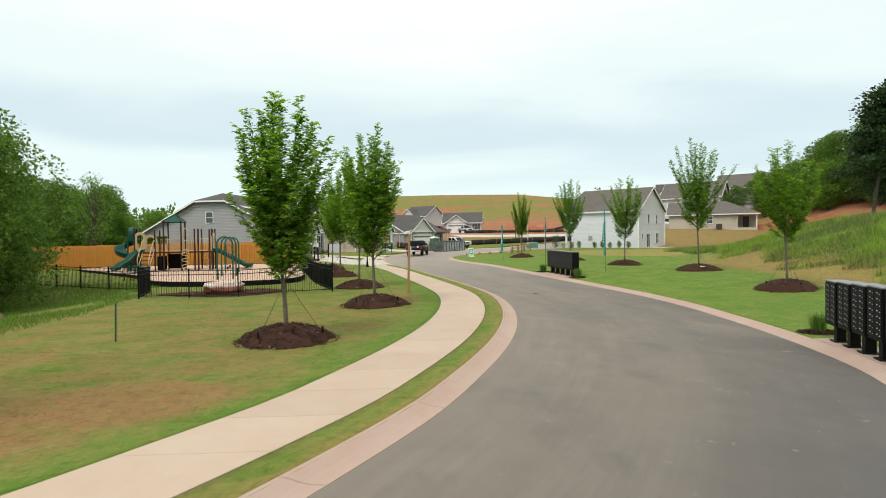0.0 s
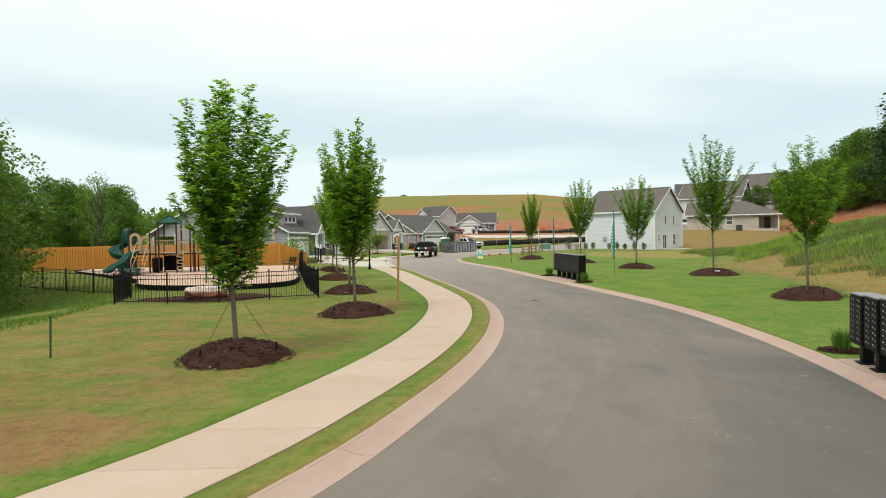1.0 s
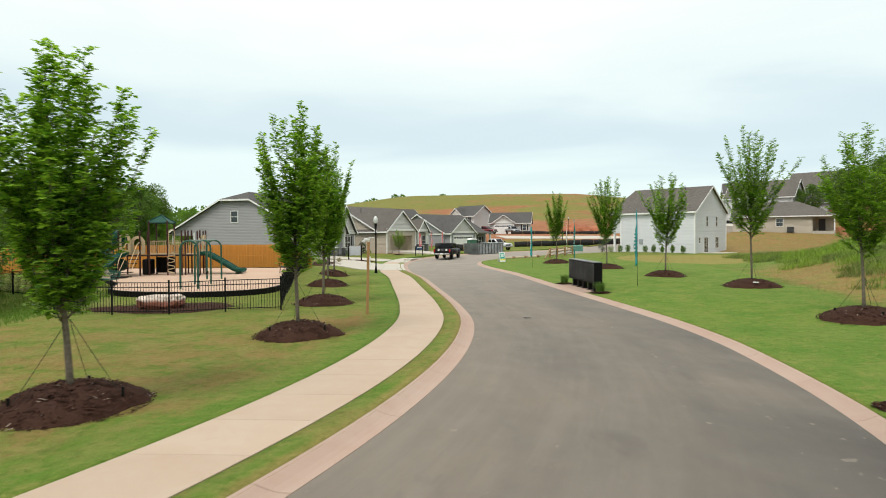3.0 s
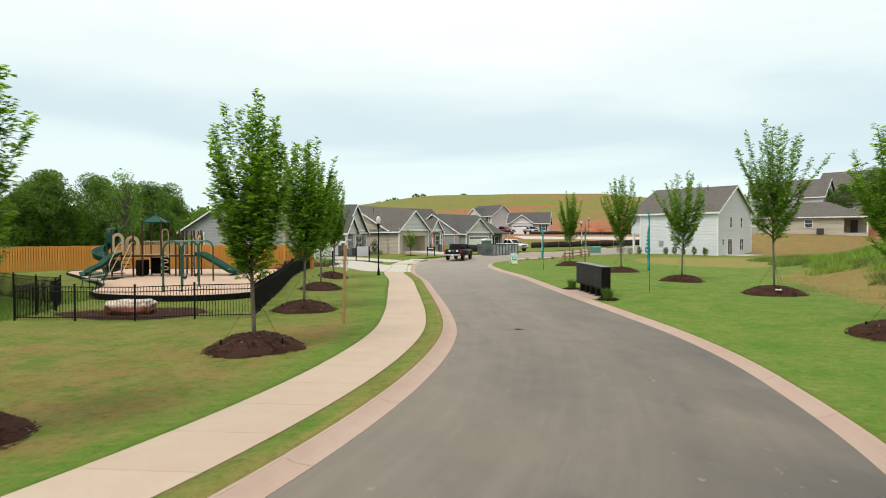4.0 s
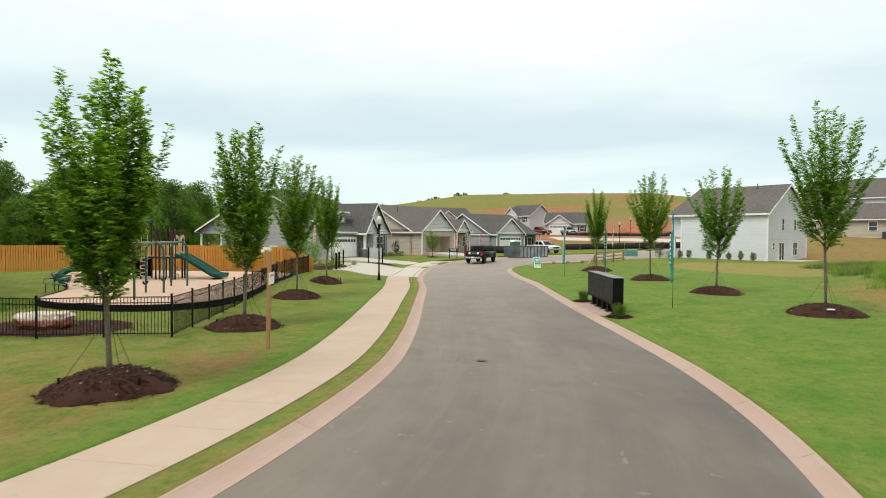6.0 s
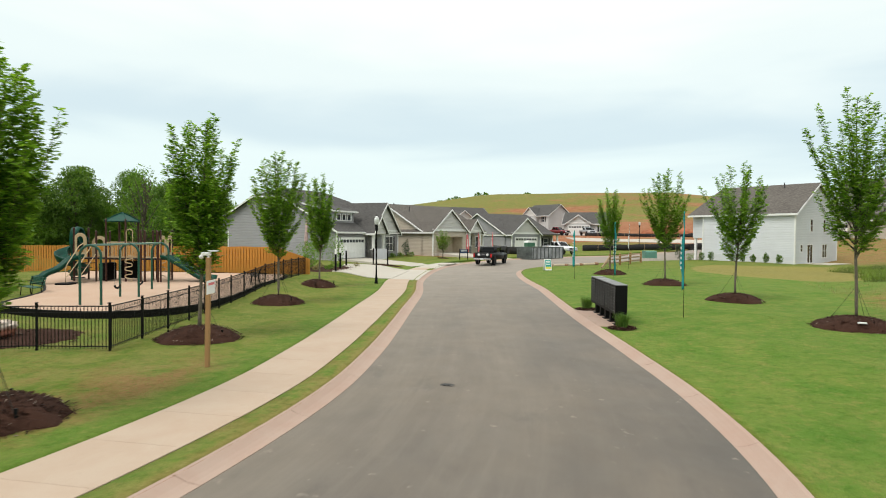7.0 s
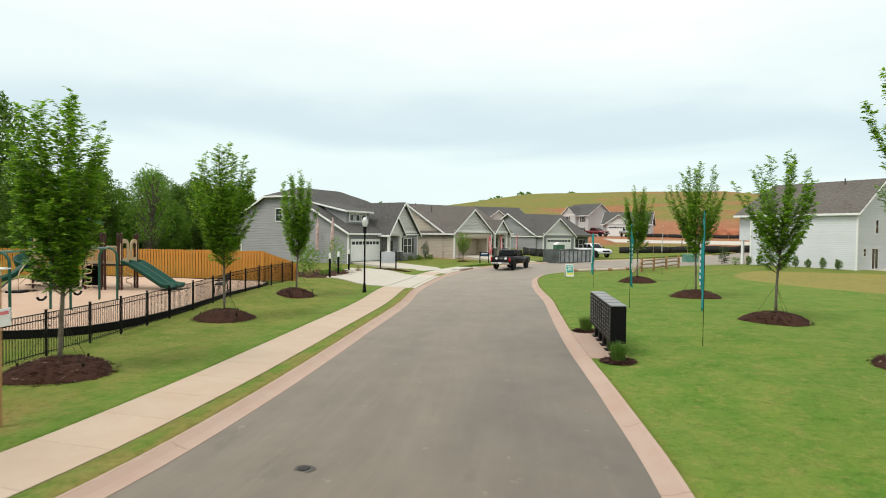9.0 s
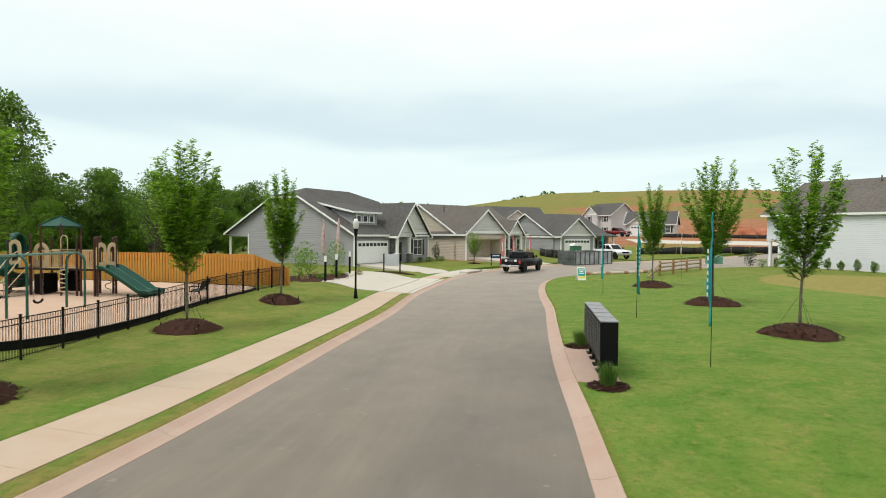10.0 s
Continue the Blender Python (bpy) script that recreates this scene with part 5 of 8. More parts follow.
# houses further up the estate
def hipped_tan_house(x, y, turn):
    """A long single-storey house: gable at one end, hip over a corner porch at the other."""
    h = house_at(x, y, float(ground_z(x, y)), turn, "tan single-storey house with brown hipped roof and corner porch")
    w, d, eave, ridge, o = 15.2, 11.0, 2.6, 5.15, 0.4
    part("wall", prism(bmesh.new(), [(0.0, -2.0), (0.0, eave), (d / 2, ridge - 0.1), (d, eave), (d, -2.0)], "x", 0.0, 0.2), M_SID_TAN, h)
    part("wall", boxes((0.2, 0.0, -2.0, w - 3.2, d, eave)), M_SID_TAN, h)
    part("wall", boxes((w - 3.2, 3.4, -2.0, w, d, eave)), M_SID_TAN, h)
    part("porch_slab", boxes((w - 3.2, 0.0, -1.5, w, 3.4, 0.02)), M_DRIVE, h, "concrete porch slab")
    part("porch_post", boxes((w - 0.22, 0.02, 0.02, w - 0.04, 0.2, eave - 0.25)), M_WHITEPAINT, h, "white porch post")
    part("porch_beam", boxes((w - 3.2, 0.0, eave - 0.25, w, 0.2, eave), (w - 0.2, 0.2, eave - 0.25, w, 3.4, eave)), M_WHITEPAINT, h, "white porch beam")
    part("porch_ceiling", boxes((w - 3.2, 0.2, eave - 0.05, w - 0.2, 3.4, eave)), M_SID_TAN, h)
    part("porch_door", boxes((w - 2.2, 3.33, 0.05, w - 1.2, 3.395, 2.1), bevel=0.01), M_DOOR, h, "dark porch door")
    rf = bmesh.new()
    e, r, hip = eave + 0.05, ridge + 0.12, w - 5.2
    roof_slab(rf, (-o, -o, e), (w + o, -o, e), (hip, d / 2, r), (-o, d / 2, r))
    roof_slab(rf, (w + o, d + o, e), (-o, d + o, e), (-o, d / 2, r), (hip, d / 2, r))
    roof_slab(rf, (w + o, -o, e), (w + o, d + o, e), (hip, d / 2, r), (hip, d / 2, r))
    part("roof", rf, M_ROOF_BROWN, h, "brown asphalt shingle roof")
    for p, q in (((-o, -o - 0.03, e - 0.02), (w + o, -o - 0.03, e - 0.02)), ((w + o + 0.03, -o, e - 0.02), (w + o + 0.03, d + o, e - 0.02)), ((-o - 0.03, -o, e), (-o - 0.03, d / 2, r))):
        fascia(h, p, q, 0.18)
    window(h, pose(7.2, 0, 0.9), 1.0, 1.3)
    part("heat_pump", boxes((8.3, -1.3, -0.2, 9.3, -0.4, 0.75), bevel=0.03), M_PIPE, h, "grey heat pump outside the wall")
    vent_pipe(h, 6.0, 6.5, 4.7)


hipped_tan_house(51.0, 112.5, -27)


def plain_gable_house(x, y, turn, w, d, eave, ridge, siding, roof, label, lift=0.0):
    """A distant house with plain walls and a few windows in its gable end."""
    h = house_at(x, y, float(ground_z(x, y)) + lift, turn, label)
    gable_block(h, 0, w, 0, d, eave, ridge, siding, roof, "x", 0.35, base=-6.0)
    for along in (d * 0.3, d * 0.7):
        window(h, face_frame("right", w, d, along, eave - 1.7), 0.8, 1.3)
    vent_pipe(h, w * 0.5, d * 0.6, ridge - 0.6)
    return h


plain_gable_house(60.0, 137.0, -40, 13.0, 10.0, 3.4, 7.0, M_SID_LIGHT, M_ROOF_BROWN, "pale grey house with a long brown roof and gable end", 1.7)
plain_gable_house(73.5, 137.5, -42, 10.0, 9.0, 3.2, 6.2, M_SID_LIGHT, M_ROOF, "pale grey house with a dark roof on the rise", 0.4)
plain_gable_house(80.0, 150.0, -42, 12.0, 10.0, 4.4, 8.0, M_SID_LIGHT, M_ROOF_BROWN, "pale grey two-storey house with brown roof", 1.4)
plain_house(68.5, 200.0, -20, 12, 10, 5.6, 9.4, M_SID_LIGHT, M_ROOF, "pale grey two-storey house under a steep roof", "y")
plain_house(92.0, 214.0, -20, 10, 10, 6.0, 9.8, M_SID_MID, M_ROOF, "grey two-storey house with shuttered windows", "y", lift=1.0)
plain_house(-1.5, 184.0, -42, 9.5, 9.0, 5.6, 8.6, M_SID_LIGHT, M_ROOF, "pale grey two-storey house with a broad gable end", "y", cols=2)
plain_house(9.6, 156.0, -8, 10.0, 9, 2.8, 5.4, M_SID_LIGHT, M_ROOF, "pale grey single-storey house with white garage door", "y", garage=True)
plain_house(-30.0, 172.0, 30, 15, 12, 3.0, 6.8, M_SID_MID, M_ROOF, "grey single-storey house with dark roof", "y")
plain_house(-18.0, 150.0, 38, 14, 12, 2.9, 6.6, M_SID_TAN, M_ROOF, "tan single-storey house with dark roof", "y")


# ---- driveways, beds and paths ----
def slab_on_land(name, corners, material, label, category, lift=0.03, ends=None, n=10, edge=None):
    """A thin cast slab that follows the land between four plan corners."""
    c = [Vector((*p, 0)) for p in corners]
    bm = bmesh.new()
    top, low = [], []
    for j in range(n + 1):
        rt, rl = [], []
        for i in range(n + 1):
            u, v = i / n, j / n
            p = (c[0] * (1 - u) + c[1] * u) * (1 - v) + (c[3] * (1 - u) + c[2] * u) * v
            if edge:
                p.x = edge(p.y) * (1 - u) + (c[1] * (1 - v) + c[2] * v).x * u
            z = float(ground_z(p.x, p.y)) + lift if ends is None else ends[0] * (1 - v) + ends[1] * v
            rt.append(bm.verts.new((p.x, p.y, z)))
            rl.append(bm.verts.new((p.x, p.y, z - 0.6)))
        top.append(rt)
        low.append(rl)
    for j in range(n):
        for i in range(n):
            bm.faces.new((top[j][i], top[j][i + 1], top[j + 1][i + 1], top[j + 1][i]))
        bm.faces.new((low[j][0], top[j][0], top[j + 1][0], low[j + 1][0]))
        bm.faces.new((top[j][n], low[j][n], low[j + 1][n], top[j + 1][n]))
        bm.faces.new((low[0][j], low[0][j + 1], top[0][j + 1], top[0][j]))
        bm.faces.new((top[n][j], top[n][j + 1], low[n][j + 1], low[n][j]))
    bmesh.ops.recalc_face_normals(bm, faces=bm.faces)
    return tagged(part(name, bm, material), label, category, kind="structure")


slab_on_land("driveway", [(-7.9, 56.6), (-2.75, 55.0), (-3.9, 64.8), (-10.6, 66.6)], M_DRIVE, "pale concrete parking apron beside the sidewalk", "driveway", 0.05)
slab_on_land("driveway", [(-15.0, 76.2), (-13.8, 81.0), (-3.6, 73.6), (-4.9, 69.5)], M_DRIVE, "pale concrete driveway to a garage", "driveway", ends=(0.44, 0.16))
slab_on_land("driveway", [(-6.6, 89.9), (-3.8, 93.8), (4.5, 86.8), (2.2, 83.9)], M_DRIVE, "pale concrete driveway to an open garage", "driveway", ends=(0.82, 0.30))
slab_on_land("driveway", [(1.7, 112.8), (5.0, 116.1), (13.0, 106.8), (9.8, 103.6)], M_DRIVE, "pale concrete driveway to a white garage door", "driveway", ends=(0.69, 0.42))


def verge_apron(y0, y1, label):
    """Concrete that joins sidewalk and curb where a drive crosses the verge."""
    verts, faces = [], []
    n = 12
    for i in range(n + 1):
        y = y0 + (y1 - y0) * i / n
        for o, z in ((CURB + STRIP + 0.01, -0.3), (CURB + STRIP + 0.01, 0.035), (CURB - 0.01, 0.02), (CURB - 0.01, -0.3)):
            x = float(left_at(y, o))
            verts.append((x, y, float(far_rise(x, y)) + z))
    for i in range(n):
        for k in range(3):
            a = i * 4 + k
            faces.append((a, a + 1, a + 5, a + 4))
    faces += [(3, 2, 1, 0), (n * 4, n * 4 + 1, n * 4 + 2, n * 4 + 3)]
    tagged(new("drive_apron", mesh_of("drive_apron", verts, faces, M_DRIVE)), label, "driveway", kind="structure")


verge_apron(54.6, 65.2, "pale concrete apron between sidewalk and curb")
verge_apron(67.6, 76.5, "pale concrete apron at the foot of a driveway")


# ---- cluster mailboxes ----
M_LABEL = simple("white_number_label", (0.72, 0.72, 0.70), 0.5, 0, 0.05, 5, 0.0)


def cluster_mailbox():
    """A pedestal unit: two columns of small locked doors, each with a number strip."""
    unit = thing("cluster_mailbox")
    part("pedestal", boxes((-0.11, -0.11, 0.0, 0.11, 0.11, 0.42), (-0.19, -0.19, 0.0, 0.19, 0.19, 0.03), bevel=0.01), M_BLACK, unit)
    body = part("cabinet", boxes((-0.385, -0.22, 0.42, 0.385, 0.22, 1.53), bevel=0.012), M_BLACK, unit, "black enamelled mailbox cabinet")
    # the cap's grey is raised: the reflected sky is put into its colour
    part("cap", boxes((-0.39, -0.235, 1.53, 0.39, 0.235, 1.565), bevel=0.008), simple("sky_paled_cap", (0.26, 0.26, 0.27), 0.45, 0.3, 0.2, 6, 0.03), unit, "sloped cap in a grey paled for sky reflection")
    for c in range(2):
        for r in range(8):
            x, z = -0.365 + c * 0.372, 0.50 + r * 0.124
            door = part("mailbox_door", boxes((x, -0.236, z, x + 0.352, -0.222, z + 0.112), bevel=0.004), M_BLACK, unit)
            part("number_strip", boxes((x + 0.13, -0.240, z + 0.060, x + 0.185, -0.237, z + 0.082)), M_LABEL, door, "white number strip")
            part("lock", tube(bmesh.new(), [(x + 0.29, -0.234, z + 0.05), (x + 0.29, -0.243, z + 0.05)], 0.011, 8), M_WHITEMETAL, door, "steel lock")
    return unit


box_first = cluster_mailbox()
spots = []
for (x, y, dx, dy, n, pitch) in ((11.43, 37.75, -0.185, 0.983, 5, 0.775), (12.1, 15.2, -0.343, -0.939, 5, 0.93)):
    for i in range(n):
        spots.append((x + dx * pitch * i, y + dy * pitch * i, math.degrees(math.atan2(dy, dx)) + (180 if dy > 0 else 0)))
for i, (x, y, a) in enumerate(spots):
    m = pose(x, y, float(ground_z(x, y)) + 0.014, 0, 0, a)
    ob = box_first if i == 0 else copy_thing(box_first, m)
    ob.matrix_basis = m
    tagged(ob, "black cluster mailbox of small locked doors on a pedestal", "mailbox", "mailboxes beside the road")
slab_on_land("mailbox_pad", [(10.7, 37.25), (11.82, 37.25), (11.1, 41.6), (9.9, 41.6)], M_CURB, "tan concrete pad under the mailboxes", "pavement", 0.014, edge=lambda y: float(right_at(y, 0.425)))
slab_on_land("mailbox_pad", [(9.2, 9.4), (10.95, 9.4), (12.75, 15.85), (11.9, 15.85)], M_CURB, "tan concrete pad under the mailboxes", "pavement", 0.014, edge=lambda y: float(right_at(y, 0.425)))


M_TUFT = leaf_material("ornamental_grass_blade", (0.045, 0.110, 0.018), (0.150, 0.250, 0.050), 0.35)


def grass_tuft(x, y, high, seed, n=130, spread=0.16, label="tuft of green ornamental grass in mulch", material=None):
    rng = np.random.default_rng(seed)
    verts, faces = [], []
    for _ in range(n):
        a, r = rng.uniform(0, 6.28), rng.uniform(0, spread)
        h, lean = high * rng.uniform(0.6, 1.1), rng.uniform(0.05, 0.6)
        b = np.array([math.cos(a) * r, math.sin(a) * r, -0.03])
        out = np.array([math.cos(a + rng.normal(0, 0.5)), math.sin(a + rng.normal(0, 0.5)), 0])
        s = np.array([-out[1], out[0], 0]) * 0.006
        p1, p2 = b + out * h * lean * 0.3 + np.array([0, 0, h * 0.6]), b + out * h * lean + np.array([0, 0, h * 0.95])
        i = len(verts)
        verts += [b - s, b + s, p1 + s, p1 - s, p2]
        faces += [(i, i + 1, i + 2, i + 3), (i + 3, i + 2, i + 4)]
    ob = new("grass_tuft", mesh_of("grass_tuft", verts, faces, material or M_TUFT))
    ob.location = (x, y, float(ground_z(x, y)) + 0.04)
    return tagged(ob, label, "plant", "tufts beside the mailboxes")


for i, (x, y) in enumerate(((11.5, 37.0), (10.4, 41.75), (12.78, 16.95))):
    mulch_ring(x, y, 0.50 if i < 2 else 0.52, 0.05, 300 + i, "mulch_bed", "dark bark mulch bed beside the mailboxes")
    grass_tuft(x, y, 0.62, 310 + i, 420, 0.20)


# ---- banners, signs, posts ----
M_TEAL = simple("teal_banner_cloth", (0.020, 0.30, 0.305), 0.8, 0, 0.2, 3, 0.0)
M_PINK = simple("red_banner_cloth", (0.70, 0.20, 0.21), 0.8, 0, 0.25, 3, 0.0)
M_WHITECLOTH = simple("white_banner_cloth", (0.75, 0.75, 0.73), 0.8, 0, 0.1, 3, 0.0)


def feather_flag(x, y, h, turn, cloth, seed, label, width=0.36, marks=7, z=None):
    """A bowed pole with a narrow hanging sail and bars of lettering."""
    rng = np.random.default_rng(seed)
    f = thing("feather_flag", pose(x, y, float(ground_z(x, y)) if z is None else z, 0, 0, turn), label, "banner", "feather flags on the lawn")
    part("pole", tube(bmesh.new(), [(0, 0, -0.1), (0, 0, h * 0.5), (0.01, 0, h * 0.85), (0.06, 0, h * 0.97), (0.16, 0, h)], 0.014, 6, 0.006), M_BLACK, f)
    bm = bmesh.new()
    n, lo = 22, h * 0.27
    rows = []
    for i in range(n + 1):
        t = i / n
        z = lo + (h - lo) * t
        w = width * (0.55 + 0.45 * math.sin(math.pi * min(1, 0.25 + t * 0.8))) * (1 if t < 0.9 else (1 - t) * 9 + 0.1)
        x0 = 0.0 if t < 0.85 else 0.12 * ((t - 0.85) / 0.15) ** 2
        row = []
        for j in range(5):
            u = j / 4
            wave = 0.05 * math.sin(t * 9 + u * 3 + seed) * u + 0.02 * math.sin(t * 23) * u
            row.append(bm.verts.new((x0 + w * u, wave, z - 0.12 * u * (1 - t))))
        rows.append(row)
    for a, b in zip(rows, rows[1:]):
        for j in range(4):
            bm.faces.new((a[j], a[j + 1], b[j + 1], b[j]))
    sail = part("sail", bm, cloth, f, flat=False)
    sol = sail.modifiers.new("thickness", "SOLIDIFY")
    sol.thickness = 0.004
    for i in range(marks):
        t = 0.25 + 0.45 * i / marks
        z = lo + (h - lo) * t
        for s in (-1, 1):
            part("lettering_bar", boxes((width * 0.3, s * 0.055 - 0.004 + 0.02, z, width * 0.62, s * 0.055 + 0.004 + 0.02, z + 0.11)), M_WHITECLOTH, sail, "white lettering bar")
    return f


feather_flag(14.12, 39.5, 4.3, 100, M_TEAL, 1, "teal feather flag with white lettering on a black pole")
feather_flag(12.15, 48.6, 4.0, 70, M_TEAL, 2, "teal feather flag with white lettering on a black pole")
feather_flag(10.2, 58.6, 3.6, 110, M_TEAL, 3, "teal feather flag with white lettering on a black pole")
feather_flag(-0.6, 84.2, 3.2, 60, M_PINK, 4, "faded red feather flag beside the driveway", 0.4)
feather_flag(0.9, 87.0, 3.2, 120, M_PINK, 5, "faded red feather flag beside the driveway", 0.4)
feather_flag(-2.4, 86.6, 3.0, 20, M_PINK, 6, "faded red feather flag beside the driveway", 0.4)
feather_flag(15.5, 72.5, 4.2, 90, M_WHITECLOTH, 7, "white feather flag behind the lawn", 0.4, 0)


def sandwich_board(x, y, turn):
    s = thing("sandwich_board", pose(x, y, float(ground_z(x, y)), 0, 0, turn), "white folding sign with teal and yellow panel, standing open", "sign")
    teal = simple("teal_sign_panel", (0.03, 0.33, 0.30), 0.5, 0, 0.1, 5, 0.0)
    yellow = simple("yellow_sign_panel", (0.72, 0.66, 0.10), 0.5, 0, 0.1, 5, 0.0)
    for sg in (-1, 1):
        m = pose(0, sg * 0.26, 0, sg * 14.5, 0, 0)
        leaf = part("board", boxes((-0.33, -0.02, 0.0, 0.33, 0.02, 1.06), bevel=0.012), M_WHITEPAINT, s)
        leaf.matrix_basis = m
        a, b = (0.021, 0.025) if sg > 0 else (-0.025, -0.021)
        part("panel", boxes((-0.27, a, 0.34, 0.27, b, 0.94)), teal, leaf, "teal printed panel")
        part("panel", boxes((-0.27, a, 0.14, 0.27, b, 0.32)), yellow, leaf, "yellow printed panel")
        a, b = (0.026, 0.029) if sg > 0 else (-0.029, -0.026)
        for k, (z, w) in enumerate(((0.78, 0.2), (0.66, 0.16), (0.52, 0.19))):
            part("lettering_bar", boxes((-w, a, z, w, b, z + 0.07)), M_WHITEPAINT, leaf, "white lettering bar")
    return s


sandwich_board(8.0, 68.6, 25)


def camera_post(x, y):
    p = thing("wooden_post", pose(x, y, float(ground_z(x, y)), 1.5, 1.5, 8), "square timber post with white notice and camera on top", "post")
    part("post", boxes((-0.048, -0.048, -0.3, 0.048, 0.048, 2.62), bevel=0.008), M_TIMBER, p)
    part("notice", boxes((0.051, -0.21, 1.76, 0.074, 0.21, 2.08), bevel=0.006), M_WHITEPAINT, p, "white printed notice")
    part("lettering_bar", boxes((0.075, -0.16, 1.97, 0.078, 0.16, 2.03)), M_PINK, p, "red lettering bar")
    head = part("camera_head", boxes((-0.17, -0.04, 2.66, 0.05, 0.05, 2.74), (-0.02, -0.03, 2.6, 0.02, 0.03, 2.68), bevel=0.012), M_WHITEMETAL, p, "white weatherproof camera")
    part("solar_panel", boxes((0.0, -0.07, 2.77, 0.20, 0.08, 2.79), (0.03, 0.0, 2.74, 0.06, 0.03, 2.77)), M_WHITEMETAL, p, "small white solar panel")
    dome = bmesh.new()
    bmesh.ops.create_uvsphere(dome, u_segments=12, v_segments=8, radius=0.055)
    bmesh.ops.translate(dome, verts=dome.verts, vec=(-0.17, -0.02, 2.63))
    part("dome", dome, M_WHITEMETAL, head, "white camera dome", flat=False)


camera_post(1.0, 26.85)
st = thing("marker_stake", pose(-6.15, 15.6, float(ground_z(-6.15, 15.6)), 1, 2, 0), "thin dark green steel marker stake in the lawn", "stake")
part("stake", boxes((-0.012, -0.012, -0.2, 0.012, 0.012, 0.95)), M_GREENMETAL, st)
part("flange", boxes((-0.02, 0.012, -0.2, 0.02, 0.016, 0.95)), M_GREENMETAL, st)


def street_lamp(x, y, h=4.45, z=None):
    """A fluted black post with a base and an acorn globe."""
    l = thing("street_lamp", pose(x, y, float(ground_z(x, y)) if z is None else z), "black cast street lamp with a clear acorn globe", "street lamp", "street lamps")
    part("post", tube(bmesh.new(), [(0, 0, -0.2), (0, 0, 0.5), (0, 0, h - 0.75)], 0.062, 12, 0.045), M_BLACK, l)
    for r0, r1, z0, z1 in ((0.13, 0.12, -0.1, 0.10), (0.105, 0.085, 0.10, 0.36), (0.08, 0.062, 0.36, 0.55), (0.085, 0.085, h - 1.0, h - 0.92), (0.11, 0.09, h - 0.92, h - 0.80)):
        part("base_ring", tube(bmesh.new(), [(0, 0, z0), (0, 0, z1)], r0, 12, r1), M_BLACK, l)
    part("fitter", tube(bmesh.new(), [(0, 0, h - 0.92), (0, 0, h - 0.80), (0, 0, h - 0.60)], 0.055, 12, 0.125), M_BLACK, l)
    g = bmesh.new()
    prof = [(0.115, h - 0.60), (0.150, h - 0.48), (0.165, h - 0.34), (0.150, h - 0.22), (0.10, h - 0.12)]
    rings = [[g.verts.new((r * (1 + 0.04 * (a % 2)) * math.cos(a * math.pi / 12), r * (1 + 0.04 * (a % 2)) * math.sin(a * math.pi / 12), z)) for a in range(24)] for r, z in prof]
    for a, b in zip(rings, rings[1:]):
        for i in range(24):
            g.faces.new((a[i], a[(i + 1) % 24], b[(i + 1) % 24], b[i]))
    part("globe", g, M_LAMPGLASS, l, "clear ribbed globe")
    part("cap", tube(bmesh.new(), [(0, 0, h - 0.13), (0, 0, h - 0.08), (0, 0, h - 0.04)], 0.115, 12, 0.03), M_WHITEMETAL, l, "pale domed lamp cap")
    part("finial", tube(bmesh.new(), [(0, 0, h - 0.08), (0, 0, h - 0.03), (0, 0, h + 0.05)], 0.06, 10, 0.01), M_BLACK, l)


M_LAMPGLASS = simple("frosted_lamp_acrylic", (0.62, 0.64, 0.62), 0.25, 0, 0.08, 8, 0.0, 0.6)
street_lamp(-2.6, 51.1)
street_lamp(22.0, 118.0, 4.4)
street_lamp(30.0, 160.0, 4.4)


# ---- playground ----
def blob(points, n=96):
    """A closed smooth outline through the plan points."""
    p = np.array(points)
    k = len(p)
    out = []
    for i in range(n):
        t = i / n * k
        a = int(t)
        u = t - a
        q0, q1, q2, q3 = p[(a - 1) % k], p[a % k], p[(a + 1) % k], p[(a + 2) % k]
        out.append(0.5 * (2 * q1 + (q2 - q0) * u + (2 * q0 - 5 * q1 + 4 * q2 - q3) * u * u + (3 * q1 - q0 - 3 * q2 + q3) * u**3))
    return np.array(out)


PLAY = blob([(-24.2, 47.2), (-20.3, 43.2), (-15.6, 38.6), (-13.4, 34.5), (-10.9, 33.0), (-7.4, 33.0), (-5.5, 34.9), (-5.75, 39.0), (-7.1, 44.2), (-8.6, 50.4), (-12.5, 51.2), (-18.5, 51.0), (-23.0, 50.3)])
PLAY_Z = 0.24


def play_z(y):
    """Height of the play surface, which climbs gently away from the street."""
    return PLAY_Z + 0.20 * float(smooth(np.array((y - 36) / 14)))


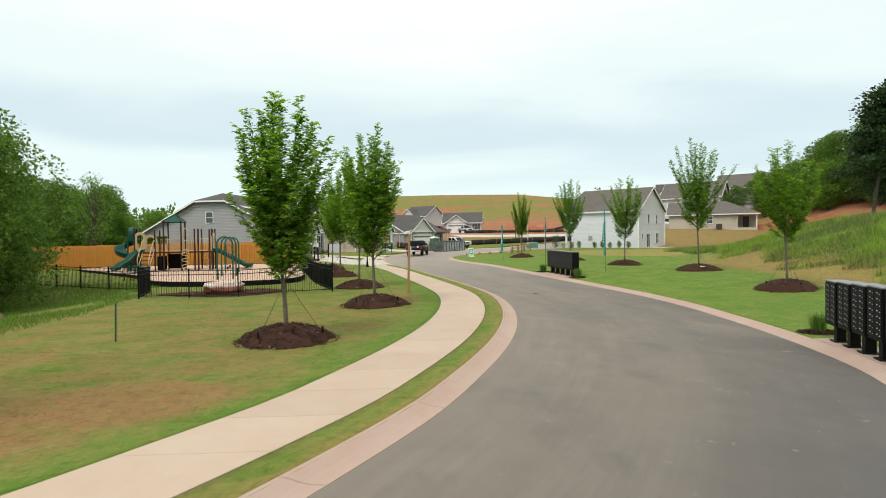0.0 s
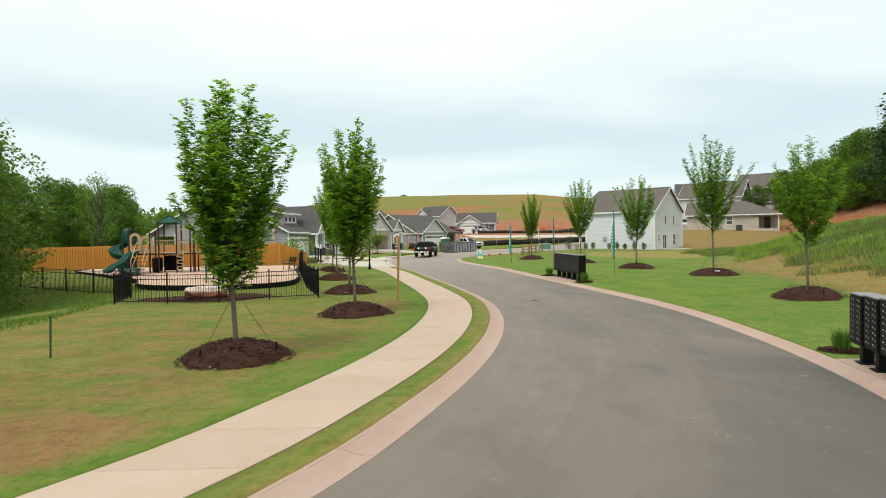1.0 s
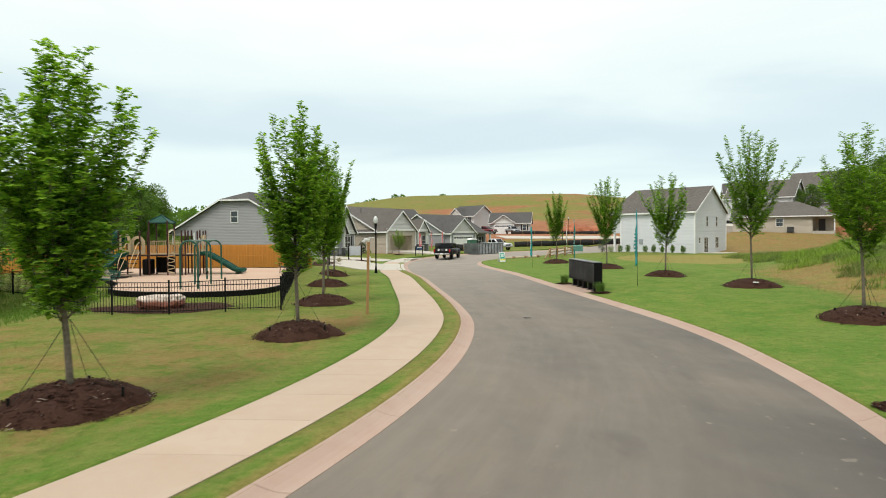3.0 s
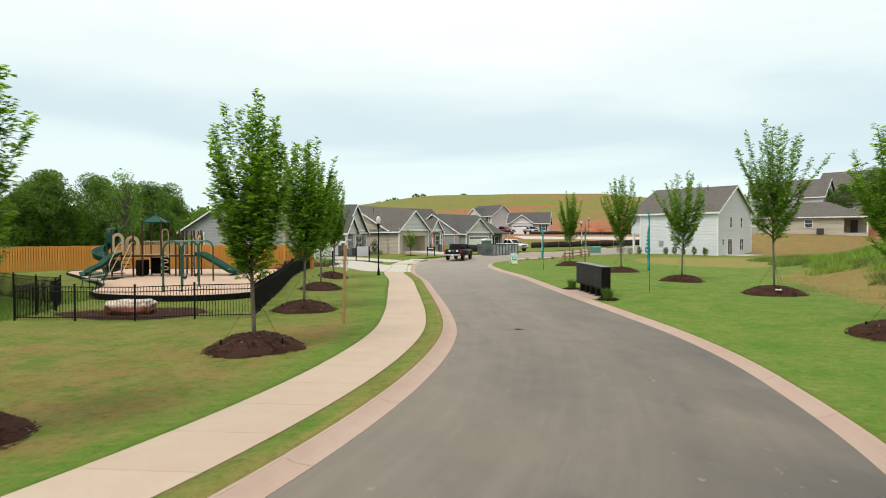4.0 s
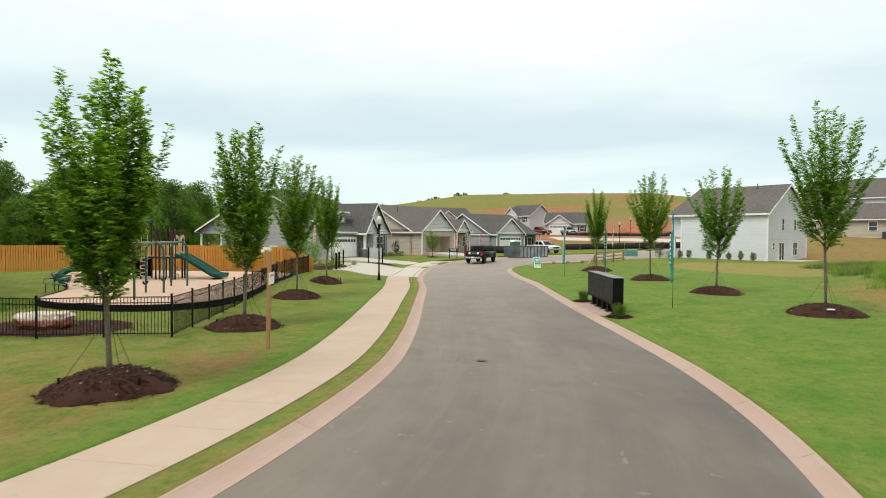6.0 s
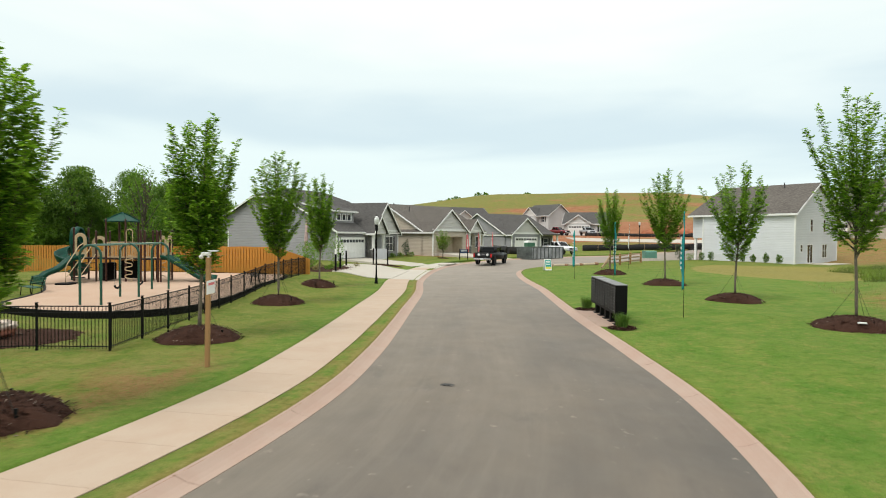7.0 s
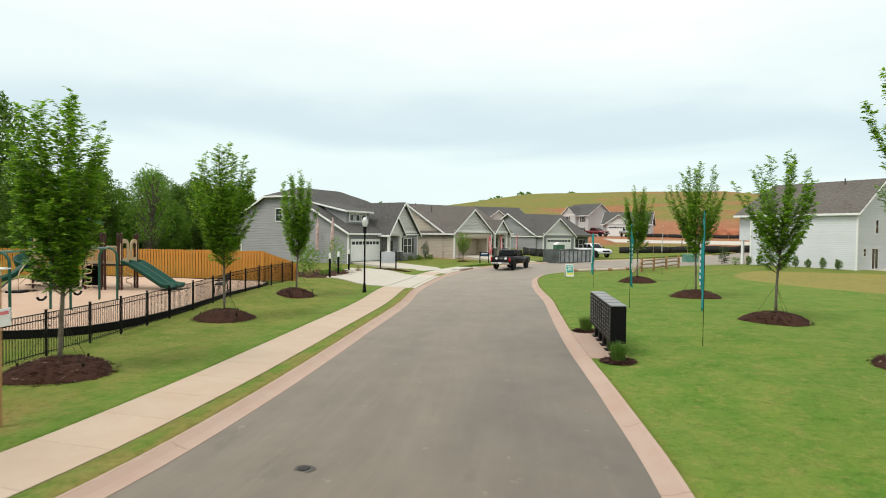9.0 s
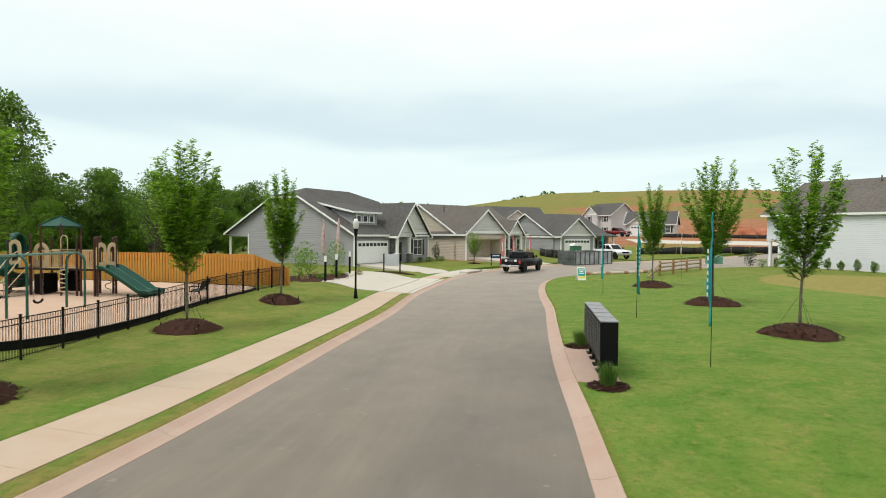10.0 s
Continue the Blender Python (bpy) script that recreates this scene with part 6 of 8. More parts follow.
def playground_bed():
    n = len(PLAY)
    c = PLAY.mean(0)
    verts, faces = [], []
    for r in (1.0, 0.75, 0.5, 0.25):
        for p in PLAY:
            q = c + (p - c) * r
            verts.append((q[0], q[1], play_z(q[1]) + 0.012 * math.sin(q[0] * 2.1) * math.sin(q[1] * 1.7)))
    verts.append((c[0], c[1], play_z(c[1])))
    for j in range(3):
        faces += [(j * n + i, j * n + (i + 1) % n, (j + 1) * n + (i + 1) % n, (j + 1) * n + i) for i in range(n)]
    faces += [(3 * n + i, 3 * n + (i + 1) % n, 4 * n) for i in range(n)]
    tagged(new("playground_surface", mesh_of("playground_surface", verts, faces, M_PLAY, flat=False)), "pinkish tan bonded wood-chip playground surface", "playground surface", kind="structure")
    edge = thing("playground_border", label="black plastic border round the playground surface", category="border", kind="structure")
    for i in range(0, n, 2):
        a, b = PLAY[i], PLAY[(i + 2) % n]
        d = Vector((*(b - a), 0)).normalized()
        s = Vector((d.y, -d.x, 0)) * 0.05
        za, zb = (play_z(q[1]) + 0.03 for q in (a, b))
        bm = bmesh.new()
        lo = -0.35
        va, vb = Vector((a[0], a[1], 0)) + d * 0.004, Vector((b[0], b[1], 0)) - d * 0.004
        vs = [bm.verts.new(v) for v in (va + s + Vector((0, 0, za)), vb + s + Vector((0, 0, zb)), vb - s + Vector((0, 0, zb)), va - s + Vector((0, 0, za)), va + s + Vector((0, 0, lo)), vb + s + Vector((0, 0, lo)), vb - s + Vector((0, 0, lo)), va - s + Vector((0, 0, lo)))]
        for f in ((0, 1, 2, 3), (0, 4, 5, 1), (1, 5, 6, 2), (2, 6, 7, 3), (3, 7, 4, 0)):
            bm.faces.new([vs[k] for k in f])
        bmesh.ops.recalc_face_normals(bm, faces=bm.faces)
        part("border_timber", bm, M_BLACK, edge)


playground_bed()


def chute(path, width, depth, thick=0.035, lanes=1, side_up=None):
    """A slide bed swept along a path: flat lanes between raised rims."""
    bm = bmesh.new()
    w = width / 2
    prof = []
    for l in range(lanes):
        a, b = -w + width * l / lanes, -w + width * (l + 1) / lanes
        prof += [(a, depth), (a + 0.05, depth), (a + 0.10, 0.03), ((a + b) / 2, 0.0), (b - 0.10, 0.03), (b - 0.05, depth)]
    prof.append((w, depth))
    low = [(w, depth - thick * 2), (w - 0.08, -thick), (-w + 0.08, -thick), (-w, depth - thick * 2)]
    ring = prof + low
    pts = [Vector(p) for p in path]
    rows = []
    for i, p in enumerate(pts):
        d = (pts[min(i + 1, len(pts) - 1)] - pts[max(i - 1, 0)]).normalized()
        side = Vector((d.y, -d.x, 0)).normalized()
        up = side.cross(d).normalized()
        rows.append([bm.verts.new(p + side * s + up * h) for s, h in ring])
    m = len(ring)
    for a, b in zip(rows, rows[1:]):
        for k in range(m):
            bm.faces.new((a[k], a[(k + 1) % m], b[(k + 1) % m], b[k]))
    bm.faces.new(rows[0])
    bm.faces.new(rows[-1][::-1])
    bmesh.ops.recalc_face_normals(bm, faces=bm.faces)
    return bm


def arch_panel(w, h, hole=True, thick=0.04):
    """A moulded panel with a round top and a round-topped opening, standing on z = 0, in the xz plane."""
    bm = bmesh.new()
    n = 10
    def outline(w, h, z0):
        o = [(-w / 2, z0), (w / 2, z0), (w / 2, h - w / 2)]
        o += [(w / 2 * math.cos(a * math.pi / n), h - w / 2 + w / 2 * math.sin(a * math.pi / n)) for a in range(1, n)]
        o.append((-w / 2, h - w / 2))
        return o
    out, inn = outline(w, h, 0.0), outline(w * 0.52, h - 0.17, 0.28)
    rings = []
    for y in (-thick / 2, thick / 2):
        rings.append(([bm.verts.new((x, y, z)) for x, z in out], [bm.verts.new((x, y, z)) for x, z in inn]))
    m = len(out)
    for k in range(m):
        k2 = (k + 1) % m
        (o0, i0), (o1, i1) = rings
        bm.faces.new((o0[k], o0[k2], i0[k2], i0[k]))
        bm.faces.new((o1[k2], o1[k], i1[k], i1[k2]))
        bm.faces.new((o0[k2], o0[k], o1[k], o1[k2]))
        bm.faces.new((i0[k], i0[k2], i1[k2], i1[k]))
    bmesh.ops.recalc_face_normals(bm, faces=bm.faces)
    return bm


def play_structure():
    s = thing("play_structure", pose(-15.9, 44.3, PLAY_Z + 0.05, 0, 0, 8) @ Matrix.Diagonal((1.06, 1.06, 1.13, 1)), "playground climbing structure with green slides, roofed tower and tan panels", "playground")
    def brown(x, y, h):
        p = part("post", tube(bmesh.new(), [(x, y, -0.3), (x, y, h)], 0.052, 10), M_BROWNMETAL, s, "brown steel post")
        part("post_cap", tube(bmesh.new(), [(x, y, h), (x, y, h + 0.05)], 0.06, 10, 0.03), M_BROWNMETAL, p)
    # decks
    decks = ((-2.3, -1.1, 1.25, "d"), (-0.52, 0.52, 1.25, "d"), (1.4, 2.5, 1.25, "d"))
    M_DECK = simple("brown_coated_deck", (0.035, 0.022, 0.018), 0.6, 0, 0.2, 8, 0.1)
    for x0, x1, z, _ in decks:
        part("deck", boxes((x0, -0.56, z - 0.08, x1, 0.56, z), bevel=0.01), M_DECK, s, "brown coated steel deck")
    for x0, x1 in ((-1.1, -0.52), (0.52, 1.4)):
        part("bridge_deck", boxes((x0 + 0.01, -0.5, 1.17, x1 - 0.01, 0.5, 1.245)), M_DECK, s, "brown bridge deck")
    for x, h in ((-2.35, 2.75), (-1.1, 2.6), (1.4, 2.65), (1.62, 2.65), (2.35, 2.6), (2.5, 2.65)):
        for y in (-0.6, 0.6):
            brown(x, y, h)
    for x in (-0.55, 0.55):
        for y in (-0.6, 0.6):
            brown(x, y, 3.2)
    # hipped roof
    rf = bmesh.new()
    n = 4
    ring = [Vector((sx * 0.64, sy * 0.64, 3.14)) for sx, sy in ((-1, -1), (1, -1), (1, 1), (-1, 1))]
    mid = [Vector((v.x * 0.42, v.y * 0.42, 3.41)) for v in ring]
    top = Vector((0, 0, 3.58))
    for lift in (0.0, -0.05):
        a = [rf.verts.new(v + Vector((0, 0, lift))) for v in ring]
        b = [rf.verts.new(v + Vector((0, 0, lift))) for v in mid]
        c = rf.verts.new(top + Vector((0, 0, lift)))
        for i in range(4):
            rf.faces.new((a[i], a[(i + 1) % 4], b[(i + 1) % 4], b[i]))
            rf.faces.new((b[i], b[(i + 1) % 4], c))
    roof = part("roof", rf, M_GREENPLASTIC, s, "green hipped plastic roof")
    for i in range(4):
        part("roof_rib", tube(bmesh.new(), [ring[i] + Vector((0, 0, 0.01)), mid[i] + Vector((0, 0, 0.02)), top + Vector((0, 0, 0.02))], 0.03, 6), M_GREENPLASTIC, roof)
    # barrier rails of upright bars
    def rail(x0, y0, x1, y1, z0=1.3, z1=2.05, bars=9):
        r = part("barrier", tube(bmesh.new(), [(x0, y0, z0), (x1, y1, z0)], 0.02, 8), M_TANPLASTIC, s, "tan barrier rail")
        part("top_rail", tube(bmesh.new(), [(x0, y0, z1), (x1, y1, z1)], 0.02, 8), M_TANPLASTIC, r)
        for i in range(bars):
            f = (i + 0.5) / bars
            x, y = x0 + (x1 - x0) * f, y0 + (y1 - y0) * f
            part("bar", tube(bmesh.new(), [(x, y, z0), (x, y, z1)], 0.012, 6), M_TANPLASTIC, r)
    rail(-0.5, -0.6, 0.5, -0.6)
    rail(-0.5, 0.6, 0.5, 0.6)
    rail(0.6, 0.58, 1.38, 0.58)
    rail(-1.08, 0.58, -0.6, 0.58, bars=5)
    rail(1.66, -0.6, 2.3, -0.6, bars=6)
    rail(0.62, -0.58, 1.36, -0.58, 1.3, 1.95, 7)
    # moulded panels
    for x, y, turn, w, h in ((-2.0, -0.6, 0, 0.72, 1.25), (2.5, 0.36, 90, 0.62, 1.15), (2.5, -0.36, 90, 0.62, 1.15), (-1.7, 0.6, 0, 0.9, 1.1)):
        p = part("panel", arch_panel(w, h), M_TANPLASTIC, s, "tan moulded arch panel")
        p.matrix_basis = pose(x, y, 1.27, 0, 0, turn)
    part("bubble_panel", boxes((-0.55, 0.55, 0.15, 0.5, 0.62, 1.1), bevel=0.03), M_BLACK, s, "black play panel under the tower")
    part("tunnel_panel", boxes((-0.98, -0.62, 0.1, -0.62, 0.5, 1.0), bevel=0.06), M_BLACK, s, "black moulded panel")
    # snake climber with a tall hand loop
    pts = []
    for i in range(57):
        t = i / 56
        pts.append((0.82 + 0.20 * math.tanh(2.6 * math.sin(t * 2 * math.pi * 3.5)), -0.78, 0.05 + 1.35 * t))
    part("snake_climber", tube(bmesh.new(), pts, 0.026, 8), M_TANPLASTIC, s, "tan looped climber")
    loop = [(0.66, -0.72, 1.1), (0.66, -0.72, 2.55)] + [(0.84 - 0.18 * math.cos(a * math.pi / 8), -0.72, 2.55 + 0.18 * math.sin(a * math.pi / 8)) for a in range(1, 8)] + [(1.02, -0.72, 2.55), (1.02, -0.72, 1.1)]
    part("hand_loop", tube(bmesh.new(), loop, 0.024, 8), M_TANPLASTIC, s, "tan tall hand loop")
    pts = [(1.85 + 0.16 * math.tanh(2.6 * math.sin(i / 40 * 2 * math.pi * 2.5)), 0.85, 0.05 + 1.15 * i / 40) for i in range(41)]
    part("snake_climber", tube(bmesh.new(), pts, 0.024, 8), M_TANPLASTIC, s, "tan looped climber")
    # stair with handrails, towards the lawn
    st = bmesh.new()
    for i in range(5):
        box(st, -1.75, -0.62 - 0.27 * (i + 1), 1.25 - 0.23 * (i + 1) - 0.04, -1.15, -0.62 - 0.27 * i, 1.25 - 0.23 * (i + 1))
    stair = part("stair", st, M_DECK, s, "brown steel stair")
    for x in (-1.79, -1.11):
        part("handrail", tube(bmesh.new(), [(x, -0.62, 2.0), (x, -1.0, 1.85), (x, -1.95, 0.95), (x, -2.05, 0.75), (x, -2.05, -0.1)], 0.024, 8), M_TANPLASTIC, stair, "tan handrail")
        part("handrail", tube(bmesh.new(), [(x, -0.62, 1.45), (x, -1.9, 0.40), (x, -2.05, 0.38)], 0.02, 8), M_TANPLASTIC, stair, "tan lower handrail")
    # double slide towards the street
    path = [(2.5, 0, 1.27), (2.75, 0, 1.24)] + [(2.75 + 1.75 * f, 0.08 * f, 1.24 - 0.98 * (f ** 1.08)) for f in np.linspace(0.08, 1, 10)] + [(4.75, 0.1, 0.22), (5.0, 0.1, 0.20)]
    part("double_slide", chute(path, 1.4, 0.17, lanes=2), M_GREENPLASTIC, s, "green double moulded slide", flat=False)
    part("slide_foot", boxes((4.55, -0.45, -0.1, 4.7, 0.6, 0.16)), M_GREENPLASTIC, s)
    # spiral slide
    cx, cy, r = -2.98, 0.1, 0.50
    hel = [(-2.30, 0.1, 2.02), (-2.42, 0.12, 2.0)]
    for i in range(27):
        a = 0.35 + i / 26 * 2 * math.pi * 1.12
        hel.append((cx + r * math.cos(a), cy + r * math.sin(a) + 0.0, 1.96 - 1.62 * i / 26))
    ea = 0.35 + 2 * math.pi * 1.12
    ex, ey = hel[-1][0], hel[-1][1]
    hel += [(ex - 0.35 * math.sin(ea), ey + 0.35 * math.cos(ea), 0.28), (ex - 0.7 * math.sin(ea), ey + 0.7 * math.cos(ea), 0.24)]
    part("spiral_slide", chute(hel, 0.66, 0.30), M_GREENPLASTIC, s, "green moulded spiral slide", flat=False)
    part("spiral_pole", tube(bmesh.new(), [(cx, cy, -0.3), (cx, cy, 2.6)], 0.05, 10), M_GREENMETAL, s)
    hood = bmesh.new()
    rows = []
    for i in range(13):
        a = math.pi * i / 12
        rows.append([hood.verts.new((-2.42 - d, cy + 0.36 * math.cos(a) * k, 1.95 + 0.85 * math.sin(a) ** 0.6 * k)) for d, k in ((0, 1.0), (0.22, 1.06), (0.45, 1.0), (0.45, 0.9), (0.22, 0.95), (0, 0.9))])
    for a, b in zip(rows, rows[1:]):
        for k in range(6):
            hood.faces.new((a[k], a[(k + 1) % 6], b[(k + 1) % 6], b[k]))
    bmesh.ops.recalc_face_normals(hood, faces=hood.faces)
    part("slide_hood", hood, M_GREENPLASTIC, s, "green slide entrance hood", flat=False)
    # wave slide from the first deck towards the lawn
    path = [(-1.98, -0.6, 1.27), (-2.03, -0.8, 1.24)] + [(-2.05 - 0.85 * f, -0.9 - 1.35 * f, 1.2 - 0.92 * f + 0.05 * math.sin(f * 9)) for f in np.linspace(0.05, 1, 10)] + [(-3.05, -2.5, 0.24)]
    part("wave_slide", chute(path, 0.58, 0.18), M_GREENPLASTIC, s, "green single moulded slide", flat=False)
    part("step_ramp", boxes((-2.0, -2.6, -0.05, -1.2, -2.05, 0.1), bevel=0.03), M_BLACK, s, "black step at the foot of the stair")
    return s


play_structure()


def arch_swing():
    """Three arched frames under a top beam, with belt swings on chains."""
    w = thing("swing_set", pose(-9.4, 34.75, PLAY_Z, 0, 0, 103.2), "green arch-framed swing set with belt seats on chains", "swing set")
    chain = simple("galvanised_chain", (0.3, 0.3, 0.3), 0.4, 0.8, 0.2, 20, 0.0)
    for x in (0.0, 3.15, 6.3):
        pts = [(x, -0.42, -0.3), (x, -0.42, 2.0)] + [(x, -0.42 * math.cos(a * math.pi / 10), 2.0 + 0.42 * math.sin(a * math.pi / 10)) for a in range(1, 10)] + [(x, 0.42, 2.0), (x, 0.42, -0.3)]
        part("arch", tube(bmesh.new(), pts, 0.05, 10), M_GREENMETAL, w, "green arched tube leg")
    # the beam's green is lighter than the legs': sunlight is painted in
    part("beam", tube(bmesh.new(), [(-0.02, 0, 2.42), (6.32, 0, 2.42)], 0.048, 10), simple("sunlit_green_beam", (0.10, 0.22, 0.17), 0.35, 0, 0.15, 8, 0.0), w, "green top beam with sunlight in its paler colour")
    for x in (2.1, 4.2):
        seat = part("swing_seat", tube(bmesh.new(), [(x - 0.24, 0, 0.62), (x - 0.15, 0, 0.53), (x, 0, 0.50), (x + 0.15, 0, 0.53), (x + 0.24, 0, 0.62)], 0.045, 8), M_BLACK, w, "black belt swing seat")
        for sx in (-0.24, 0.24):
            part("chain", tube(bmesh.new(), [(x + sx, 0, 0.62), (x + sx * 1.2, 0, 2.40)], 0.007, 5), chain, seat)


arch_swing()


def park_bench(x, y, z, turn, material, label):
    b = thing("bench", pose(x, y, z, 0, 0, turn), label, "bench", "benches round the playground")
    seat = bmesh.new()
    for i in range(6):
        box(seat, -0.9, -0.22 + i * 0.075, 0.43, 0.9, -0.16 + i * 0.075, 0.46)
    part("seat", seat, material, b)
    back = bmesh.new()
    for i in range(5):
        box(back, -0.9, 0.25 + i * 0.022, 0.55 + i * 0.075, 0.9, 0.28 + i * 0.022, 0.61 + i * 0.075)
    part("backrest", back, material, b)
    for sx in (-0.7, 0.7):
        part("leg", tube(bmesh.new(), [(sx, -0.2, 0.0), (sx, -0.16, 0.43), (sx, 0.2, 0.43), (sx, 0.36, 0.92)], 0.024, 8), M_BLACK, b)
        part("leg", tube(bmesh.new(), [(sx, 0.26, 0.0), (sx, 0.2, 0.43)], 0.024, 8), M_BLACK, b)
        part("arm", tube(bmesh.new(), [(sx * 1.2, -0.2, 0.45), (sx * 1.2, -0.2, 0.66), (sx * 1.2, 0.3, 0.68)], 0.018, 8), M_BLACK, b)


park_bench(-16.0, 38.3, float(ground_z(-16.0, 38.3)), -25, simple("green_coated_slats", (0.03, 0.12, 0.085), 0.45, 0, 0.2, 10, 0.0), "green slatted park bench on the grass")
park_bench(-7.75, 44.8, play_z(44.8) + 0.01, -62, M_BLACK, "black slatted park bench beside the fence")

# boulder in its bed of mulch
mulch_ring(-7.6, 29.0, 3.1, 0.10, 401, "mulch_bed", "dark mulch bed round a boulder", 0.55)


def boulder(x, y, turn):
    k = Nodes("banded_sandstone", 0.9, spec=0.2)
    sep = k.n.new("ShaderNodeSeparateXYZ")
    k.l.new(k.obj, sep.inputs[0])
    up = k.math("ADD", sep.outputs[2], k.math("MULTIPLY", k.noise(3.0, 4, vec=k.obj), 0.25))
    c = k.mix(k.ramp(up, [(0.36, 0.0), (0.46, 1.0)]), (0.33, 0.125, 0.085), (0.66, 0.57, 0.49))
    k.color(k.mix(k.ramp(k.noise(7, 5, vec=k.obj), [(0.4, 0.0), (0.7, 0.5)]), c, (0.22, 0.10, 0.075)))
    k.bump(k.noise(9, 5, vec=k.obj), 0.8, 0.06)
    bm = bmesh.new()
    bmesh.ops.create_icosphere(bm, subdivisions=4, radius=1.0)
    for v in bm.verts:
        p = v.co.copy()
        f = 1.0 + 0.20 * noise.noise(p * 1.7) + 0.10 * noise.noise(p * 4.5) + 0.05 * noise.noise(p * 9.0)
        e = 0.6
        q = Vector([math.copysign(abs(c) ** e, c) for c in p]) * f
        v.co = Vector((q.x * 0.90, q.y * 0.46, max(-0.1, q.z * 0.27 + 0.22)))
    ob = part("boulder", bm, k.mat, flat=False)
    ob.matrix_basis = pose(x, y, 0.06, 0, 0, turn)
    return tagged(ob, "reddish sandstone boulder with a pale flat top", "boulder")


boulder(-7.55, 28.7, 4)


# ---- fences ----
class Pickets:
    """Shares picket and board meshes; past the limit the rest is joined."""
    made = 0


def iron_fence(points, high=1.22, label="black steel picket fence round the playground", spacing=0.105, span=1.9, limit=300, zfun=None):
    f = thing("iron_fence", label=label, category="fence", group="playground fence", kind="")
    post = boxes((-0.026, -0.026, -0.3, 0.026, 0.026, high + 0.05), (-0.033, -0.033, high + 0.05, 0.033, 0.033, high + 0.07))
    pm = bpy.data.meshes.new("post")
    post.to_mesh(pm)
    post.free()
    pm.materials.append(M_BLACK)
    pk = boxes((-0.0075, -0.0075, 0.05, 0.0075, 0.0075, high - 0.02))
    km = bpy.data.meshes.new("picket")
    pk.to_mesh(km)
    pk.free()
    km.materials.append(M_BLACK)
    rest = bmesh.new()
    gz = zfun or (lambda x, y: float(ground_z(x, y)))
    for (x0, y0), (x1, y1) in zip(points, points[1:]):
        L = math.hypot(x1 - x0, y1 - y0)
        n = max(1, round(L / span))
        a = math.degrees(math.atan2(y1 - y0, x1 - x0))
        for i in range(n):
            f0, f1 = i / n, (i + 1) / n
            p, q = (x0 + (x1 - x0) * f0, y0 + (y1 - y0) * f0), (x0 + (x1 - x0) * f1, y0 + (y1 - y0) * f1)
            zp, zq = gz(*p), gz(*q)
            ob = part("post", pm, None, f)
            ob.matrix_basis = pose(*p, zp, 0, 0, a)
            for h in (0.12, high - 0.20, high - 0.03):
                part("rail", tube(bmesh.new(), [(*p, zp + h), (*q, zq + h)], 0.016, 4), M_BLACK, f)
            m = max(2, round(L / n / spacing))
            for j in range(1, m):
                g = j / m
                x, y, z = p[0] + (q[0] - p[0]) * g, p[1] + (q[1] - p[1]) * g, zp + (zq - zp) * g
                if Pickets.made < limit:
                    Pickets.made += 1
                    ob = part("picket", km, None, f)
                    ob.matrix_basis = pose(x, y, z, 0, 0, a)
                else:
                    box(rest, x - 0.0075, y - 0.0075, z + 0.05, x + 0.0075, y + 0.0075, z + high - 0.02)
        ob = part("post", pm, None, f)
        ob.matrix_basis = pose(x1, y1, gz(x1, y1), 0, 0, a)
    if rest.verts:
        tagged(part("picket_run", rest, M_BLACK, f), kind="stuff")
    else:
        rest.free()
    return f


iron_fence([(-8.5, 53.1), (-6.9, 44.4), (-5.35, 38.4), (-4.15, 33.6), (-2.45, 27.75)], label="black steel picket fence between lawn and playground")
iron_fence([(-2.45, 27.75), (-10.6, 26.75), (-11.4, 29.7)], label="black steel picket fence in front of the boulder bed")
iron_fence([(-11.4, 29.7), (-12.9, 31.9), (-17.0, 34.1), (-24.0, 37.4)], label="black steel picket fence running into the undergrowth")


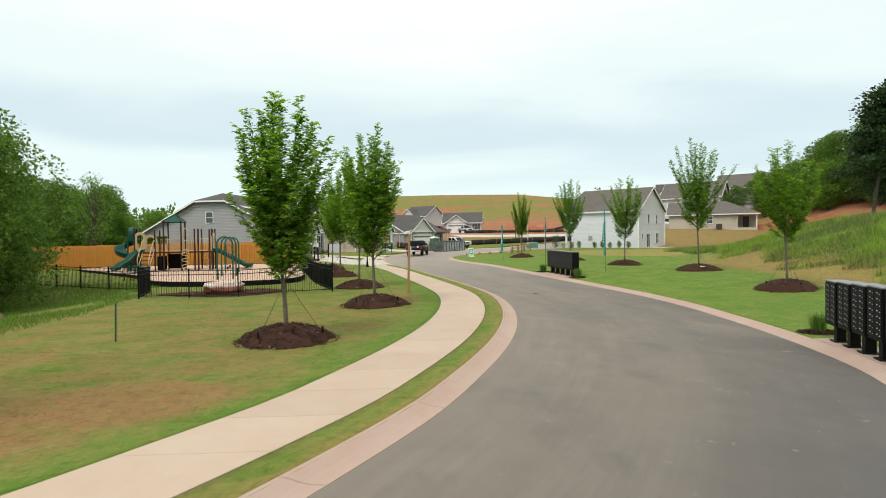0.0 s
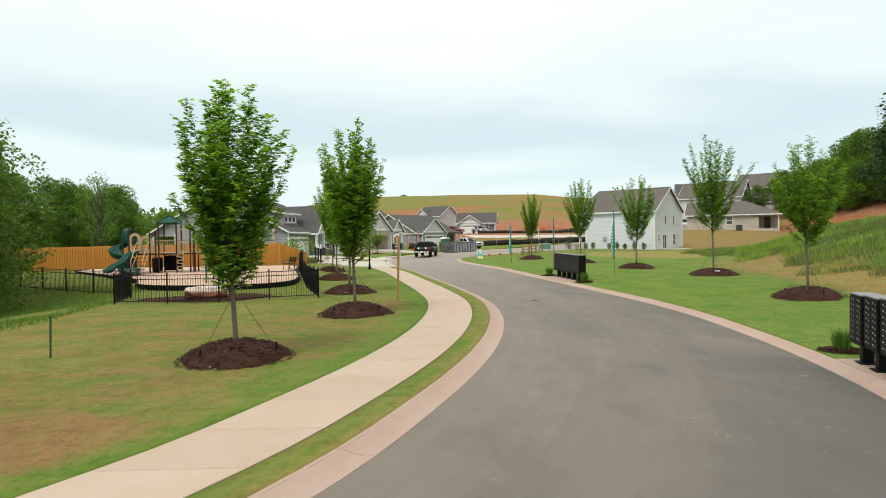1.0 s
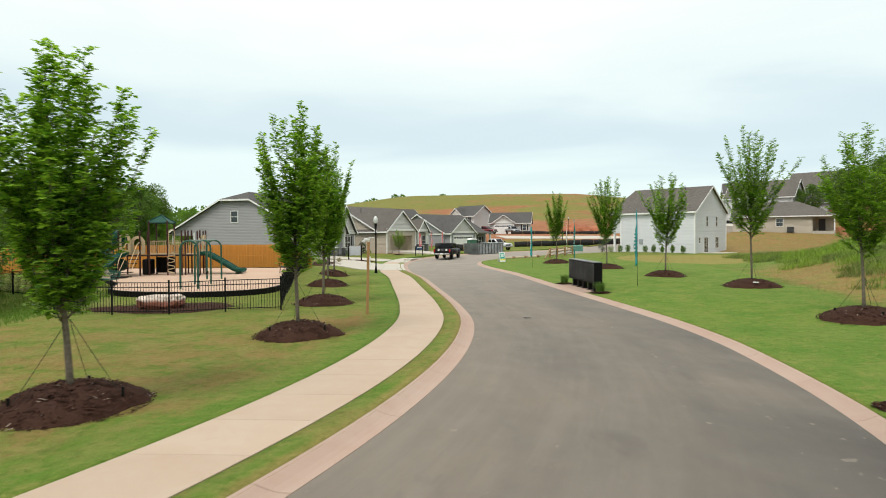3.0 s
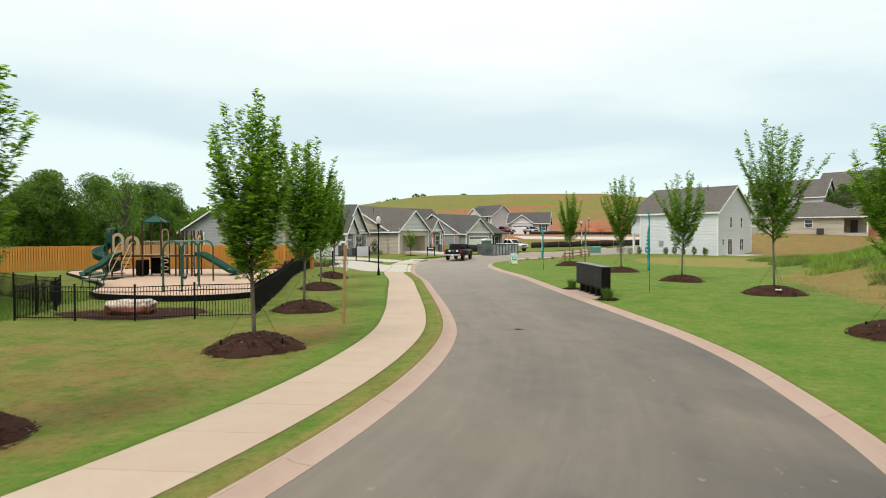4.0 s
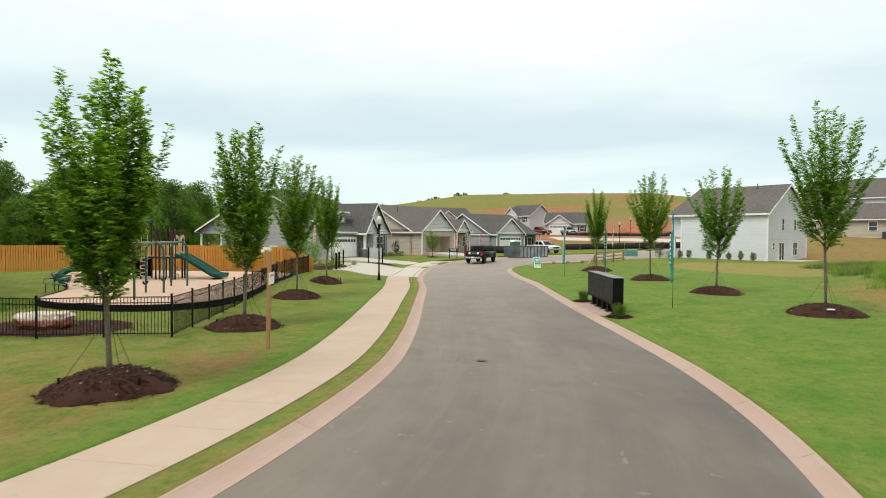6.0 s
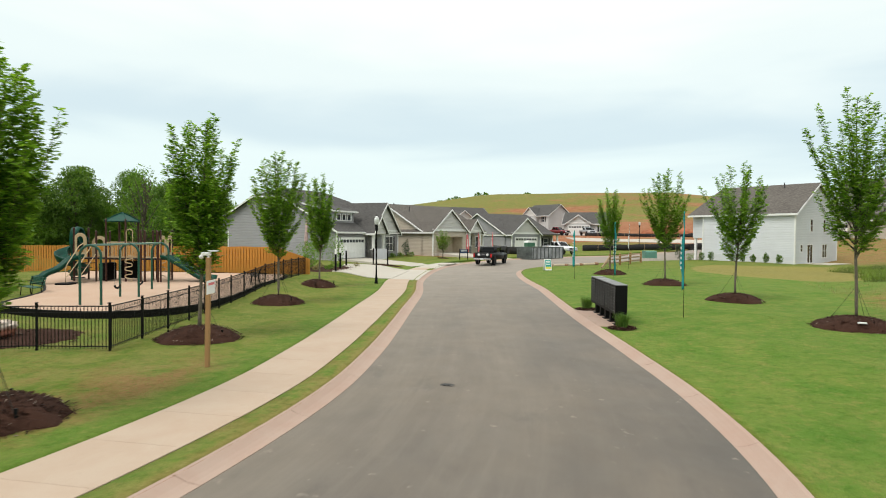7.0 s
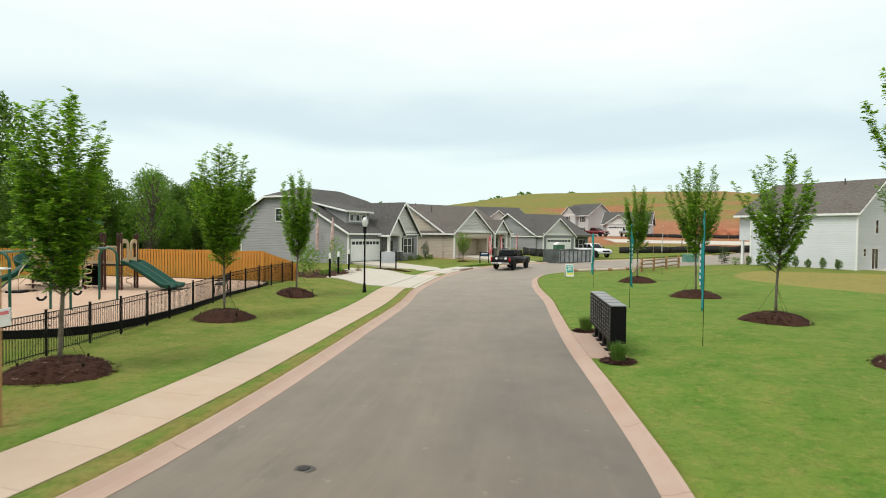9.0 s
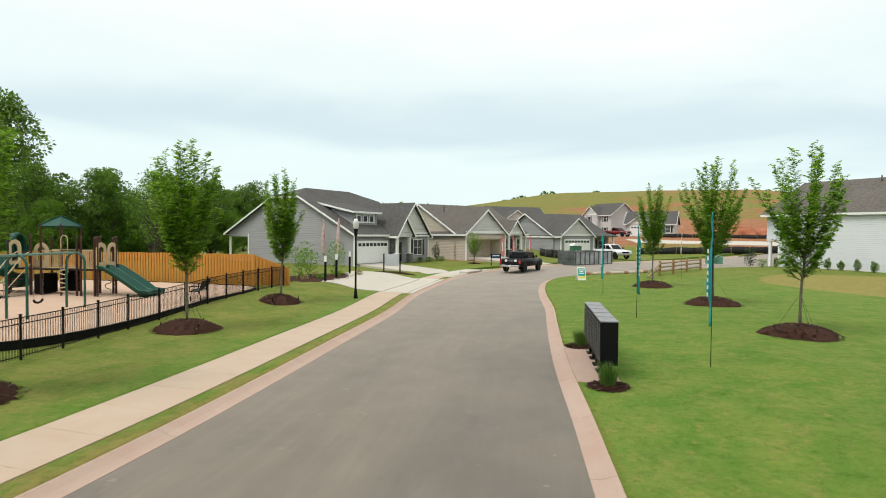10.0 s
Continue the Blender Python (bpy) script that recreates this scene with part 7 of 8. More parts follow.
def board_fence():
    """Shadow-box cedar fence: overlapping upright boards on rails."""
    f = thing("wood_fence", label="new orange cedar board fence behind the playground", category="fence")
    line = [(-46.0, 49.0), (-32.0, 50.9), (-10.3, 52.5), (-8.25, 53.35)]
    bm = boxes((-0.069, -0.01, 0.0, 0.069, 0.01, 1.0))
    me = bpy.data.meshes.new("board")
    bm.to_mesh(me)
    bm.free()
    me.materials.append(M_CEDAR)
    rest, made = bmesh.new(), 0
    for k, ((x0, y0), (x1, y1)) in reversed(list(enumerate(zip(line, line[1:])))):
        L = math.hypot(x1 - x0, y1 - y0)
        a = math.degrees(math.atan2(y1 - y0, x1 - x0))
        nx, ny = -(y1 - y0) / L, (x1 - x0) / L
        n = round(L / 0.105)
        for i in range(n):
            g = 1 - (i + 0.5) / n
            x, y = x0 + (x1 - x0) * g, y0 + (y1 - y0) * g
            top = 2.25 - 0.25 * max(0.0, (-20 - x) / 26) if k < 2 else 2.25 - 0.85 * g
            z = float(ground_z(x, y)) - 0.05
            off = 0.045 if i % 2 else -0.045
            m = pose(x + nx * off, y + ny * off, z, 0, 0, a) @ Matrix.Diagonal((1, 1, top - z + 0.012 * math.sin(i * 12.9), 1))
            if made < 300:
                made += 1
                ob = part("board", me, None, f)
                ob.matrix_basis = m
            else:
                box(rest, -0.069, -0.01, 0, 0.069, 0.01, 1.0, m)
        for h in (0.3, 1.05, 1.75):
            if k < 2 or h < 1.0:
                z0, z1 = float(ground_z(x0, y0)), float(ground_z(x1, y1))
                part("rail", tube(bmesh.new(), [(x0, y0, z0 + h), (x1, y1, z1 + h)], 0.032, 4), M_CEDAR, f)
        for i in range(int(L / 2.4) + 1):
            g = i / max(1, int(L / 2.4))
            x, y = x0 + (x1 - x0) * g, y0 + (y1 - y0) * g
            z = float(ground_z(x, y))
            part("post", boxes((x - 0.045 + nx * 0.1, y - 0.045 + ny * 0.1, z - 0.3, x + 0.045 + nx * 0.1, y + 0.045 + ny * 0.1, z + 1.3)), M_CEDAR, f)
    tagged(part("board_run", rest, M_CEDAR, f), kind="stuff")


board_fence()


# ---- vehicles ----
M_TYRE = simple("tyre_rubber", (0.015, 0.015, 0.016), 0.8, 0, 0.3, 20, 0.2)
M_RIM = simple("alloy_wheel", (0.35, 0.35, 0.36), 0.35, 0.7, 0.2, 10, 0.0)
M_CHROME = simple("bright_bumper_steel", (0.55, 0.55, 0.56), 0.25, 0.9, 0.1, 10, 0.0)
M_TAIL = simple("red_tail_lamp", (0.45, 0.012, 0.015), 0.25, 0, 0.15, 10, 0.0, 0.6)
M_HEAD = simple("clear_headlamp", (0.75, 0.75, 0.76), 0.15, 0, 0.1, 10, 0.0, 0.7)


def wheel(parent, x, y, r, w):
    """A tyre with tread shoulders and a dished rim, axle along y."""
    t = bmesh.new()
    prof = [(r * 0.62, -w / 2), (r * 0.93, -w / 2), (r, -w * 0.36), (r, w * 0.36), (r * 0.93, w / 2), (r * 0.62, w / 2)]
    n = 20
    rings = [[t.verts.new((x + p * math.cos(2 * math.pi * k / n), y + q, r + p * math.sin(2 * math.pi * k / n))) for p, q in prof] for k in range(n)]
    for k in range(n):
        a, b = rings[k], rings[(k + 1) % n]
        for i in range(len(prof) - 1):
            t.faces.new((a[i], a[i + 1], b[i + 1], b[i]))
    bmesh.ops.recalc_face_normals(t, faces=t.faces)
    ty = part("wheel", t, M_TYRE, parent, "black tyre")
    s = 1 if y > 0 else -1
    part("rim", tube(bmesh.new(), [(x, y - s * w * 0.2, r), (x, y + s * w * 0.34, r), (x, y + s * w * 0.30, r)], r * 0.60, 14, r * 0.18), M_RIM, ty, "alloy rim")


M_CARGLASS = simple("tinted_car_glass", (0.006, 0.007, 0.008), 0.12, 0, 0.1, 3, 0.0, 0.12)


def pickup(x, y, z, turn, paint, label, lift=0.0, length=5.7, extras=False):
    """A crew-cab pickup, nose towards +x: body sides, cab, glass, bed, lamps, bumpers, wheels."""
    v = thing("pickup_truck", pose(x, y, z, 0, 0, turn), label, "truck", "parked vehicles")
    L, W, g = length, 1.94, 0.52 + lift
    h = L / 2
    def slab(name, prof, y0, y1, mat, lab="", par=None, bevel=0.03):
        bm = prism(bmesh.new(), prof, "y", y0, y1)
        if bevel:
            bmesh.ops.bevel(bm, geom=list(bm.edges), offset=bevel, segments=2, affect="EDGES")
        return part(name, bm, mat, par or v, lab, flat=False)
    hood, belt, roof = g + 0.66, g + 0.70, g + 1.34
    slab("body", [(-h, g + 0.05), (-h, belt - 0.02), (-h + 1.72, belt), (h - 1.75, belt), (h - 0.25, hood - 0.07), (h, hood - 0.2), (h, g + 0.1), (h - 0.5, g), (-h + 0.4, g)], -W / 2, W / 2, paint)
    slab("cab", [(-h + 1.75, belt - 0.03), (-h + 1.98, roof - 0.07), (-h + 2.25, roof), (h - 2.5, roof - 0.02), (h - 1.62, belt - 0.03)], -W / 2 + 0.07, W / 2 - 0.07, paint, bevel=0.06)
    part("bed_well", boxes((-h + 0.1, -W / 2 + 0.16, belt - 0.02, -h + 1.66, W / 2 - 0.16, belt + 0.012)), M_BLACK, v, "dark truck bed")
    for sy in (-1, 1):
        yy = sy * (W / 2 - 0.062)
        for a, b in ((-h + 1.98, -h + 2.68), (-h + 2.78, h - 2.2)):
            bm = prism(bmesh.new(), [(a, belt + 0.05), (a + 0.06, roof - 0.1), (b - (0.0 if b < 0 else 0.12), roof - 0.1), (b + (0.0 if b < 0 else 0.22), belt + 0.05)], "y", yy - 0.012, yy + 0.012)
            part("side_window", bm, M_CARGLASS, v, "dark side glass")
        part("mirror", boxes((h - 2.0, sy * (W / 2 - 0.02) - 0.09 + sy * 0.1, belt + 0.05, h - 1.85, sy * (W / 2 - 0.02) + 0.09 + sy * 0.1, belt + 0.25), bevel=0.02), M_BLACK, v)
        part("tail_lamp", boxes((-h - 0.015, sy * (W / 2 - 0.07) - 0.07, belt - 0.44, -h + 0.12, sy * (W / 2 - 0.07) + 0.075, belt - 0.06), bevel=0.012), M_TAIL, v, "red tail lamp")
        part("headlamp", boxes((h - 0.16, sy * (W / 2 - 0.2) - 0.17, hood - 0.42, h + 0.012, sy * (W / 2 - 0.2) + 0.2, hood - 0.2), bevel=0.02), M_HEAD, v, "clear headlamp")
        for xx in (-h + 1.15, h - 0.95):
            part("wheel_arch", tube(bmesh.new(), [(xx, sy * (W / 2 - 0.1), g - 0.04), (xx, sy * (W / 2 + 0.02), g - 0.04)], 0.47, 18), M_BLACK, v, "black wheel arch")
            wheel(v, xx, sy * (W / 2 - 0.10), 0.40 + lift * 0.4, 0.28)
    for a, b, lo, hi, nm in ((-h + 1.775, -h + 1.95, belt + 0.06, roof - 0.12, "rear_window"), (h - 1.66, h - 2.38, belt + 0.04, roof - 0.07, "windscreen")):
        bm = bmesh.new()
        s = -0.02 if nm == "rear_window" else 0.02
        vs = [bm.verts.new(p) for p in ((a + s, -W / 2 + 0.3, lo), (a + s, W / 2 - 0.3, lo), (b + s, W / 2 - 0.36, hi), (b + s, -W / 2 + 0.36, hi))]
        ws = [bm.verts.new(q.co - Vector((s * 0.6, 0, 0))) for q in vs]
        bm.faces.new(vs)
        bm.faces.new(ws[::-1])
        for i in range(4):
            bm.faces.new((vs[i], ws[i], ws[(i + 1) % 4], vs[(i + 1) % 4]))
        bmesh.ops.recalc_face_normals(bm, faces=bm.faces)
        part(nm, bm, M_CARGLASS, v, "dark glass")
    part("bumper", boxes((-h - 0.14, -W / 2 + 0.06, g - 0.02, -h, W / 2 - 0.06, g + 0.16), bevel=0.03), M_CHROME, v, "bright rear bumper")
    part("bumper", boxes((h - 0.02, -W / 2 + 0.04, g - 0.04, h + 0.12, W / 2 - 0.04, g + 0.2), bevel=0.04), M_CHROME if not extras else M_BLACK, v, "front bumper")
    part("grille", boxes((h - 0.04, -0.55, g + 0.22, h + 0.02, 0.55, hood - 0.22), bevel=0.01), M_BLACK, v, "dark grille")
    part("number_plate", boxes((-h - 0.155, -0.16, g + 0.02, -h - 0.142, 0.16, g + 0.13)), M_LABEL, v, "pale number plate")
    if extras:
        for yy in (-0.55, 0.35):
            part("work_lamp", tube(bmesh.new(), [(-h - 0.03, yy, belt - 0.16), (-h - 0.13, yy, belt - 0.16)], 0.115, 14), M_WHITEMETAL, v, "round white work lamp")
    return v


M_BLACKPAINT = simple("black_car_paint", (0.008, 0.008, 0.009), 0.3, 0, 0.2, 3, 0.0, 0.3)
M_WHITECAR = simple("white_car_paint", (0.72, 0.73, 0.74), 0.25, 0, 0.05, 3, 0.0, 0.5)
M_REDCAR = simple("dark_red_car_paint", (0.16, 0.012, 0.018), 0.25, 0, 0.1, 3, 0.0, 0.5)
M_SILVERCAR = simple("silver_car_paint", (0.38, 0.39, 0.40), 0.3, 0.4, 0.1, 3, 0.0, 0.5)
pickup(1.95, 76.2, float(road_z(1.95, 76.2)) + 0.02, 79, M_BLACKPAINT, "black pickup with red tail lamps, parked on the road", 0.02, 5.7, True)
pickup(8.9, 103.4, 0.52, -50, M_WHITECAR, "white pickup parked on a driveway", 0.02, 5.7)
pickup(8.3, 146.0, float(ground_z(8.3, 146)), -35, M_REDCAR, "dark red pickup parked up the hill", 0.0, 5.4)
pickup(14.8, 148.0, float(ground_z(14.8, 148)), -70, M_SILVERCAR, "silver pickup parked up the hill", 0.0, 5.2)


def dumpster(x, y, z, turn):
    """An open roll-off container with ribs, end doors and rubbish showing over its rim."""
    d = thing("roll_off_container", pose(x, y, z, 0, 0, turn), "weathered grey steel roll-off container with upright ribs", "dumpster")
    steel = simple("weathered_grey_green_steel", (0.12, 0.135, 0.13), 0.6, 0.1, 0.5, 1.6, 0.3)
    pale = simple("scuffed_pale_steel", (0.42, 0.44, 0.45), 0.6, 0.2, 0.5, 1.2, 0.2)
    L, W, H = 6.6, 2.35, 1.62
    part("floor", boxes((0, 0, 0.2, L, W, 0.3)), steel, d)
    for y0, y1 in ((0, 0.06), (W - 0.06, W)):
        part("side_wall", boxes((0, y0, 0.3, L, y1, H)), pale if y0 == 0 else steel, d, "scuffed side wall")
    part("end_door", boxes((-0.03, 0.0, 0.25, 0.03, W, H), bevel=0.01), steel, d, "grey-green end door")
    part("end_wall", boxes((L - 0.05, 0.06, 0.3, L, W - 0.06, H)), steel, d)
    for i in range(9):
        xx = 0.15 + (L - 0.3) * i / 8
        for yy in (-0.07, W):
            part("rib", boxes((xx - 0.06, yy, 0.25, xx + 0.06, yy + 0.07, H)), steel, d)
    for yy in (-0.08, W - 0.02):
        part("top_rail", boxes((-0.05, yy, H, L + 0.05, yy + 0.10, H + 0.1), bevel=0.01), steel, d)
    part("top_rail", boxes((-0.06, 0, H, 0.05, W, H + 0.1), bevel=0.01), steel, d)
    for i in range(3):
        part("door_bar", boxes((-0.09, 0.1, 0.55 + i * 0.38, -0.03, W - 0.1, 0.63 + i * 0.38)), steel, d)
    for xx in (0.3, L - 0.3):
        for yy in (0.3, W - 0.3):
            part("roller", tube(bmesh.new(), [(xx, yy - 0.08, 0.11), (xx, yy + 0.08, 0.11)], 0.11, 12), M_BLACK, d)
    rub = bmesh.new()
    rng = np.random.default_rng(8)
    for _ in range(14):
        a, b = rng.uniform(0.5, L - 0.8), rng.uniform(0.4, W - 0.5)
        box(rub, -0.35, -0.2, -0.08, 0.35, 0.2, 0.08, pose(a, b, H - 0.12, rng.uniform(-25, 25), rng.uniform(-25, 25), rng.uniform(0, 180)))
    tagged(part("rubbish", rub, M_INTERIOR, d, "builders' rubbish in the container"), kind="stuff")


dumpster(5.75, 86.3, 0.12, 56)


def portable_toilet(x, y, z, turn):
    t = thing("portable_toilet", pose(x, y, z, 0, 0, turn), "green portable toilet with a white domed roof", "toilet")
    green = simple("green_toilet_plastic", (0.06, 0.16, 0.10), 0.5, 0, 0.2, 6, 0.0)
    part("cabin", boxes((-0.55, -0.55, 0.1, 0.55, 0.55, 2.0), bevel=0.03), green, t)
    part("skid", boxes((-0.6, -0.6, 0, 0.6, 0.6, 0.1)), M_BLACK, t)
    part("door", boxes((-0.35, -0.58, 0.2, 0.35, -0.55, 1.9), bevel=0.01), green, t)
    part("roof", prism(bmesh.new(), [(-0.6, 2.0), (0.6, 2.0), (0.45, 2.2), (0, 2.28), (-0.45, 2.2)], "y", -0.6, 0.6), M_WHITEPAINT, t, "white domed roof")


portable_toilet(4.9, 96.0, 0.28, 30)


# ---- split-rail fence, boulders and edging at the end of the lawn ----
def split_rail(points):
    f = thing("split_rail_fence", label="short weathered split-rail timber fence at the lawn's end", category="fence")
    for (x0, y0), (x1, y1) in zip(points, points[1:]):
        z0, z1 = float(ground_z(x0, y0)), float(ground_z(x1, y1))
        for h in (0.30, 0.66, 1.0):
            part("rail", tube(bmesh.new(), [(x0, y0, z0 + h), ((x0 + x1) / 2, (y0 + y1) / 2, (z0 + z1) / 2 + h + 0.02), (x1, y1, z1 + h)], 0.075, 6), M_LOG, f)
    for x, y in points:
        z = float(ground_z(x, y))
        part("post", boxes((x - 0.10, y - 0.10, z - 0.3, x + 0.10, y + 0.10, z + 1.22), bevel=0.02), M_TIMBER, f)
    x, y = points[0]
    z = float(ground_z(x, y))
    for dx in (-0.25, 0.15):
        part("sloping_rail", tube(bmesh.new(), [(x, y, z + 0.85 + dx), (x - 1.0, y - 3.2, z + 0.02)], 0.075, 6), M_LOG, f)


split_rail([(14.0, 75.6), (15.2, 77.9), (16.5, 80.4), (17.9, 83.0)])
rock = simple("brown_field_stone", (0.30, 0.17, 0.10), 0.9, 0, 0.4, 8, 0.6)
for i, (x, y, r) in enumerate(((8.2, 73.9, 0.26), (9.7, 75.0, 0.25), (11.2, 76.3, 0.25), (12.8, 77.7, 0.30), (-15.2, 24.6, 0.34))):
    bm = bmesh.new()
    bmesh.ops.create_icosphere(bm, subdivisions=2, radius=r)
    for v in bm.verts:
        v.co *= 1 + 0.3 * noise.noise(v.co * 5 + Vector((i * 3.1, 0, 0)))
        v.co.z = max(v.co.z * 0.7, -r * 0.4)
    ob = part("field_stone", bm, rock, flat=False)
    ob.location = (x, y, float(ground_z(x, y)) + r * 0.25)
    tagged(ob, "brown field stone lying at the edge of the grass", "rock", "loose stones")
M_PEELED = wood_material("peeled_log", (0.46, 0.36, 0.25), (0.62, 0.53, 0.40), (0.1, 1.0, 1.0))
log = thing("edging_log", label="pale peeled log lying along the lawn's edge", category="log")
for (x0, y0), (x1, y1) in (((8.45, 74.1), (9.5, 74.85)), ((9.95, 75.2), (11.0, 76.1)), ((11.45, 76.5), (12.6, 77.5))):
    part("log", tube(bmesh.new(), [(x0, y0, float(ground_z(x0, y0)) + 0.08), (x1, y1, float(ground_z(x1, y1)) + 0.08)], 0.14, 8), M_PEELED, log)


def transformer(x, y, turn):
    """A pad-mounted cabinet with a sloping lid and two locked doors."""
    t = thing("transformer_box", pose(x, y, float(ground_z(x, y)), 0, 0, turn), "pale green pad-mounted transformer cabinet on a concrete pad", "transformer")
    green = simple("transformer_green_enamel", (0.10, 0.25, 0.19), 0.45, 0, 0.15, 4, 0.0, 0.4)
    part("pad", boxes((-0.85, -0.75, -0.2, 0.85, 0.75, 0.08), bevel=0.015), M_DRIVE, t, "concrete pad")
    part("cabinet", prism(bmesh.new(), [(-0.62, 0.08), (0.62, 0.08), (0.62, 1.0), (-0.50, 1.0), (-0.62, 0.86)], "x", -0.72, 0.72), green, t)
    for a, b in ((-0.70, -0.01), (0.01, 0.70)):
        part("door", boxes((a, -0.645, 0.14, b, -0.622, 0.82), bevel=0.008), green, t)


transformer(20.2, 93.0, 12)


def storm_inlet(y0, y1):
    """A throat under a concrete hood in the curb; black plates paint its shade."""
    v = thing("storm_inlet", label="concrete storm drain inlet with a dark throat in the curb", category="drain")
    xa, xb = float(left_at(y0, 0.30)), float(left_at(y1, 0.30))
    za = float(road_z(xa, y0)) + 0.02
    a = math.degrees(math.atan2(y1 - y0, xb - xa))
    L = math.hypot(y1 - y0, xb - xa)
    m = pose(xa, y0, za, 0, 0, a)
    hood = part("hood", boxes((-0.2, 0.0, 0.12, L + 0.2, 0.85, 0.24), (-0.2, 0.0, -0.1, 0.0, 0.8, 0.12), (L, 0.0, -0.1, L + 0.2, 0.8, 0.12), (L / 2 - 0.07, 0.0, -0.1, L / 2 + 0.07, 0.8, 0.12), bevel=0.012), M_DRIVE, v)
    dark = part("throat", boxes((0.0, 0.10, -0.1, L / 2 - 0.075, 0.16, 0.115), (L / 2 + 0.075, 0.10, -0.1, L - 0.005, 0.16, 0.115)), M_BLACK, v, "black plate painting the shade in the throat")
    hood.matrix_basis = m
    dark.matrix_basis = m


storm_inlet(71.6, 74.4)

# ---- planting ----
def shrub(x, y, high, wide, seed, material, label, name="shrub", leaves=420, size=0.09, z=None):
    rng = np.random.default_rng(seed)
    s = thing(name, pose(x, y, float(ground_z(x, y)) if z is None else z), label, "shrub", "foundation planting")
    wood = bmesh.new()
    for i in range(5):
        a = i * 1.257
        tube(wood, [(0, 0, -0.1), (0.12 * wide * math.cos(a), 0.12 * wide * math.sin(a), high * 0.4), (0.3 * wide * math.cos(a), 0.3 * wide * math.sin(a), high * 0.75)], 0.014, 5, 0.004, cap=False)
    part("stem", wood, M_BARK, s)
    v = rng.normal(0, 1, (leaves, 3))
    v /= np.linalg.norm(v, axis=1)[:, None]
    c = v * rng.uniform(0.03, 1.0, (leaves, 1)) ** 0.45 * np.array([wide / 2, wide / 2, high * 0.47]) * (1 + 0.18 * np.sin(v[:, :1] * 5 + seed)) + np.array([0, 0, high * 0.5])
    part("foliage", leaves_mesh("foliage", c, v, size, rng, material, droop=-0.1), None, s)
    return s


def on_wall(ox, oy, turn, x, y):
    a = radians(turn)
    return ox + x * math.cos(a) - y * math.sin(a), oy + x * math.sin(a) + y * math.cos(a)


for i, (lx, h) in enumerate(((2.2, 0.9), (3.4, 1.0), (6.0, 0.85), (7.2, 1.0), (8.4, 0.8), (9.8, 1.0), (11.2, 0.95))):
    shrub(*on_wall(25.1, 92.8, -43, lx, -1.3), h * 1.1, 0.62, 500 + i, M_LEAF_DARK, "small dark green shrub beside the white wall", leaves=750)
shrub(23.4, 90.6, 2.2, 1.1, 520, M_PINE, "dark upright evergreen at the house corner", "evergreen", 700, 0.12)
shrub(24.4, 89.8, 0.9, 1.0, 521, M_LEAF_MID, "rounded green shrub at the house corner")
shrub(-10.2, 87.0, 2.1, 0.95, 522, M_PINE, "dark upright evergreen beside the tan wall", "evergreen", 700, 0.12)
for i, (x, y) in enumerate(((-11.3, 84.6), (-10.6, 85.6), (-12.0, 83.4), (-9.4, 86.3))):
    shrub(x, y, 0.55, 0.9, 530 + i, M_LEAF_DARK, "low dark shrub in the front bed")

# bed with crape myrtles and marker posts beside the parking apron
mulch_ring(-9.6, 59.6, 2.7, 0.10, 410, "mulch_bed", "dark mulch bed beside the parking apron", 1.6)
mulch_ring(-7.0, 67.3, 1.7, 0.08, 411, "mulch_bed", "dark mulch bed round a white sign", 0.45)
for i, (x, y, h) in enumerate(((-10.2, 57.6, 2.6), (-9.9, 62.2, 2.8), (-11.2, 60.4, 2.4))):
    shrub(x, y, h, 1.9, 540 + i, M_LEAF_MID, "airy green crape myrtle with several stems", "crape_myrtle", 620, 0.13)
for i in range(7):
    rng = np.random.default_rng(560 + i)
    shrub(-9.4 + rng.uniform(-1.2, 1.4), 56.9 + i * 0.95, 0.40, 0.55, 560 + i, M_LEAF_MID if i % 3 else M_STRAW, "low mounded plant in the mulch bed", leaves=180)
for x, y in ((-7.6, 56.6), (-8.4, 59.6), (-9.4, 63.6)):
    z = float(ground_z(x, y))
    p = thing("marker_post", pose(x, y, z), "black marker post with a white top", "post", "marker posts in the bed")
    part("post", boxes((-0.06, -0.06, -0.2, 0.06, 0.06, 1.35), bevel=0.006), M_BLACK, p)
    part("top_sign", boxes((-0.065, -0.065, 1.35, 0.065, 0.065, 1.75), bevel=0.006), M_WHITEPAINT, p, "white printed top")
sg = thing("lot_sign", pose(-7.5, 67.6, float(ground_z(-7.5, 67.6)), 0, 0, 25), "white sign board hung between two black posts", "sign")
for x in (-0.68, 0.68):
    part("post", boxes((x - 0.055, -0.055, -0.2, x + 0.055, 0.055, 1.6), bevel=0.006), M_BLACK, sg)
part("board", boxes((-0.60, -0.02, 0.55, 0.60, 0.02, 1.55), bevel=0.006), simple("grey_white_sign_panel", (0.52, 0.53, 0.56), 0.5, 0, 0.08, 4, 0.0), sg, "plain grey-white sign board")
sg = thing("street_sign", pose(-2.0, 82.4, float(ground_z(-2.0, 82.4)), 0, 0, 30), "dark blue lot sign on two short posts", "sign")
for x in (-0.5, 0.5):
    part("post", boxes((x - 0.045, -0.045, -0.2, x + 0.045, 0.045, 1.25), bevel=0.006), M_BLACK, sg)
part("board", boxes((-0.46, -0.02, 0.75, 0.46, 0.02, 1.2), bevel=0.006), simple("navy_sign_panel", (0.03, 0.06, 0.13), 0.5, 0, 0.1, 6, 0.0), sg, "dark blue sign panel")
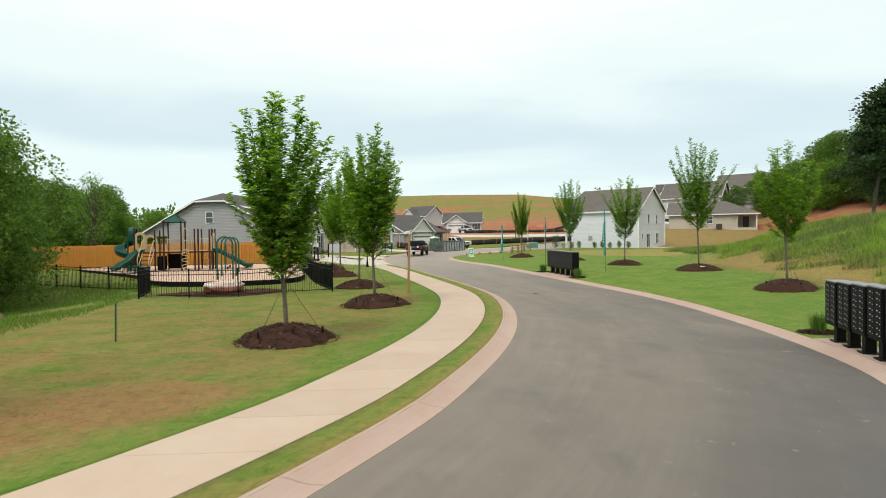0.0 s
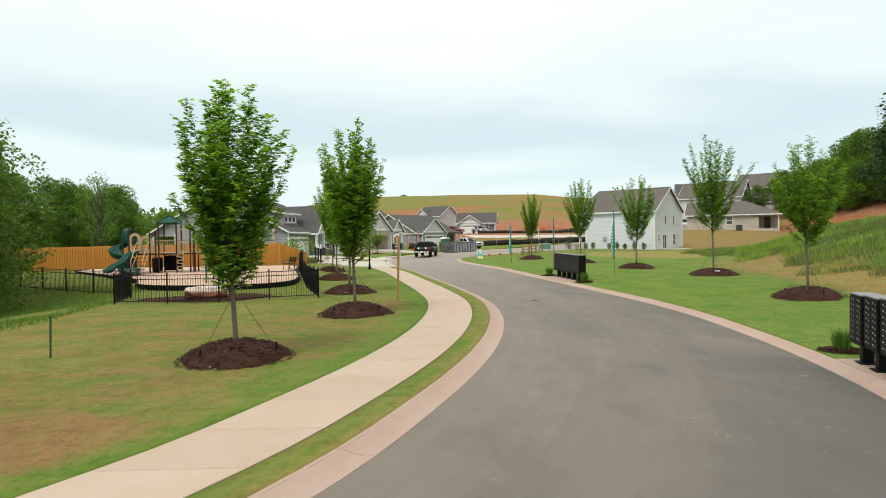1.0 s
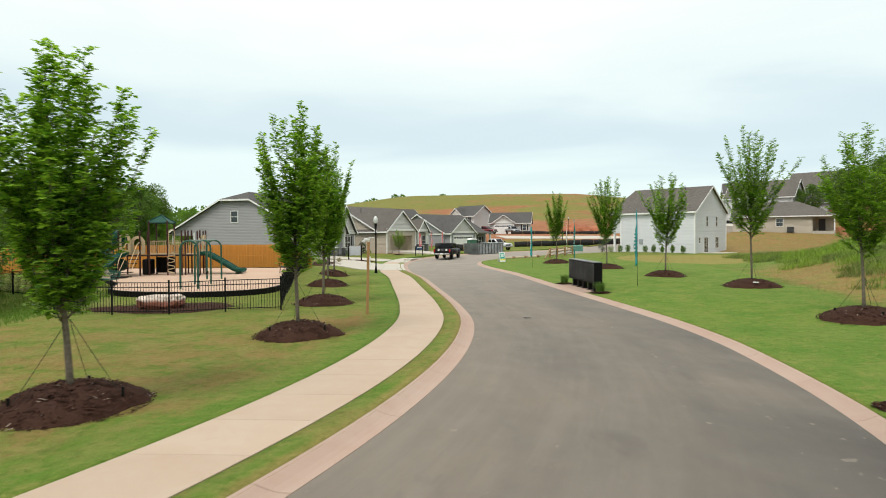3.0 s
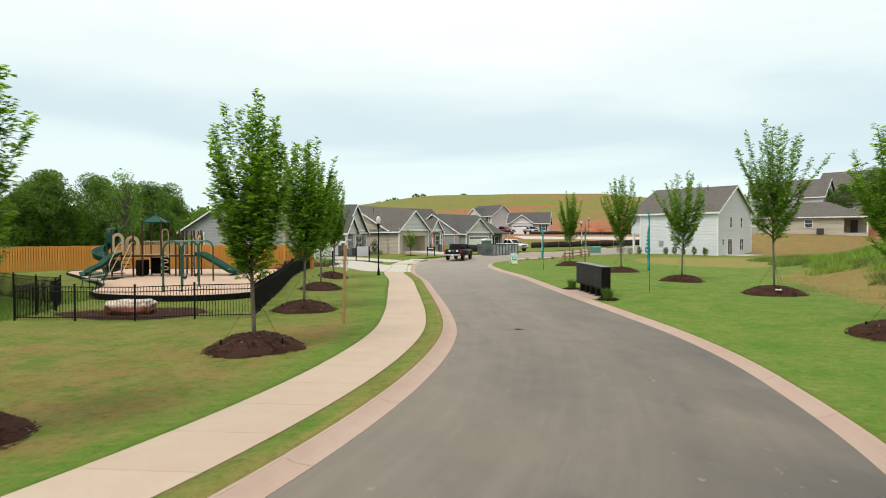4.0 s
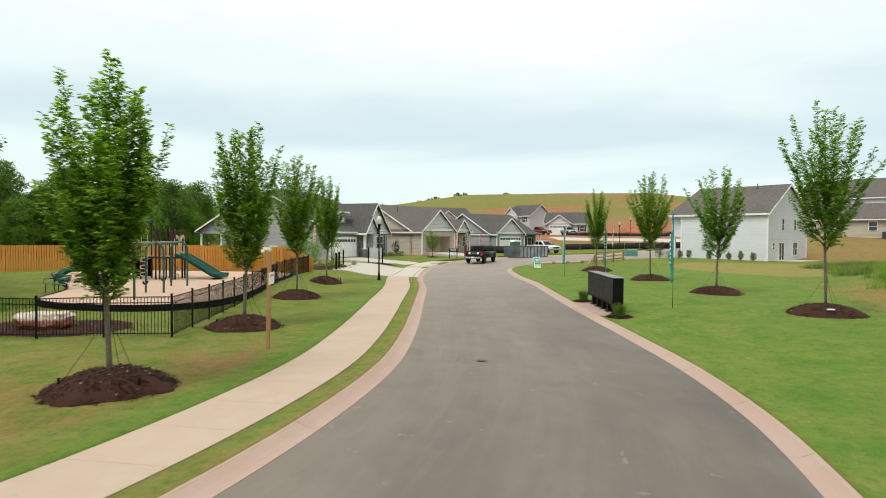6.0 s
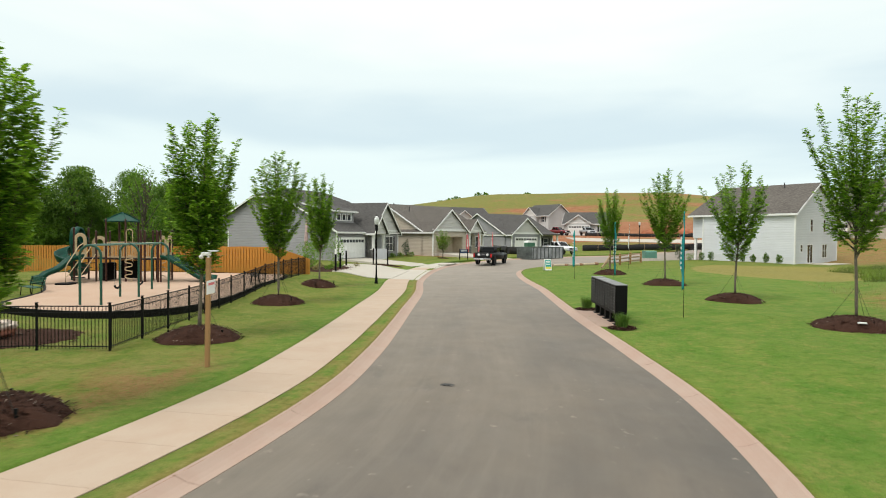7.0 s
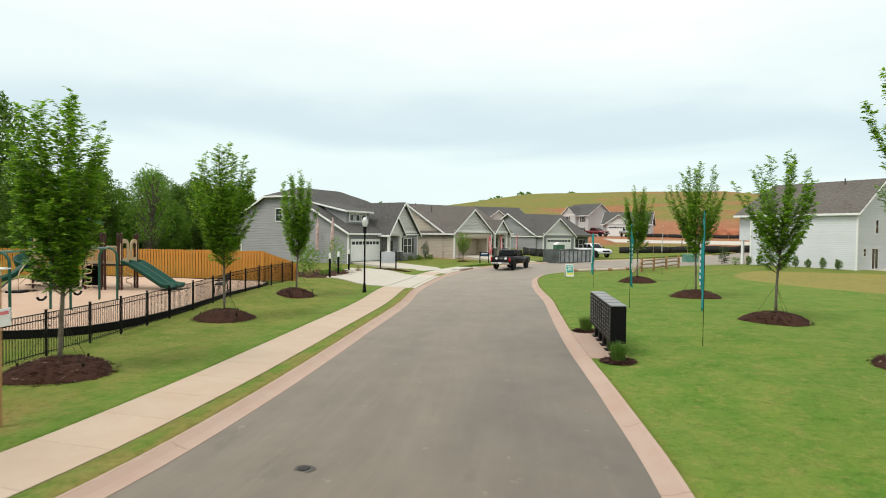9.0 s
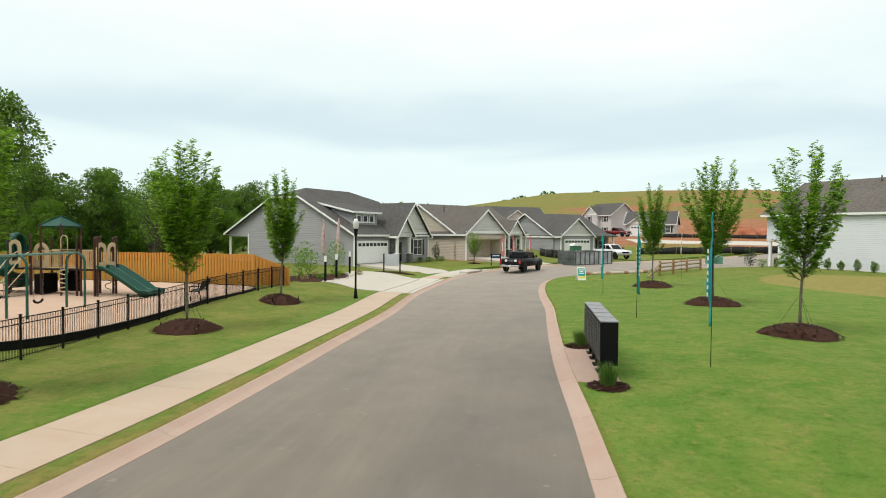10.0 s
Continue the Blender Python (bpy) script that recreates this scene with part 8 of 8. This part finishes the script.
part("lettering_bar", boxes((-0.36, -0.026, 0.98, 0.36, -0.021, 1.08)), M_WHITEPAINT, sg, "white lettering bar")
M_FADED = simple("faded_pink_cloth", (0.62, 0.44, 0.42), 0.8, 0, 0.35, 2.5, 0.0)
# a small ornamental tree in front of the tan house
young = young_tree(301, 3.5, 1.05, 20, 0.8, 5, 0.11, 0.7)
young.matrix_basis = pose(-4.9, 84.4, float(ground_z(-4.9, 84.4)), 0, 0, 60)
tagged(young, "small young ornamental tree on a front lawn", "tree", "street trees along the road")
mulch_ring(-4.9, 84.4, 0.7, 0.1, 420)
for i, (x, y) in enumerate(((-16.6, 76.6), (-18.6, 77.1))):
    feather_flag(x, y - 1.2, 4.9, 200, M_FADED, 20 + i, "faded pink and white feather flag beside the grey house", 0.36, 0)


# ---- building site beyond the street ----
M_SILT = simple("black_silt_cloth", (0.022, 0.021, 0.02), 0.8, 0, 0.3, 3, 0.2)


def silt_fence(points, high=0.75, label="sagging black silt fence on wooden stakes"):
    f = thing("silt_fence", label=label, category="fence", group="silt fences on the building site")
    bm = bmesh.new()
    prev = None
    for (x0, y0), (x1, y1) in zip(points, points[1:]):
        L = math.hypot(x1 - x0, y1 - y0)
        n = max(2, int(L / 0.8))
        for i in range(n + 1):
            g = i / n
            x, y = x0 + (x1 - x0) * g, y0 + (y1 - y0) * g
            z = float(ground_z(x, y))
            sag = 0.07 * math.sin(g * L * 0.35) + 0.04 * math.sin(g * L * 1.3)
            cur = (bm.verts.new((x, y, z - 0.1)), bm.verts.new((x + 0.05 * sag, y, z + high + sag)))
            if prev:
                bm.faces.new((prev[0], cur[0], cur[1], prev[1]))
            prev = cur
        for i in range(int(L / 2.4) + 1):
            g = i / max(1, int(L / 2.4))
            x, y = x0 + (x1 - x0) * g, y0 + (y1 - y0) * g
            z = float(ground_z(x, y))
            part("stake", boxes((x - 0.025, y - 0.045, z - 0.2, x + 0.025, y - 0.005, z + high + 0.2)), M_LOG, f)
    cl = part("cloth", bm, M_SILT, f, flat=False)
    sol = cl.modifiers.new("thickness", "SOLIDIFY")
    sol.thickness = 0.01


silt_fence([(12.5, 112.0), (20.0, 114.5), (30.0, 117.0), (40.0, 121.0)], 0.9)
silt_fence([(-1.5, 108.5), (1.2, 102.5), (3.6, 99.5)], 1.0)
silt_fence([(14.0, 143.0), (30.0, 141.0), (48.0, 138.0), (62.0, 133.0)], 0.6)
silt_fence([(24.0, 166.0), (60.0, 158.0)], 0.6)
slab_on_land("site_road", [(12.0, 128.0), (62.0, 124.0), (64.0, 129.0), (10.0, 134.0)], M_DRIVE, "pale gravel site road across the red soil", "road", 0.08)
for i, (x, y, r, h) in enumerate(((34.0, 172.0, 5.0, 2.8), (39.0, 174.0, 4.0, 2.0), (52.0, 165.0, 5.0, 1.8))):
    rng = np.random.default_rng(700 + i)
    bm = bmesh.new()
    bmesh.ops.create_icosphere(bm, subdivisions=4, radius=1.0)
    for v in bm.verts:
        k = 1 + 0.22 * noise.noise(v.co * 2.2 + Vector((i, 0, 0))) + 0.08 * noise.noise(v.co * 6)
        v.co = Vector((v.co.x * r * k, v.co.y * r * k, max(-0.5, v.co.z * h * k)))
    ob = part("clay_mound", bm, simple("red_clay_soil", (0.36, 0.13, 0.065), 0.95, 0, 0.35, 0.6, 0.5), flat=False)
    ob.location = (x, y, float(ground_z(x, y)) - 0.2)
    tagged(ob, "heap of loose red clay on the building site", "soil heap", "soil heaps")


# ---- grass that nobody could count ----
def blades(name, count, region, high, wide, material, label, seed, accept, bend=(0.1, 0.8)):
    rng = np.random.default_rng(seed)
    x0, y0, x1, y1 = region
    xs, ys = rng.uniform(x0, x1, count), rng.uniform(y0, y1, count)
    ok = accept(xs, ys, rng)
    xs, ys = xs[ok], ys[ok]
    n = len(xs)
    zs = ground_z(xs, ys) - 0.01
    a = rng.uniform(0, 2 * math.pi, n)
    h = high * rng.uniform(0.5, 1.25, n)
    if high > 0.2:
        h = h * (1 + 0.55 * np.sin(xs * 0.62 + 1.7 * np.sin(ys * 0.31)) * np.sin(ys * 0.53 + xs * 0.21))
    w = wide * rng.uniform(0.6, 1.3, n)
    lean = h * rng.uniform(*bend, n)
    b = rng.uniform(0, 2 * math.pi, n)
    v = np.empty((n, 3, 3), np.float32)
    v[:, 0] = np.stack([xs - np.cos(a) * w, ys - np.sin(a) * w, zs], 1)
    v[:, 1] = np.stack([xs + np.cos(a) * w, ys + np.sin(a) * w, zs], 1)
    v[:, 2] = np.stack([xs + np.cos(b) * lean, ys + np.sin(b) * lean, zs + h], 1)
    me = bpy.data.meshes.new(name)
    me.vertices.add(3 * n)
    me.vertices.foreach_set("co", v.ravel())
    me.loops.add(3 * n)
    me.loops.foreach_set("vertex_index", np.arange(3 * n, dtype=np.int32))
    me.polygons.add(n)
    me.polygons.foreach_set("loop_start", (np.arange(n) * 3).astype(np.int32))
    me.update(calc_edges=True)
    me.materials.append(material)
    return tagged(new(name, me), label, "grass", kind="stuff")


def on_lawn(x, y):
    l, r = left_at(y, CURB + STRIP + WALK), right_at(y, CURB_RIGHT)
    s0, s1 = left_at(y, CURB + STRIP), left_at(y, CURB)
    worn = s0 + (s1 - s0) * (0.44 + 0.26 * np.sin(y * 1.3) * np.sin(y * 0.47 + 1.1) + 0.14 * np.sin(y * 5.3 + x * 3.0))
    return (x < l - 0.03) | (x > r + 0.03) | ((x > s0 + 0.03) & (x < np.minimum(worn, s1 - 0.03)))


def on_worn_verge(x, y):
    return (x > left_at(y, CURB + 0.42 * STRIP)) & (x < left_at(y, CURB + 0.02))


def bank_u(x, y):
    return (x - 16.6) * 0.985 - (y - 18) * 0.172 - 1.9


def lawn_blade_material():
    k = Nodes("mown_lawn_blade", 0.7, spec=0.2)
    sep = k.n.new("ShaderNodeSeparateXYZ")
    k.l.new(k.pos, sep.inputs[0])
    green = k.mix(k.island(), (0.100, 0.186, 0.022), (0.172, 0.258, 0.042))
    left = k.ramp(k.math("ADD", k.math("MULTIPLY", sep.outputs[0], -0.1), 0.5), [(0.45, 0.0), (0.6, 1.0)])
    near = k.ramp(k.math("MULTIPLY", sep.outputs[1], 0.02), [(0.22, 1.0), (0.54, 0.2)])
    patch = k.ramp(k.noise(0.8, 7, 0.74, distort=0.3), [(0.42, 0.0), (0.60, 1.0)])
    bare = k.ramp(k.noise(0.62, 8, 0.78, distort=0.3), [(0.49, 0.0), (0.58, 1.0)])
    weight = k.math("MULTIPLY", k.math("MULTIPLY", left, near), k.math("MAXIMUM", patch, bare))
    k.color(k.mix(weight, green, k.mix(k.island(), (0.215, 0.165, 0.056), (0.325, 0.255, 0.098))))
    return k.mat


M_LAWNBLADE = lawn_blade_material()
blades("mown_grass", 420000, (-10, 4, 24, 40), 0.034, 0.006, M_LAWNBLADE, "short mown lawn grass", 801, lambda x, y, r: on_lawn(x, y) & (r.uniform(0, 1, len(x)) < np.clip(1.5 - np.hypot(x - 5, y - 12) / 24, 0.0, 1)), (1.2, 3.0))
blades("dry_verge_grass", 160000, (-4, 4, 8, 60), 0.04, 0.006, M_STRAW, "thin dry grass on bare soil along the curb", 805, lambda x, y, r: on_worn_verge(x, y) & (r.uniform(0, 1, len(x)) < 0.55 + 0.45 * np.sin(x * 2.1 + y * 1.7)), (0.6, 2.0))


def bank_material():
    """Lush weeds: bright stands, darker seeding patches."""
    k = Nodes("rank_bank_grass", 0.6, spec=0.2)
    bright = k.mix(k.island(), (0.125, 0.235, 0.018), (0.285, 0.405, 0.052))
    dull = k.mix(k.island(), (0.070, 0.120, 0.022), (0.185, 0.215, 0.060))
    k.color(k.mix(k.ramp(k.noise(0.33, 5, 0.62), [(0.42, 0.0), (0.56, 1.0)]), bright, dull))
    return k.mat


blades("bank_grass", 330000, (18, 14, 50, 78), 0.46, 0.015, bank_material(), "long bright green grass on the bank", 802, lambda x, y, r: (bank_u(x, y) > 3.0 + 0.10 * np.clip(y - 36, 0, 40) + 1.3 * np.sin(x * 0.9) * np.sin(y * 0.7) + 0.8 * np.sin(x * 2.3 + y * 1.9)) & (r.uniform(0, 1, len(x)) < 0.85))
blades("straw_grass", 16000, (16, 10, 34, 60), 0.10, 0.012, M_STRAW, "straw-coloured cut grass at the foot of the bank", 803, lambda x, y, r: (bank_u(x, y) > -0.2) & (bank_u(x, y) < 4.0))
blades("ditch_grass", 60000, (-26, 12, -9, 36), 0.17, 0.010, leaf_material("ditch_grass_blade", (0.060, 0.135, 0.014), (0.150, 0.245, 0.034), 0.4), "long green grass in the ditch", 804, lambda x, y, r: (x < -9.3 - 0.12 * (y - 16) - 0.5 * r.uniform(0, 1, len(x))) & (np.hypot(x + 13.4, y - 25.2) > 2.2 * r.uniform(0.5, 1.2, len(x))) & ((y < 29) | (x < -12.5)))


# ---- small things on road and lawn ----
def valve_cover(x, y):
    z = float(road_z(x, y))
    v = thing("valve_cover", pose(x, y, z), "round iron valve cover in a dark asphalt patch", "cover")
    bm = bmesh.new()
    rng = np.random.default_rng(91)
    n = 26
    rim = [bm.verts.new((0.17 * (1 + rng.uniform(-0.3, 0.3)) * math.cos(2 * math.pi * i / n), 0.12 * (1 + rng.uniform(-0.3, 0.3)) * math.sin(2 * math.pi * i / n), 0.006)) for i in range(n)]
    bm.faces.new(rim)
    part("patch", bm, simple("fresh_dark_asphalt", (0.100, 0.092, 0.083), 0.8, 0, 0.4, 14, 0.3), v, "dark asphalt patch")
    part("lid", tube(bmesh.new(), [(0, 0, 0.004), (0, 0, 0.016)], 0.095, 20), simple("cast_iron", (0.05, 0.045, 0.042), 0.55, 0.6, 0.3, 20, 0.2), v, "cast iron lid")


valve_cover(6.75, 27.2)
slab_on_land("concrete_cover", [(-8.6, 11.0), (-7.15, 10.75), (-7.0, 11.35), (-8.5, 11.6)], M_DRIVE, "small pale concrete cover flush in the lawn", "cover", 0.03)
